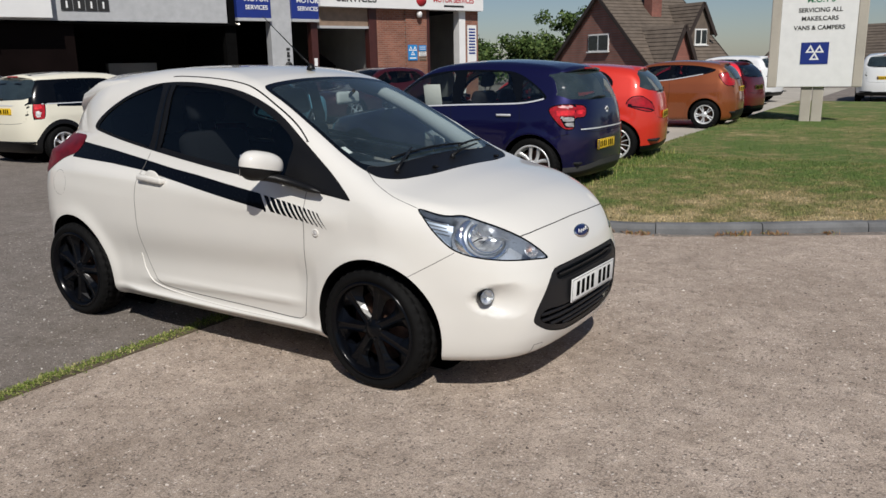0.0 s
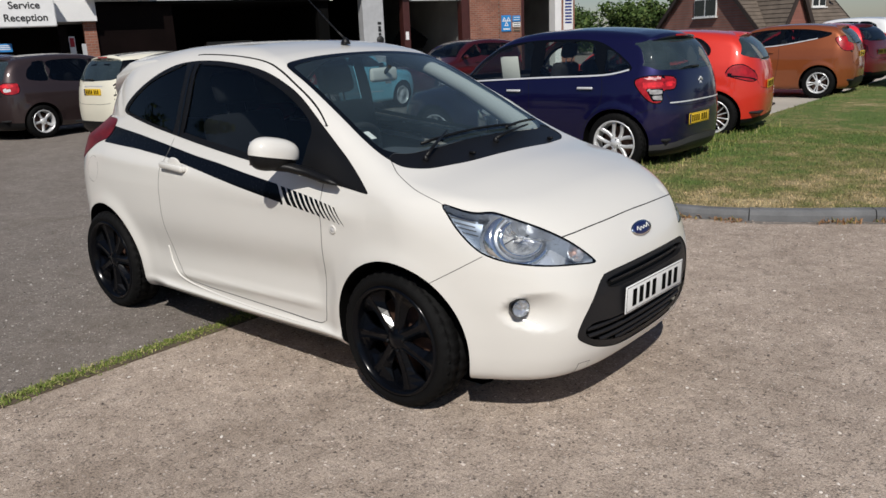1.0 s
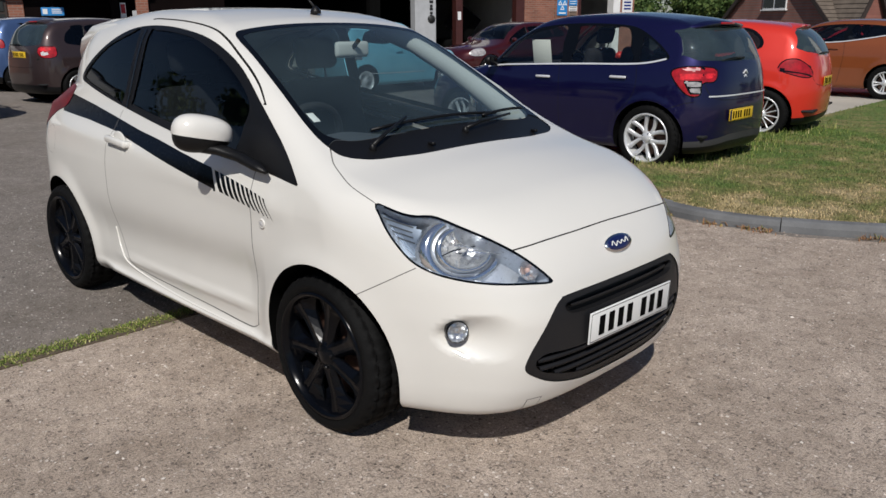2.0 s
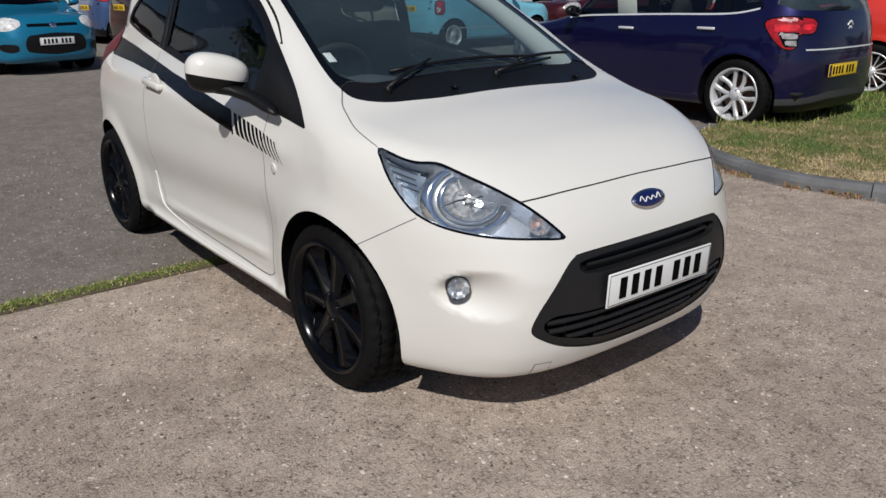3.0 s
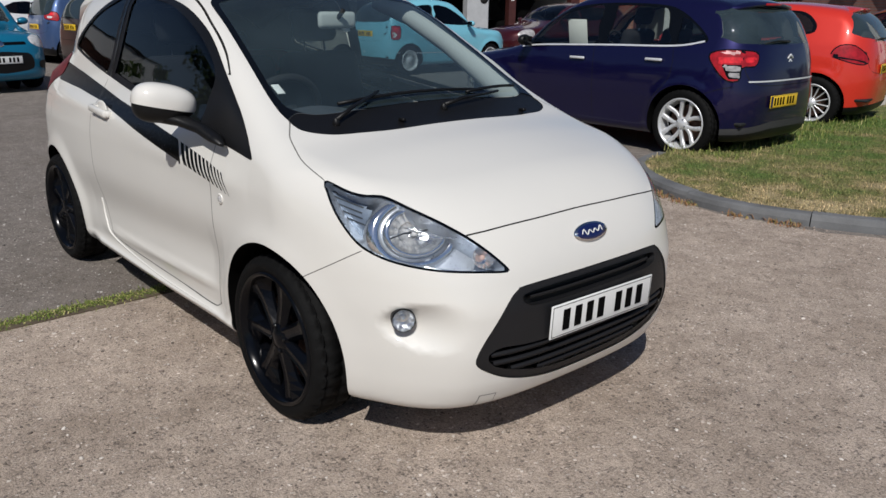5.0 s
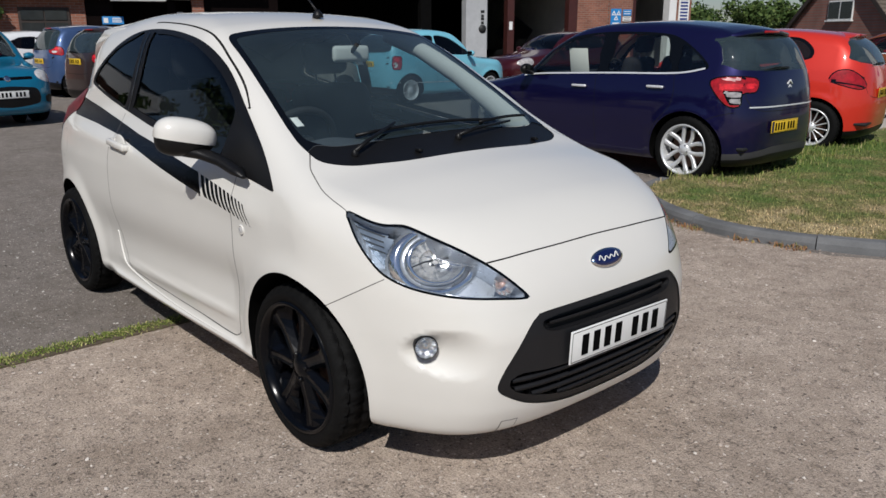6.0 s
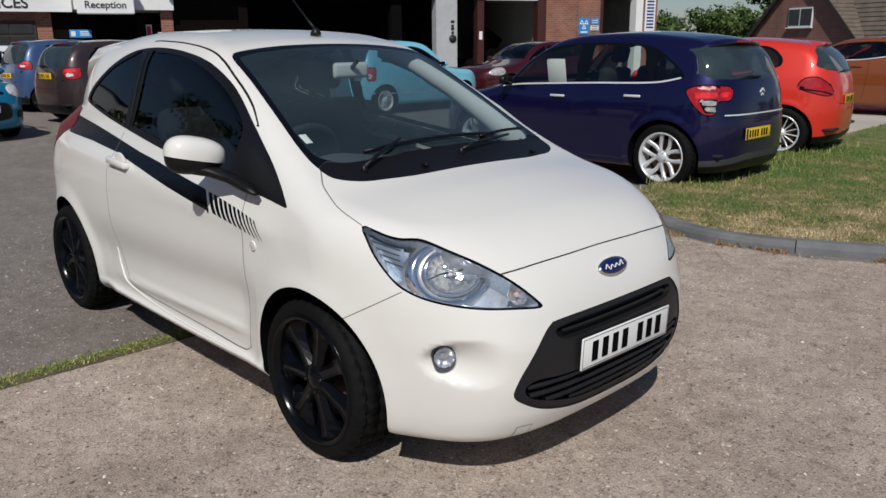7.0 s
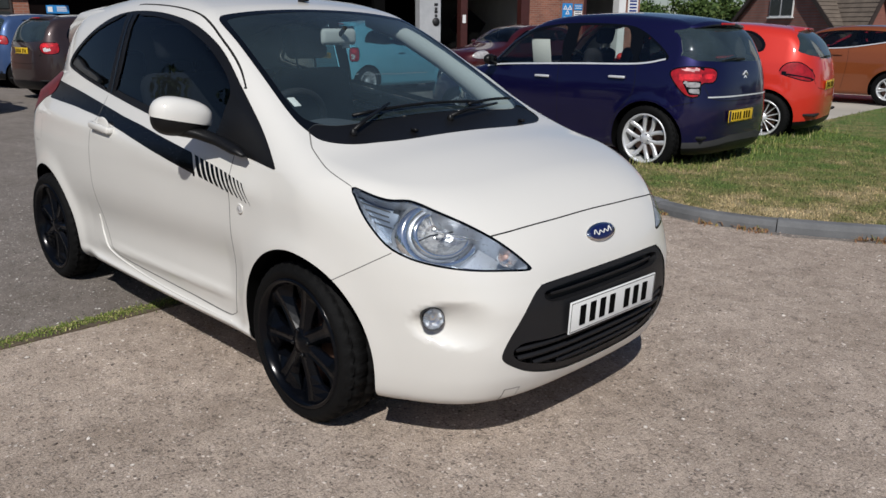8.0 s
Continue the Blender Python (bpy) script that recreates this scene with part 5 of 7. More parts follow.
# ribs on the wing of the head lamp
RIBS = [((0.248, 0.866), (0.292, 0.858)), ((0.258, 0.850), (0.362, 0.828)), ((0.272, 0.828), (0.366, 0.808)), ((0.296, 0.806), (0.374, 0.789)), ((0.322, 0.783), (0.384, 0.770))]


def side_of(p):
    return np.abs(p[:, 1]) > 0.42


def bars_on_plate(parent, width, height, dark="matt_black"):
    """Seven plain bars where a number plate has its characters; the plate lies in the x-z plane and faces -y."""
    n = 7
    pitch = width * 0.84 / (n + 0.6)
    x = -pitch * (n + 0.6) / 2 + pitch / 2
    for i in range(n):
        if i == 4:
            x += pitch * 0.6
        part("character_bar", box((pitch * 0.55, 0.002, height * 0.62), (x, -0.004, 0), 0.0), dark, parent, smooth=False)
        x += pitch


def number_plate(parent, m, material, band=False, width=0.52, height=0.111):
    pl = part("number_plate", box((width, 0.006, height), (0, 0, 0), 0.0025), material, parent, "number plate with plain dark bars", m=m)
    bars_on_plate(pl, width * (0.93 if band else 1.0), height)
    for z in (-1, 1):
        part("border_line", box((width - 0.012, 0.001, 0.0018), (0, -0.0032, z * (height / 2 - 0.006))), "matt_black", pl, smooth=False)
        part("border_line", box((0.0018, 0.001, height - 0.012), (z * (width / 2 - 0.006), -0.0032, 0)), "matt_black", pl, smooth=False)
    if band:
        part("blue_band", box((0.04, 0.002, height * 0.86), (-width / 2 + 0.026, -0.0035, 0)), "badge_blue", pl, smooth=False)
    return pl


def grid_between(a, b, n):
    """Rows of points between two lines of the same length."""
    a, b = np.array(a, float), np.array(b, float)
    return [a + (b - a) * t for t in np.linspace(0, 1, n)]


def line(a, b, n):
    return [(a[0] + (b[0] - a[0]) * t, a[1] + (b[1] - a[1]) * t) for t in np.linspace(0, 1, n)]


def seat(car, x, y, base=0.42, material="seat_cloth", back=0.62):
    """A front seat: cushion, backrest, headrest on two posts."""
    part("seat_cushion", box((0.50, 0.46, 0.16), (x, y, base), 0.06, seg=3), material, car)
    tilt = Matrix.Rotation(radians(-16), 4, "Y")
    part("backrest", box((0.14, 0.46, back), (x - 0.30, y, base + 0.36), 0.06, tilt, 3), material, car)
    hr = part("headrest", box((0.09, 0.25, 0.17), (x - 0.42, y, base + 0.36 + back / 2 + 0.12), 0.04, tilt, 3), material, car)
    for s in (-0.06, 0.06):
        part("headrest_post", tube([(x - 0.42, y + s, base + 0.40 + back / 2), (x - 0.38, y + s, base + 0.22 + back / 2)], 0.006), "chrome", hr)


def white_hatchback():
    car = thing("small_hatchback", "cream-white three-door small hatchback with black side stripes and black alloy wheels", "car")
    c = WHITE_BODY
    sh = Shell(c, 312, 176, 50)
    side, front, top = "side", "front", "top"
    openings = ((0.030, 0.305, 0.333), (-2.272, 0.295, 0.345))
    for wx, wz, wr in openings:
        def ring(p):
            return np.hypot(p[:, 0] - wx, p[:, 2] - wz) - wr

        def near(p):
            return side_of(p) & (np.abs(p[:, 0] - wx) < 0.42) & (p[:, 2] < 0.75)
        sh.region("arch", ring, near)
        sh.remove("arch")
    # side windows: a black surround with two panes in it
    dlo = curve_pts([(-0.098, 0.895), (-0.22, 0.985), (-0.34, 1.063), (-0.445, 1.133), (-0.605, 1.237), (-0.735, 1.302), (-0.91, 1.362), (-1.1, 1.394), (-1.3, 1.412), (-1.5, 1.415), (-1.67, 1.398),
                     (-1.83, 1.35), (-1.99, 1.275), (-2.1, 1.2), (-2.12, 1.155), (-2.03, 1.13), (-1.8, 1.088), (-1.5, 1.043), (-1.2, 1.003), (-0.9, 0.968), (-0.54, 0.933), (-0.25, 0.905), (-0.115, 0.890)], 5, True)
    sh.region("window_frame", flat(side, poly_line(dlo)), seen(side, dlo, side_of))
    door_glass = curve_pts([(-0.51, 1.125), (-0.60, 1.20), (-0.77, 1.285), (-1.0, 1.357), (-1.24, 1.388), (-1.40, 1.394), (-1.455, 1.385), (-1.462, 1.2), (-1.475, 1.09), (-1.46, 1.068), (-1.164, 1.028), (-0.815, 0.988), (-0.56, 0.962), (-0.53, 0.975), (-0.52, 1.05)], 6, True)
    sh.region("door_window", flat(side, poly_line(door_glass)), seen(side, door_glass, side_of))
    quarter = curve_pts([(-1.56, 1.392), (-1.68, 1.372), (-1.86, 1.318), (-2.01, 1.24), (-2.085, 1.175), (-2.08, 1.158), (-1.93, 1.125), (-1.65, 1.08), (-1.58, 1.075), (-1.562, 1.2)], 6, True)
    sh.region("quarter_window", flat(side, poly_line(quarter)), seen(side, quarter, side_of))

    # windscreen, its black border and the cowl
    def glass_zone(p):
        return (p[:, 2] > 0.9) & (np.abs(p[:, 1]) < 0.75)
    ws = curve_pts([(0.070, -0.2), (0.070, 0.05), (0.064, 0.276), (0.040, 0.411), (0.012, 0.515), (-0.045, 0.592), (-0.12, 0.606), (-0.20, 0.606), (-0.371, 0.583), (-0.611, 0.549), (-0.78, 0.526), (-0.835, 0.505), (-0.852, 0.46), (-0.858, 0.30), (-0.853, 0.05), (-0.853, -0.2)], 6)
    sh.region("windscreen_border", flat(top, poly_line(ws)), seen(top, ws, glass_zone))
    wg = curve_pts([(-0.088, -0.2), (-0.088, 0.05), (-0.09, 0.3), (-0.105, 0.48), (-0.15, 0.555), (-0.21, 0.577), (-0.371, 0.558), (-0.611, 0.524), (-0.77, 0.50), (-0.81, 0.47), (-0.823, 0.3), (-0.826, 0.05), (-0.826, -0.2)], 6)
    sh.region("windscreen", flat(top, poly_line(wg)), seen(top, wg, glass_zone))
    cowl = [(-0.088, -0.2), (-0.088, 0.3), (-0.105, 0.48), (-0.14, 0.56), (-0.10, 0.64), (0.1, 0.64), (0.1, -0.2)]
    sh.region("cowl", flat(top, poly_line(cowl)), seen(top, cowl, glass_zone), over=("windscreen_border",))

    # head lamps, seen at 45 degrees
    def ahead(p):
        return p[:, 0] > 0.05
    lamp = curve_pts([(-0.328, 0.873), (-0.238, 0.849), (-0.190, 0.843), (-0.135, 0.842), (-0.047, 0.812), (0.037, 0.779), (0.117, 0.738), (0.184, 0.692), (0.240, 0.641), (0.225, 0.634),
                      (0.155, 0.641), (0.027, 0.650), (-0.071, 0.662), (-0.140, 0.677), (-0.202, 0.703), (-0.247, 0.743), (-0.286, 0.791), (-0.315, 0.842)], 5, True)
    lamp_d = poly_line(lamp)
    sh.region("lamp_rim", flat("corner", lamp_d), seen("corner", lamp, ahead))
    sh.region("head_lamp", flat("corner", lambda s: lamp_d(s) + 0.0065), seen("corner", lamp, ahead))

    # lower grille: frame, sunken panel
    grille = curve_pts([(-0.2, 0.592), (0.1, 0.592), (0.30, 0.589), (0.355, 0.578), (0.40, 0.535), (0.44, 0.475), (0.475, 0.415), (0.487, 0.37), (0.455, 0.338), (0.37, 0.297), (0.22, 0.263), (0.05, 0.256), (-0.2, 0.256)], 6)
    gd = poly_line(grille)
    sh.region("grille_frame", flat(front, gd), seen(front, grille, ahead))
    inner = curve_pts([(-0.2, 0.40), (0.1, 0.40), (0.30, 0.402), (0.41, 0.408), (0.45, 0.385), (0.425, 0.348), (0.33, 0.315), (0.2, 0.29), (0.05, 0.285), (-0.2, 0.285)], 6)
    sh.region("grille_mouth", flat(front, poly_line(inner)), seen(front, inner, ahead))
    slot = curve_pts([(-0.2, 0.573), (0.2, 0.571), (0.322, 0.563), (0.335, 0.551), (0.31, 0.528), (0.2, 0.522), (-0.2, 0.524)], 5)
    sh.region("grille_slot", flat(front, poly_line(slot)), seen(front, slot, ahead, 0.03))

    # stripe along the belt
    stripe = [(-0.655, 0.884), (-0.595, 0.806), (-0.98, 0.858), (-1.26, 0.899), (-1.59, 0.943), (-1.9, 0.966), (-2.313, 0.982), (-2.262, 1.030), (-2.24, 1.076), (-1.9, 1.040), (-1.66, 1.009), (-1.33, 0.964), (-1.13, 0.943), (-0.914, 0.915)]
    sh.region("stripe", flat(side, poly_line(stripe)), seen(side, stripe, side_of), over=("body",))
    # tail lamp
    tl = curve_pts([(-2.205, 1.100), (-2.27, 1.012), (-2.41, 0.966), (-2.62, 0.87), (-2.8, 0.88), (-2.83, 1.0), (-2.72, 1.10), (-2.5, 1.105), (-2.32, 1.112)], 5, True)
    sh.region("tail_lamp", flat(side, poly_line(tl)), seen(side, tl, lambda p: (np.abs(p[:, 1]) > 0.45)), over=("body", "stripe"))
    # gaps between panels
    shut = curve_pts([(-0.365, 0.918), (-0.364, 0.75), (-0.376, 0.53), (-0.400, 0.33), (-0.425, 0.285), (-0.49, 0.275), (-0.77, 0.283), (-1.06, 0.290), (-1.36, 0.298), (-1.50, 0.322), (-1.585, 0.42), (-1.618, 0.55), (-1.628, 0.70), (-1.622, 0.86), (-1.56, 1.04)], 6)
    sh.seam(flat(side, open_line(shut)), seen(side, shut, side_of), 0.0022, over=("body", "stripe"), name="door_gap")
    rail = curve_pts([(-0.43, 1.135), (-0.515, 1.20), (-0.647, 1.277), (-0.837, 1.368), (-0.969, 1.408), (-1.189, 1.434), (-1.45, 1.446), (-1.53, 1.444)], 6)
    sh.seam(flat(side, open_line(rail)), seen(side, rail, side_of, 0.01), 0.0026, 0.008, over=("body",), name="roof_gap")
    hood = curve_pts([(-0.135, 0.298), (-0.111, 0.284), (-0.06, 0.243), (-0.023, 0.216), (0.04, 0.184), (0.099, 0.158), (0.16, 0.141), (0.235, 0.126)], 6)
    sh.seam(flat("shoulder", open_line(hood)), seen("shoulder", hood, lambda p: np.abs(p[:, 1]) > 0.54, 0.015), 0.0018, 0.006, over=("body",), name="bonnet_gap")
    lip = curve_pts([(0.600, 0.515), (0.620, 0.452), (0.636, 0.375), (0.648, 0.25), (0.653, 0.1), (0.652, -0.2)], 6)
    sh.seam(flat(top, open_line(lip)), seen(top, lip, lambda p: p[:, 2] > 0.68, 0.03), 0.0016, 0.008, over=("body",), name="lip_gap")
    bump = [(0.205, 0.568), (0.33, 0.640), (0.42, 0.694)]
    sh.seam(flat(side, open_line(bump)), seen(side, bump, side_of, 0.006), 0.0015, over=("body",), name="bumper_gap")
    flap = [(-2.41 + 0.075 * math.cos(a), 0.825 + 0.075 * math.sin(a)) for a in np.linspace(0, 2 * math.pi, 28, endpoint=False)]
    sh.seam(flat(side, poly_line(flap)), seen(side, flap, lambda p: p[:, 1] < -0.5, 0.03), 0.0012, 0.003, over=("body",), name="fuel_flap_gap")

    # panels that can be told apart
    door_area = [tuple(p) for p in shut] + [(-1.5, 1.415), (-1.53, 1.443)] + [tuple(p) for p in rail[::-1]]
    sh.mark("door", flat(side, poly_line(door_area)), seen(side, door_area, side_of), over=("body",))
    bonnet = [(-0.108, 0.600), (-0.06, 0.630), (0.0, 0.656), (0.09, 0.680), (0.21, 0.687)] + [(0.33, 0.655), (0.41, 0.595), (0.5, 0.545)] + [tuple(p) for p in lip] + [(0.07, -0.2)] + [tuple(p) for p in ws if -0.115 < p[0] < 0.08 and p[1] > -0.19]
    sh.mark("bonnet", flat(top, poly_line(bonnet)), seen(top, bonnet, lambda p: p[:, 2] > 0.74), over=("body",))
    sh.mark("bumper", lambda p: p[:, 2] - 0.568 - 0.585 * np.clip(p[:, 0] - 0.205, 0, 0.25), lambda p: p[:, 0] > 0.2, over=("body",))
    sh.mark("bumper", lambda p: -p[:, 0], lambda p: (p[:, 0] > 0.42) & (p[:, 2] < 0.78), over=("body",))

    def half(s):
        return lambda p: p.y * s > 0
    body = part("body_shell", sh.sheet(("body",)), "white_paint", car)
    part("bonnet", sh.sheet(("bonnet",)), "white_paint", car)
    bumper = part("front_bumper", sh.sheet(("bumper",)), "white_paint", car)
    for nm in ("bonnet_gap", "door_gap", "roof_gap", "lip_gap", "bumper_gap", "fuel_flap_gap"):
        for s in (1, -1):
            me = sh.sheet((nm,), 0.0, half(s))
            if me:
                part(nm, me, "seam" if nm in ("roof_gap", "lip_gap") else "fine_seam", car)
    part("windscreen_border", sh.sheet(("windscreen_border",), 0.001), "gloss_black", car)
    part("windscreen", sh.sheet(("windscreen",), 0.0), "screen_glass", car).visible_shadow = False
    part("cowl", sh.sheet(("cowl",), -0.002), "black_plastic", car, "matt black plastic cowl below the windscreen")
    for s in (-1, 1):
        door = part("door", sh.sheet(("door",), 0.0, half(s)), "white_paint", car)
        part("window_frame", sh.sheet(("window_frame",), 0.002, half(s)), "black_plastic", car)
        part("door_window", sh.sheet(("door_window",), -0.003, half(s)), "side_glass", door).visible_shadow = False
        part("quarter_window", sh.sheet(("quarter_window",), -0.003, half(s)), "dark_glass", car).visible_shadow = False
        post = part("window_post", sh.drape(side, grid_between(line((-1.492, 1.398), (-1.512, 1.05), 8), line((-1.506, 1.398), (-1.526, 1.05), 8), 2), s, 0.006), "gloss_black", car)
        st = part("stripe", sh.sheet(("stripe",), 0.0006, half(s)), "decal", car, "glossy black stripe that breaks into bars")
        x = -0.632
        for i in range(11):
            k = i / 10
            wd, zt = 0.031 - 0.020 * k, 0.879 - 0.056 * k
            zb = zt - 0.074
            g = grid_between(line((x, zt), (x + 0.062, zb), 7), line((x + wd, zt - wd * 0.15), (x + wd + 0.062 - 0.008 * k, zb - wd * 0.15), 7), 4)
            part("stripe_bar", sh.drape(side, g, s, 0.0008), "decal", st)
            x += 0.0425 - 0.017 * k
        sill = curve_pts([(-1.645, 0.47), (-1.63, 0.39), (-1.57, 0.325), (-1.48, 0.292), (-1.29, 0.272), (-0.98, 0.260), (-0.65, 0.256), (-0.43, 0.256)], 5)
        q = sh.on_skin(side, sill, s)
        rad = [0.0015 + 0.0042 * math.sin(math.pi * min(1.0, 0.08 + k / (len(q) - 1))) ** 0.5 for k in range(len(q) - 1)] + [0.002]
        part("sill_ridge", tube([tuple(p) for p in q], rad, 10), "white_paint", car)
        # door handle in its cup
        co, nr = sh.spot(side, -1.48, 0.905, s)
        turn = Matrix.Translation(co) @ pose(0, 0, 0, 0, 4, 0)
        hb = bmesh.new()
        add_box(hb, (0.205, 0.026, 0.034), (0, s * 0.022, 0), 0.012, seg=3)
        add_box(hb, (0.05, 0.034, 0.03), (-0.085, s * 0.008, 0), 0.010, seg=2)
        add_box(hb, (0.05, 0.034, 0.03), (0.085, s * 0.008, 0), 0.010, seg=2)
        handle = part("door_handle", hb, "white_paint", door, m=turn)
        cup = bmesh.new()
        bmesh.ops.create_uvsphere(cup, u_segments=24, v_segments=12, radius=1, matrix=pose(-0.005, 0, 0.004) @ Matrix.Diagonal((0.062, 0.008, 0.042, 1)))
        part("handle_cup", cup, "white_paint", door, m=turn)
        co, nr = sh.spot(side, -0.291, 0.727, s)
        ind = part("side_indicator", lathe([(0.001, 0.006), (0.010, 0.006), (0.012, 0.003)], 20), "clear_lens", car, m=Matrix.Translation(co) @ nr.to_track_quat("Y", "Z").to_matrix().to_4x4())
        part("bezel", lathe([(0.012, 0.0), (0.012, 0.005), (0.019, 0.004), (0.020, -0.002)], 24, cap=False), "white_paint", ind)

        # head lamp: black rim, clear lens, reflector bowl, ribbed wing, indicator bulb
        hl = part("head_lamp", sh.sheet(("lamp_rim",), -0.001, half(s)), "gloss_black", car)
        part("lens", sh.sheet(("head_lamp",), 0.0, half(s)), "lamp_glass", hl).visible_shadow = False
        part("lamp_housing", sh.sheet(("head_lamp",), -0.10, half(s)), "lamp_silver", hl)
        part("lamp_trim", sh.wall(("head_lamp",), 0.007, half(s)), "lamp_chrome", hl, smooth=False)
        part("lamp_wall", sh.wall(("head_lamp",), 0.101, half(s)), "lamp_silver", hl, smooth=False)

        def aim(at, way):
            return Matrix.Translation((at[0], s * at[1], at[2])) @ Vector((way[0], s * way[1], way[2])).to_track_quat("Y", "Z").to_matrix().to_4x4()
        r = 0.070
        wide = Matrix.Diagonal((1.22, 1.0, 0.95, 1))
        bm0 = aim((0.498, 0.550, 0.742), (0.84, 0.36, 0.38)) @ wide
        # stepped reflector: flat facets in rings, with a smooth lower half
        steps = [(r, 0.0), (r * 0.93, -0.014), (r * 0.78, -0.027), (r * 0.58, -0.038), (r * 0.34, -0.045), (0.012, -0.048)]
        part("reflector_bowl", lathe(steps, 16, cap=False), "facet_mirror", hl, smooth=False, m=bm0)
        part("bulb", lathe([(0.001, -0.012), (0.008, -0.014), (0.010, -0.026), (0.008, -0.05)], 20), "clear_lens", hl, m=bm0.copy())
        part("bulb_shield", tube([(-r * 0.95, -0.012, 0.012), (-0.02, -0.018, 0.004), (0.03, -0.018, 0.0), (r * 0.93, -0.014, -0.014)], [0.0025, 0.003, 0.003, 0.002], 6), "rib_grey", hl, m=bm0.copy())
        part("bowl_ring", lathe([(r, 0.002), (r + 0.006, 0.003), (r + 0.011, -0.004), (r + 0.013, -0.03)], 56, cap=False), "lamp_chrome", hl, m=bm0.copy())
        part("inner_ring", lathe([(r + 0.013, -0.012), (r + 0.024, -0.016), (r + 0.026, -0.03)], 56, cap=False), "lamp_silver", hl, m=bm0.copy())
        part("wing_panel", sh.sheet(("head_lamp",), -0.052, lambda p: p.y * s > 0 and p.x - abs(p.y) < -0.27), "wing_silver", hl)
        part("outer_arc", lathe([(r + 0.024, -0.010), (r + 0.031, -0.007), (r + 0.040, -0.010), (r + 0.050, -0.026), (r + 0.052, -0.06)], 56, cap=False), "lamp_chrome", hl, m=bm0.copy())
        # bright edges that run from the bowl to the indicator
        for zs in ((0.664, 0.654, 0.650, 0.652), (0.775, 0.762, 0.742, 0.712)):
            q = sh.on_skin(front, curve_pts(list(zip((s * 0.60, s * 0.53, s * 0.46, s * 0.40), zs)), 4), 1)
            q = q - sh.normals(q) * 0.045
            part("reflector_edge", tube([tuple(v) for v in q], 0.0022, 6), "lamp_chrome", hl)
        ib = aim((0.652, 0.422, 0.676), (0.86, 0.38, 0.34))
        part("indicator_bowl", lathe([(0.034, 0.0), (0.031, -0.014), (0.019, -0.026), (0.001, -0.029)], 12, cap=False), "facet_mirror", hl, smooth=False, m=ib)
        part("indicator_bulb", lathe([(0.001, -0.004), (0.007, -0.007), (0.009, -0.022)], 16), "faded_lens", hl, m=ib.copy())
        for (xa, za), (xb, zb) in RIBS:
            g = [line((xa, za - d), (xb, zb - d), 6) for d in (0.0, 0.005)]
            part("lamp_rib", sh.drape(side, g, s, -0.050), "rib_grey", hl)
        part("tail_lamp", sh.sheet(("tail_lamp",), 0.003, half(s)), "dark_red_lens", car)

        # fog lamp in its scoop
        fm = Matrix.Translation((0.549, s * 0.640, 0.500)) @ Vector((0.86, s * 0.5, 0.0)).to_track_quat("Y", "Z").to_matrix().to_4x4()
        fog = part("fog_lamp", lathe([(0.036, -0.03), (0.036, 0.0), (0.0345, 0.002), (0.0335, 0.0)], 32, cap=False), "gloss_black", bumper, m=fm)
        part("fog_lens", lathe([(0.001, 0.007), (0.018, 0.006), (0.0335, 0.001)], 28, cap=False), "lamp_glass", fog).visible_shadow = False
        part("fog_reflector", lathe([(0.0335, 0.000), (0.029, -0.012), (0.018, -0.022), (0.009, -0.026), (0.008, -0.008), (0.001, -0.006)], 12, cap=False), "facet_mirror", fog, smooth=False)

    for k, lift, mt, nm in ((1.0, 0.0006, "fine_seam", "cover_gap"), (0.90, 0.0012, "white_paint", "towing_eye_cover")):
        g = [[(-0.425 + 0.028 * k * u, 0.226 + 0.022 * k * v) for u in np.linspace(-1, 1, 9)] for v in np.linspace(-1, 1, 7)]
        part(nm, sh.drape(front, g, 1, lift), mt, bumper)
    # grille
    gr = part("grille", sh.sheet(("grille_frame",), -0.004), "grille_plastic", bumper)
    part("grille_mouth", sh.sheet(("grille_mouth",), -0.045), "matt_black", gr)
    part("grille_slot", sh.sheet(("grille_slot",), -0.028), "black_plastic", gr)
    part("slot_edge", sh.wall(("grille_slot",), 0.029), "grille_plastic", gr, smooth=False)
    for i, (z, hw) in enumerate(((0.385, 0.435), (0.355, 0.425), (0.325, 0.36), (0.300, 0.25))):
        ys = np.linspace(-hw, hw, 25)
        nose_x = sh.on_skin(front, [(y, z) for y in ys], 1)[:, 0]

        def arc(dz, back):
            return [(nx - back, y, z + dz) for y, nx in zip(ys, nose_x)]
        bm = bmesh.new()
        lines = [arc(0.006, 0.012), arc(-0.006, 0.008), arc(-0.009, 0.035), arc(0.004, 0.040)]
        vs = [[bm.verts.new(p) for p in l] for l in lines]
        for a in range(4):
            for k in range(24):
                bm.faces.new((vs[a][k], vs[a][k + 1], vs[(a + 1) % 4][k + 1], vs[(a + 1) % 4][k]))
        bmesh.ops.recalc_face_normals(bm, faces=bm.faces)
        part("grille_slat", bm, "grille_plastic", gr)
    for y in np.linspace(-0.36, 0.36, 7):
        co, nr = sh.spot(front, float(y), 0.345, 1)
        part("grille_rib", box((0.02, 0.006, 0.10), (co.x - 0.032, y, 0.345), 0.001), "black_plastic", gr)
    bm = bmesh.new()
    vs = [[bm.verts.new((q[0] - b, q[1], q[2])) for q in sh.on_skin(front, [(y, 0.546 + dz) for y in np.linspace(-0.30, 0.30, 21)], 1)] for dz, b in ((0.005, 0.012), (-0.004, 0.010), (-0.006, 0.026))]
    for a in range(2):
        for k in range(20):
            bm.faces.new((vs[a][k], vs[a][k + 1], vs[a + 1][k + 1], vs[a + 1][k]))
    part("grille_slat", bm, "grille_plastic", gr)
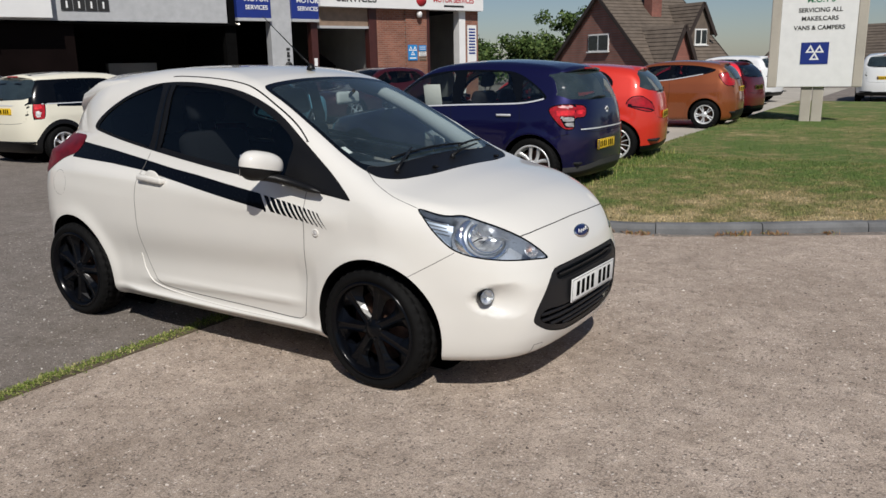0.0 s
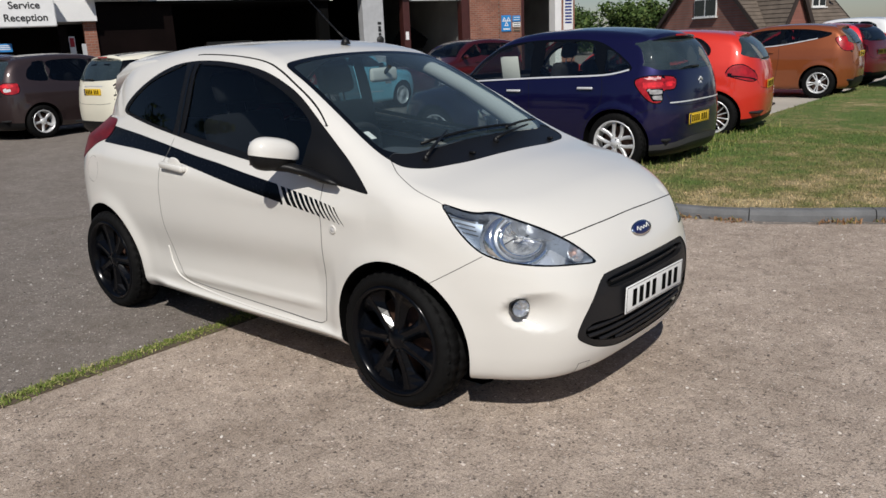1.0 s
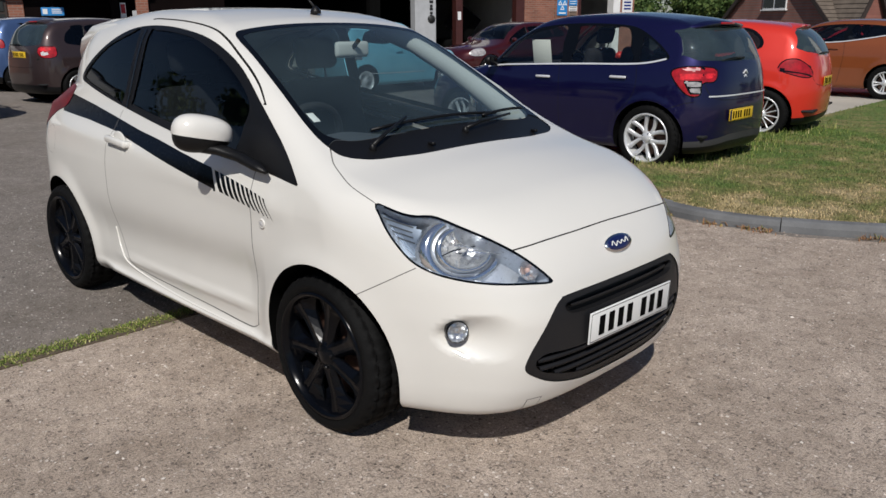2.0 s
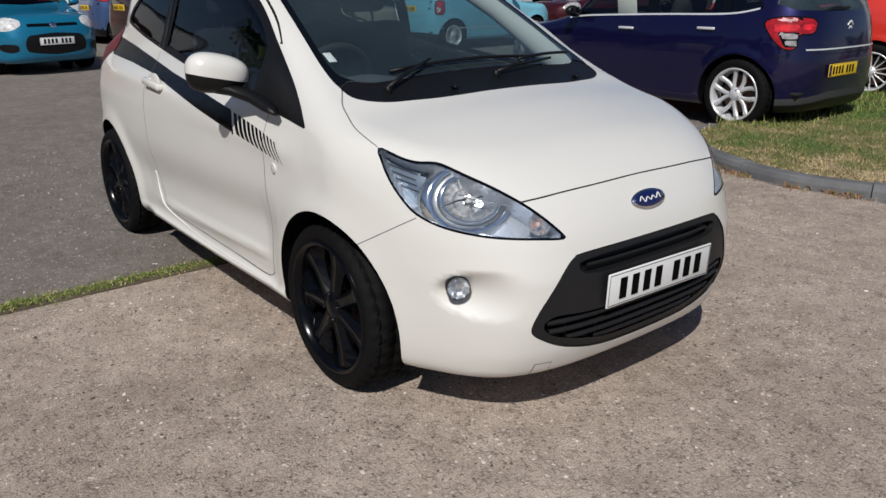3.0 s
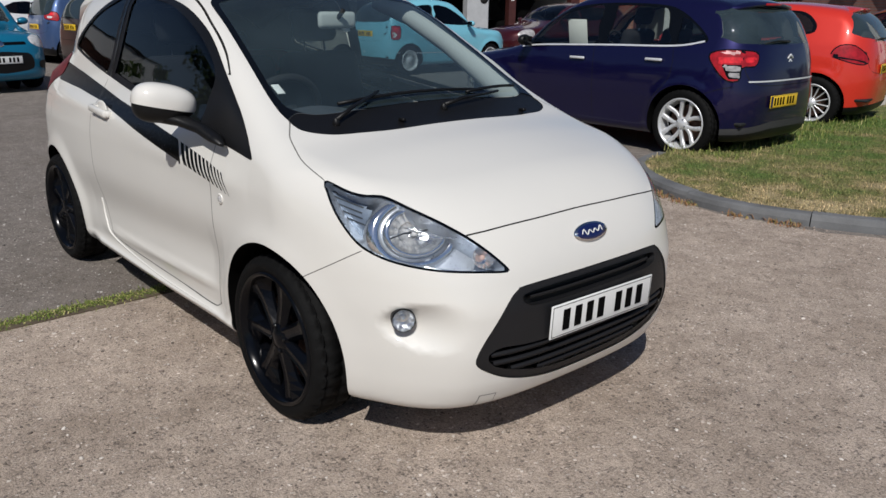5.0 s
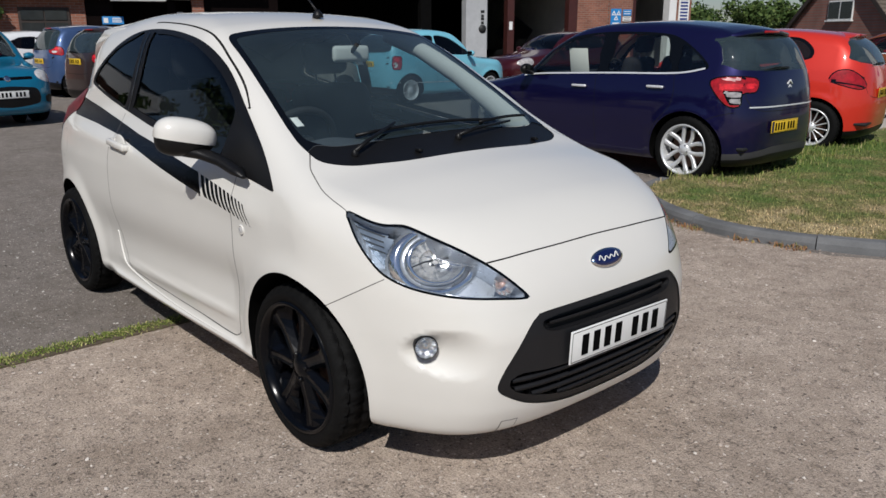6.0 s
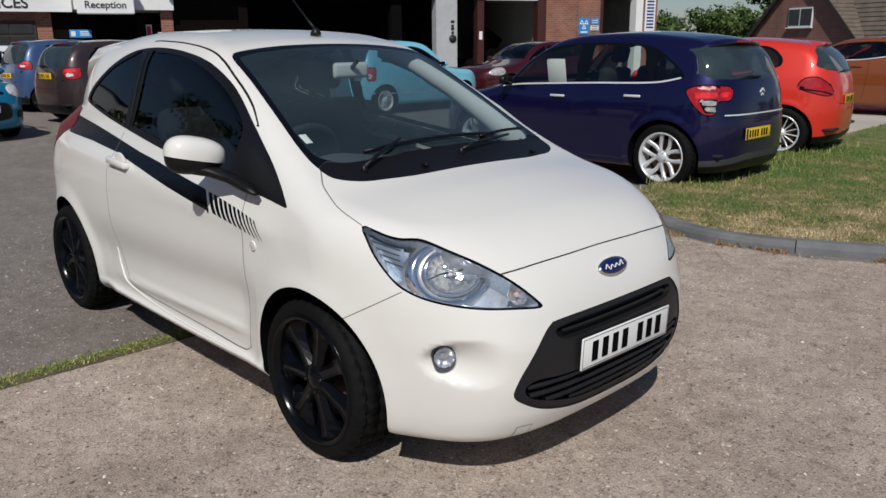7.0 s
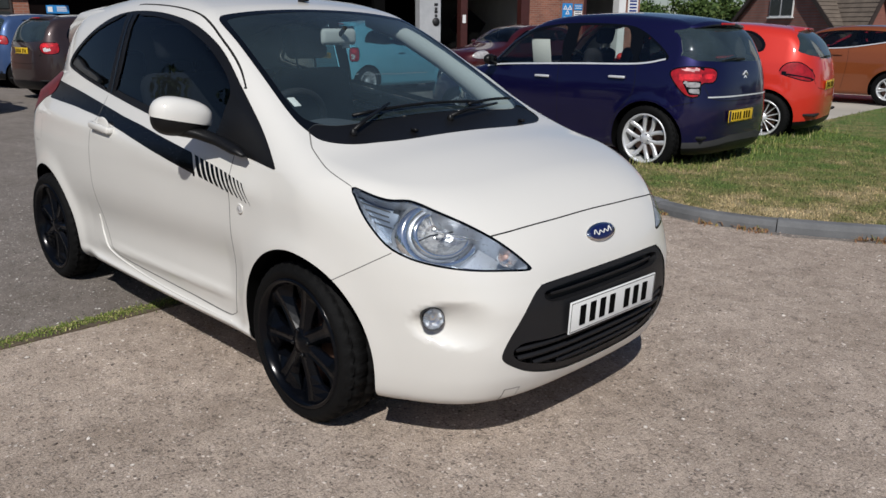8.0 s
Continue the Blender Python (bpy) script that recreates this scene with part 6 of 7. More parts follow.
    number_plate(bumper, pose(0.766, 0.020, 0.449, 2, 1.0, 90), "white_plate")

    # oval badge on the nose
    co, nr = sh.spot(front, 0.003, 0.690, 1)
    bmx = Matrix.Translation(co + nr * 0.002) @ nr.to_track_quat("Y", "Z").to_matrix().to_4x4()
    def oval(a, b, y0, y1):
        bm = bmesh.new()
        ring = [[bm.verts.new((a * k * math.cos(t), y, b * k * math.sin(t))) for t in np.linspace(0, 2 * math.pi, 40, endpoint=False)] for k, y in ((1.0, y0), (0.97, y1), (0.6, y1 + 0.0015))]
        for p, q in zip(ring, ring[1:]):
            for i in range(40):
                bm.faces.new((p[i], p[(i + 1) % 40], q[(i + 1) % 40], q[i]))
        bm.faces.new(ring[-1])
        bmesh.ops.recalc_face_normals(bm, faces=bm.faces)
        return bm
    badge = part("badge", oval(0.080, 0.032, -0.002, 0.004), "chrome", car, "oval blue badge with a chrome edge", m=bmx)
    part("badge_field", oval(0.072, 0.0255, 0.003, 0.0062), "badge_blue", badge)
    for pts in ([(-0.040, -0.003), (-0.030, 0.008), (-0.022, -0.007), (-0.010, 0.004), (0.0, -0.005), (0.010, 0.004), (0.020, -0.004), (0.032, 0.009), (0.036, -0.005)],):
        cp = curve_pts(pts, 5)
        part("badge_stroke", tube([(-p[0] * 1.3, 0.0085, p[1] * 1.25) for p in cp], 0.0019, 6), "paper", badge)

    # wipers, washer jets, aerial
    def on_glass(x, y, lift):
        co, nr = sh.spot(top, x, y, 1)
        return co + nr * lift
    for root, knee, b0, b1 in (((-0.045, -0.46), (-0.14, -0.215), (-0.125, -0.40), (-0.125, 0.30)), ((-0.035, 0.02), (-0.10, 0.36), (-0.11, 0.20), (-0.17, 0.53))):
        ws_arm = part("wiper_arm", tube([on_glass(*root, 0.012), on_glass(root[0] * 0.7 + knee[0] * 0.3, root[1] * 0.7 + knee[1] * 0.3, 0.024), on_glass(*knee, 0.024)], [0.009, 0.007, 0.005], 8), "black_plastic", car)
        part("wiper_pivot", lathe([(0.001, 0.016), (0.009, 0.014), (0.013, 0.0), (0.014, -0.02)], 16, "Z"), "black_plastic", ws_arm, m=Matrix.Translation(on_glass(*root, 0.004)))
        pts = [on_glass(b0[0] + (b1[0] - b0[0]) * t, b0[1] + (b1[1] - b0[1]) * t, 0.012 + 0.003 * math.sin(math.pi * t)) for t in np.linspace(0, 1, 9)]
        part("wiper_blade", tube(pts, 0.0065, 6), "black_plastic", ws_arm)
    for y in (-0.22, 0.40):
        co, nr = sh.spot(top, 0.015, y, 1)
        part("washer_jet", box((0.03, 0.018, 0.014), co + nr * 0.006, 0.005), "black_plastic", car)
    ar = part("aerial", lathe([(0.026, -0.006), (0.024, 0.008), (0.014, 0.022), (0.006, 0.03)], 20, "Z"), "black_plastic", car, m=Matrix.Translation((-0.99, 0.02, 1.472)))
    part("aerial_rod", tube([(0, 0, 0.02), (-0.06, 0, 0.065), (-0.36, 0, 0.31)], [0.006, 0.004, 0.002], 8), "black_plastic", ar)

    # door mirrors
    for s in (-1, 1):
        def pod(shrink, z_lo, z_hi):
            bm = bmesh.new()
            bmesh.ops.create_uvsphere(bm, u_segments=40, v_segments=28, radius=1)
            for v in bm.verts:
                x, y, z = v.co
                sq = lambda q: math.copysign(abs(q) ** 0.78, q)
                x, y, z = sq(x), sq(y), sq(z)
                wy, hz = 0.112 * shrink, 0.070 * shrink
                hz *= 1 - 0.16 * y
                v.co = (x * (0.075 if x > 0 else 0.035) * shrink, y * wy, z * hz)
            for z, up in ((z_lo, -1), (z_hi, 1)):
                bmesh.ops.bisect_plane(bm, geom=bm.verts[:] + bm.edges[:] + bm.faces[:], plane_co=(0, 0, z), plane_no=(0, 0.10 * up, up), clear_outer=True)
            return bm
        m = Matrix.Translation((-0.555, -0.848, 1.035)) @ pose(0, 0, 0, -6, 0, -10) if s < 0 else Matrix.Translation((-0.66, 0.80, 1.0)) @ pose(0, 0, 0, 6, 0, 55)
        mir = part("door_mirror", pod(1.0, -0.014, 1.0), "white_paint", car, "white door mirror with a black lower half", m=m)
        part("mirror_base", pod(0.97, -1.0, 0.0), "black_plastic", mir)
        part("mirror_glass", box((0.004, 0.18, 0.10), (-0.034, 0, 0.0), 0.001), "chrome", mir)
        if s > 0:
            part("mirror_arm", box((0.06, 0.14, 0.05), (0.05, -0.05, -0.06), 0.02), "black_plastic", mir)
            continue
        arm = tube([(0.0, s * 0.03, -0.036), (0.05, s * -0.05, -0.050), (0.12, s * -0.105, -0.078), (0.22, s * -0.125, -0.108), (0.30, s * -0.125, -0.125)], [0.036, 0.034, 0.032, 0.03, 0.01], 14)
        for v in arm.verts:
            v.co.z = -0.06 + (v.co.z + 0.06) * 0.62
        part("mirror_arm", arm, "black_plastic", mir)

    # roof spoiler
    bm = bmesh.new()
    rows = []
    for y in np.linspace(-1, 1, 33):
        e = abs(y) ** 8
        drop = 0.10 * e
        yy = y * 0.47 + math.copysign(0.05 * e, y)
        xt = -2.58 + 0.16 * y * y
        base = 1.482 - 0.042 * y * y
        prof = [(-1.72, base - 0.012 - 0.2 * drop), (-1.95, base + 0.003 - 0.2 * drop), (xt + 0.20, base - 0.008 - 0.2 * drop), (xt + 0.04, base - 0.055 - 0.4 * drop), (xt, base - 0.085 - 0.7 * drop), (xt + 0.012, base - 0.115 - drop), (xt + 0.10, base - 0.12 - drop), (-2.0, base - 0.09), (-1.72, base - 0.06)]
        rows.append([bm.verts.new((px, yy, pz)) for px, pz in prof])
    for a, b in zip(rows, rows[1:]):
        for k in range(8):
            bm.faces.new((a[k], a[k + 1], b[k + 1], b[k]))
    bm.faces.new(rows[0][::-1]), bm.faces.new(rows[-1])
    bmesh.ops.recalc_face_normals(bm, faces=bm.faces)
    part("roof_spoiler", bm, "white_paint", car)

    # inside: lining, dashboard, wheel, seats
    part("roof_lining", sh.sheet(("body", "door"), -0.025, lambda p: p.z > 1.0 and p.x < 0.0), "liner", car)
    for s, girth in ((1, 1.0), (-1, 0.6)):
        spine = [(-0.20, s * 0.630, 0.955), (-0.40, s * 0.598, 1.085), (-0.62, s * 0.565, 1.210), (-0.86, s * 0.520, 1.325), (-1.06, s * 0.470, 1.385)]
        part("pillar_trim", tube(spine, [girth * r for r in (0.068, 0.062, 0.052, 0.044, 0.034)], 14), "pale_trim", car)
    for s in (1, -1):
        part("cabin_lining", sh.sheet(("body", "door"), -0.03, lambda p: 0.3 < p.z <= 1.0 and -2.6 < p.x < -0.1 and p.y * s > 0), "dash", car)
    part("cabin_floor", box((2.3, 1.3, 0.03), (-1.35, 0, 0.33), 0.01), "seat_cloth", car)
    part("bulkhead", box((0.03, 1.36, 0.62), (-0.02, 0, 0.64), 0.01), "dash", car)
    bm = bmesh.new()
    rows = []
    for y in np.linspace(-0.62, 0.62, 25):
        hump = 0.035 * math.exp(-((y + 0.36) / 0.17) ** 2)
        prof = [(-0.10, 0.955), (-0.22, 0.972), (-0.36, 0.975 + hump), (-0.44, 0.955 + hump), (-0.48, 0.90), (-0.46, 0.78), (-0.40, 0.62), (-0.30, 0.5)]
        rows.append([bm.verts.new((px, y, pz)) for px, pz in prof])
    for a, b in zip(rows, rows[1:]):
        for k in range(7):
            bm.faces.new((a[k], a[k + 1], b[k + 1], b[k]))
    bmesh.ops.recalc_face_normals(bm, faces=bm.faces)
    part("dashboard", bm, "dash_top", car)
    sw = part("steering_wheel", lathe([(0.175 + 0.016 * math.cos(a), 0.016 * math.sin(a)) for a in np.linspace(0, 2 * math.pi, 12, endpoint=False)], 40, "X", closed=True), "dash", car, m=pose(-0.60, -0.36, 0.945, 0, 26, 0))
    part("hub_pad", box((0.04, 0.15, 0.12), (0, 0, -0.01), 0.02), "dash", sw)
    part("wheel_spoke", box((0.02, 0.32, 0.035), (0, 0, 0.0), 0.008), "dash", sw)
    part("steering_column", tube([(-0.62, -0.36, 0.93), (-0.40, -0.36, 0.83)], 0.035), "dash", car)
    for y in (-0.36, 0.36):
        seat(car, -1.05, y, 0.48)
    part("rear_bench", box((0.45, 1.1, 0.16), (-1.95, 0, 0.52), 0.06, seg=3), "seat_cloth", car)
    part("rear_backrest", box((0.14, 1.1, 0.55), (-2.2, 0, 0.8), 0.06, Matrix.Rotation(radians(-15), 4, "Y"), 3), "seat_cloth", car)
    for y in (-0.28, 0.28):
        part("rear_headrest", box((0.08, 0.24, 0.15), (-2.30, y, 1.14), 0.035, seg=3), "seat_cloth", car)
    im = part("interior_mirror", box((0.03, 0.19, 0.070), (-0.71, 0.0, 1.312), 0.018, seg=3), "pale_trim", car)
    part("mirror_stem", tube([(-0.70, 0, 1.32), (-0.66, 0, 1.352)], 0.01), "dash", im)
    part("sun_visor_card", box((0.004, 0.04, 0.05), (-0.76, 0.075, 1.285), 0.001, Matrix.Rotation(radians(-25), 4, "Y")), "paper", car, "pale paper card behind the windscreen")
    co, nr = sh.spot(top, -0.275, -0.545, 1)
    part("tax_sticker", box((0.003, 0.03, 0.055), co - nr * 0.005, 0.0005, Matrix.Rotation(radians(-60), 4, "Y")), "paper", car, "small white sticker on the glass")

    for (wx, wz, wr), hx in zip(openings, (0.0, -2.3)):
        arch_liner(car, sh, c, wx, wr, wz)
        for y in (-0.682, 0.682):
            wheel(car, hx, y, 0.29, 0.232, 0.182, (7, "star"), hx == 0.0, "wheel_black", 10 if hx == 0 else 36)
    return car


M["lamp_silver"] = mat("lamp_silver", (0.60, 0.64, 0.70), 0.30, 0.6, var=0.12)
M["wing_silver"] = mat("blue_grey_lamp_panel", (0.17, 0.21, 0.27), 0.35, 0.4, var=0.1)
M["lamp_chrome"] = mat("lamp_chrome", (0.86, 0.88, 0.90), 0.10, 0.95, var=0.06, rvar=0.04)
M["rib_grey"] = mat("rib_grey", (0.02, 0.025, 0.032), 0.5)
M["pale_trim"] = mat("pale_grey_trim", (0.40, 0.43, 0.41), 0.8, var=0.05)
M["dash_top"] = mat("slate_dashboard", (0.045, 0.052, 0.060), 0.75, spec=0.3, bump=0.3, fine=500)
M["faded_lens"] = lens_mat("faded_amber_lens", (0.55, 0.38, 0.34))
M["facet_mirror"] = mat("facet_mirror", (0.84, 0.85, 0.86), 0.14, 0.92, var=0.10, scale=60, fine=260, bump=0.15)
M["fine_seam"] = mat("fine_panel_gap", (0.16, 0.155, 0.15), 0.8)
white_hatchback()

# ---- parked cars ----
M["bright_trim"] = mat("bright_trim", (0.72, 0.73, 0.75), 0.3, 0.3, var=0.05)


def hatch(L, W, H, wb, fo, belt, cowl, roof0, roof1, hood, tail_z=1.0, floor=0.18, r=0.31):
    """Body lines of a hatchback; x = 0 at the middle of the wheelbase. cowl: (x, z); roof0, roof1: x where the roof begins and ends."""
    xf, xr = wb / 2 + fo, wb / 2 + fo - L
    w = W / 2
    return dict(
        top=([xf, xf - 0.12, xf - 0.35, cowl[0] + 0.1, cowl[0] - 0.12, (cowl[0] + roof0) / 2, roof0, roof0 - 0.3, (roof0 + roof1) / 2, roof1, roof1 - 0.25, xr],
             [hood - 0.12, hood - 0.04, hood + 0.02, cowl[1] - 0.03, cowl[1] + 0.04, (cowl[1] + H) / 2 + 0.015, H - 0.05, H - 0.012, H, H - 0.05, H - 0.12, H - 0.25]),
        plan=([xf + 0.1, xf - 0.1, xf - 0.35, xf - 0.7, 0, xr + 0.8, xr + 0.4, xr + 0.15, xr - 0.05], [w * 0.68, w * 0.84, w * 0.95, w * 0.99, w, w * 0.985, w * 0.95, w * 0.90, w * 0.8]),
        sect=([0.15, 0.25, 0.4, 0.6, 0.75, belt, belt + 0.15, (belt + H) / 2 + 0.05, H], [0.92, 0.96, 0.98, 1.0, 0.995, 0.95, 0.885, 0.80, 0.68]),
        nose=([0.15, 0.3, 0.5, 0.65, hood, hood + 0.2], [xf - 0.08, xf - 0.01, xf, xf - 0.03, xf - 0.13, xf - 0.3]),
        tail=([0.15, 0.3, 0.55, 0.8, tail_z, (tail_z + H) / 2, H], [xr + 0.09, xr + 0.02, xr, xr + 0.025, xr + 0.07, xr + 0.20, xr + 0.42]),
        crown=([xf, cowl[0], roof0, xr], [0.06, 0.06, 0.05, 0.05]), edge=([xf, cowl[0], roof0, xr], [0.14, 0.08, 0.10, 0.12]),
        round=(0.10, 0.9, 0.08, 0.7), soft=(0.12, 0.10), floor=floor, hub=r, spine=(xr + 0.5, xf - 0.5, 0.62),
        flare=((wb / 2, r + 0.045, 0.015), (-wb / 2, r + 0.045, 0.015)), arch=r + 0.045, xf=xf, xr=xr, wb=wb, belt=belt, H=H, W=W, cowl=cowl, roof0=roof0, roof1=roof1, tail_z=tail_z)


def behind(c):
    return lambda p: p[:, 0] < c["xr"] + 0.75


def in_front(c):
    return lambda p: p[:, 0] > c["xf"] - 0.8


def parked_car(name, label, at, c, col, spec, flake=0.6, fine=(120, 70, 18), group="parked cars"):
    """A parked hatchback. spec: its glass, lamps, gaps, handles, plates and wheels, in the car's own lines."""
    car = thing(name, label, "car", at, group)
    sh = Shell(c, *fine)
    W, H, xr, xf, wb = c["W"], c["H"], c["xr"], c["xf"], c["wb"]
    colour = paint(name + "_paint", col, flake)
    for wx in (wb / 2, -wb / 2):
        sh.region("arch", lambda p: np.hypot(p[:, 0] - wx, p[:, 2] - c["hub"]) - c["arch"], lambda p: side_of(p) & (np.abs(p[:, 0] - wx) < 0.46) & (p[:, 2] < 0.8))
        sh.remove("arch")

    def half(s):
        return lambda p: p.y * s > 0
    if "surround" in spec:
        o = curve_pts(spec["surround"], 5, True)
        sh.region("window_surround", flat("side", poly_line(o)), seen("side", o, side_of))
    for i, o in enumerate(spec["panes"]):
        o = curve_pts(o, 5, True)
        sh.region("pane%d" % i, flat("side", poly_line(o)), seen("side", o, side_of))
    if "rear_glass" in spec:
        o = spec["rear_glass"]
        sh.region("rear_window", flat("front", poly_line(o)), seen("front", o, behind(c)))
    o = spec.get("screen") or [(-0.2, H - 0.06), (0.45, H - 0.085), (0.53, H - 0.13), (0.64, c["cowl"][1] + 0.02), (-0.2, c["cowl"][1] - 0.02)]
    sh.region("windscreen", flat("front", poly_line(o)), seen("front", o, lambda p: (p[:, 0] > c["roof0"] - 0.3) & (p[:, 0] < c["cowl"][0] + 0.3)))
    for nm, view, o, _ in spec.get("marks", ()):
        o = curve_pts(o, 5, True) if len(o) > 5 else o
        where = {"tail": behind(c), "corner": in_front(c), "front": in_front(c), "side": side_of}[view]
        if nm == "tail_lamp":
            edge_of = poly_line(o)
            sh.region("lamp_edge", flat(view, lambda q: edge_of(q) - 0.012), seen(view, o, where), over=("body",))
        sh.region(nm, flat(view, poly_line(o)), seen(view, o, where), over=("body", "lamp_edge") + tuple(m[0] for m in spec["marks"]))
    for nm, o, _ in spec.get("rear_marks", ()):
        sh.region(nm, flat("front", poly_line(o)), seen("front", o, behind(c)), over=("body",))
    for i, o in enumerate(spec.get("shuts", ())):
        o = curve_pts(o, 5)
        sh.seam(flat("side", open_line(o)), seen("side", o, side_of, 0.02), 0.003, 0.008, over=("body",), name="side_seam%d" % i)
    for o in spec.get("rear_shuts", ()):
        o = curve_pts(o, 5)
        sh.seam(flat("front", open_line(o)), seen("front", o, behind(c), 0.02), 0.003, 0.008, over=("body",), name="rear_seam")
    part("body_shell", sh.sheet(("body",)), colour, car)
    for nm in sh.names:
        for s in (1, -1):
            me = sh.sheet((nm,), 0.0, half(s)) if "_seam" in nm else None
            if me:
                part("panel_gap", me, "seam", car)
    for s in (1, -1):
        if "surround" in spec:
            part("window_surround", sh.sheet(("window_surround",), 0.001, half(s)), "gloss_black", car)
        for i in range(len(spec["panes"])):
            part("side_window", sh.sheet(("pane%d" % i,), -0.002, half(s)), spec.get("tint", "tint_glass"), car).visible_shadow = False
        edge_me = sh.sheet(("lamp_edge",), 0.001, half(s)) if "lamp_edge" in sh.names else None
        if edge_me:
            part("lamp_edge", edge_me, "gloss_black", car)
        for nm, view, o, mt in spec.get("marks", ()):
            me = sh.sheet((nm,), 0.002, half(s))
            if me:
                part(nm, me, colour if mt == "body" else mt, car)
    if "rear_glass" in spec:
        rw = part("rear_window", sh.sheet(("rear_window",), -0.001), spec.get("rear_tint", "hatch_glass"), car)
        rw.visible_shadow = False
    part("windscreen", sh.sheet(("windscreen",), -0.001), "tint_glass", car).visible_shadow = False
    for nm, o, mt in spec.get("rear_marks", ()):
        me = sh.sheet((nm,), 0.002)
        if me:
            part(nm, me, mt, car)
    # bright lines under the windows
    for o in spec.get("chrome", ()):
        o = curve_pts(o, 6)
        for s in (1, -1):
            part("chrome_strip", sh.drape("side", grid_between(o, o + np.array([0, 0.016]), 2), s, 0.004), "bright_trim", car)
    for x, z in spec.get("handles", ()):
        for s in (1, -1):
            co, nr = sh.spot("side", x, z, s)
            part("door_handle", box((0.19, 0.022, 0.026), co + nr * 0.02, 0.009, seg=2), spec.get("handle", colour), car)
    if "mirror" in spec:
        mx, mz = spec["mirror"]
        for s in (1, -1):
            co, nr = sh.spot("side", mx, mz, s)
            bm = bmesh.new()
            bmesh.ops.create_uvsphere(bm, u_segments=20, v_segments=14, radius=1, matrix=Matrix.Diagonal((0.06, 0.085, 0.058, 1)))
            for v in bm.verts:
                v.co.x = max(v.co.x, -0.045)
            mir = part("door_mirror", bm, spec.get("mirror_paint", colour), car, m=Matrix.Translation(co + Vector((0, s * 0.13, 0.035))))
            part("mirror_arm", box((0.05, 0.10, 0.035), (0.02, -s * 0.08, -0.045), 0.012), "black_plastic", mir)
            # black pane: the mirror's dark reflection is put into its colour
            part("mirror_glass", box((0.004, 0.13, 0.08), (-0.047, 0, 0), 0.001), "gloss_black", mir)
    for z, y, end, mt in spec.get("plates", ()):
        co, nr = sh.spot("front", y, z, end)
        number_plate(car, pose(co.x + end * 0.008, y, z, 0, 0, 90 * end), mt, mt == "yellow_plate")
    if "wiper" in spec:
        z, y0, y1 = spec["wiper"]
        a, b = sh.spot("front", y0, z, -1)[0], sh.spot("front", y1, z - 0.01, -1)[0]
        part("rear_wiper", tube([a + Vector((-0.02, 0, 0)), (a + b) / 2 + Vector((-0.03, 0, 0.012)), b + Vector((-0.02, 0, 0))], [0.012, 0.009, 0.004], 8), "black_plastic", car)
    if "spoiler" in spec:
        z, hw, deep = spec["spoiler"]
        bm = bmesh.new()
        rows = []
        for y in np.linspace(-hw, hw, 15):
            x0 = sh.spot("front", float(y), z, -1)[0].x
            zz = z + 0.02 - 0.05 * (y / hw) ** 2
            rows.append([bm.verts.new(p) for p in ((x0 + 0.20, y, zz + 0.035), (x0 - deep * (1 - 0.25 * (y / hw) ** 4), y, zz + 0.004), (x0 - deep * 0.9, y, zz - 0.02), (x0 + 0.05, y, zz - 0.03))])
        for p, q in zip(rows, rows[1:]):
            for k in range(3):
                bm.faces.new((p[k], p[k + 1], q[k + 1], q[k]))
        bm.faces.new(rows[0][::-1]), bm.faces.new(rows[-1])
        bmesh.ops.recalc_face_normals(bm, faces=bm.faces)
        sp = part("roof_spoiler", bm, colour, car)
        x0 = sh.spot("front", 0.0, z, -1)[0].x
        part("brake_light", box((0.02, 0.28, 0.022), (x0 - deep + 0.004, 0, z + 0.012), 0.005), "red_lens", sp)
    if "rear_strip" in spec:
        z, hw = spec["rear_strip"]
        ys = np.linspace(-hw, hw, 21)
        part("chrome_strip", sh.drape("front", [[(y, z) for y in ys], [(y, z + 0.013) for y in ys]], -1, 0.006), "bright_trim", car)
    for z, w in spec.get("rear_badge", ()):
        co, nr = sh.spot("front", 0.0, z, -1)
        bd = bmesh.new()
        for dz in (0.0, -w * 0.55):
            for s in (1, -1):
                add_box(bd, (0.012, w * 0.72, w * 0.20), (0, s * w * 0.30, dz), 0.003, Matrix.Rotation(-s * radians(38), 4, "X"), 1)
        part("badge", bd, "bright_trim", car, "chrome badge", m=Matrix.Translation(co + nr * 0.006))
    for z, r in spec.get("round_badge", ()):
        end = 1 if z > 0 else -1
        co, nr = sh.spot("front", 0.0, abs(z), end)
        part("badge", lathe([(0.001, 0.012), (r * 0.7, 0.011), (r, 0.004), (r, -0.004)], 24), "chrome", car, m=Matrix.Translation(co) @ nr.to_track_quat("Y", "Z").to_matrix().to_4x4())
    # inside
    part("cabin_tub", sh.sheet(("body", "window_surround"), -0.03, lambda p: 0.35 < p.z < c["belt"] + 0.02 and xr + 0.15 < p.x < c["cowl"][0] + 0.1), "dash", car)
    part("cabin_floor", box((xf - xr - 1.3, W - 0.35, 0.03), ((c["cowl"][0] + xr) / 2, 0, 0.36), 0.01), "dash", car)
    part("roof_lining", sh.sheet(("body",), -0.03, lambda p: p.z > c["belt"] + 0.1), "liner", car)
    part("dashboard", box((0.45, W - 0.35, 0.35), (c["cowl"][0] - 0.28, 0, c["cowl"][1] - 0.22), 0.08, seg=3), "dash", car)
    sx = (c["cowl"][0] + c["roof0"]) / 2 - 0.55
    for s in (1, -1):
        seat(car, sx, s * 0.36, 0.50)
    part("rear_bench", box((0.16, W - 0.55, 0.62), (xr + 0.78, 0, 0.82), 0.06, Matrix.Rotation(radians(-14), 4, "Y"), 3), "seat_cloth", car)
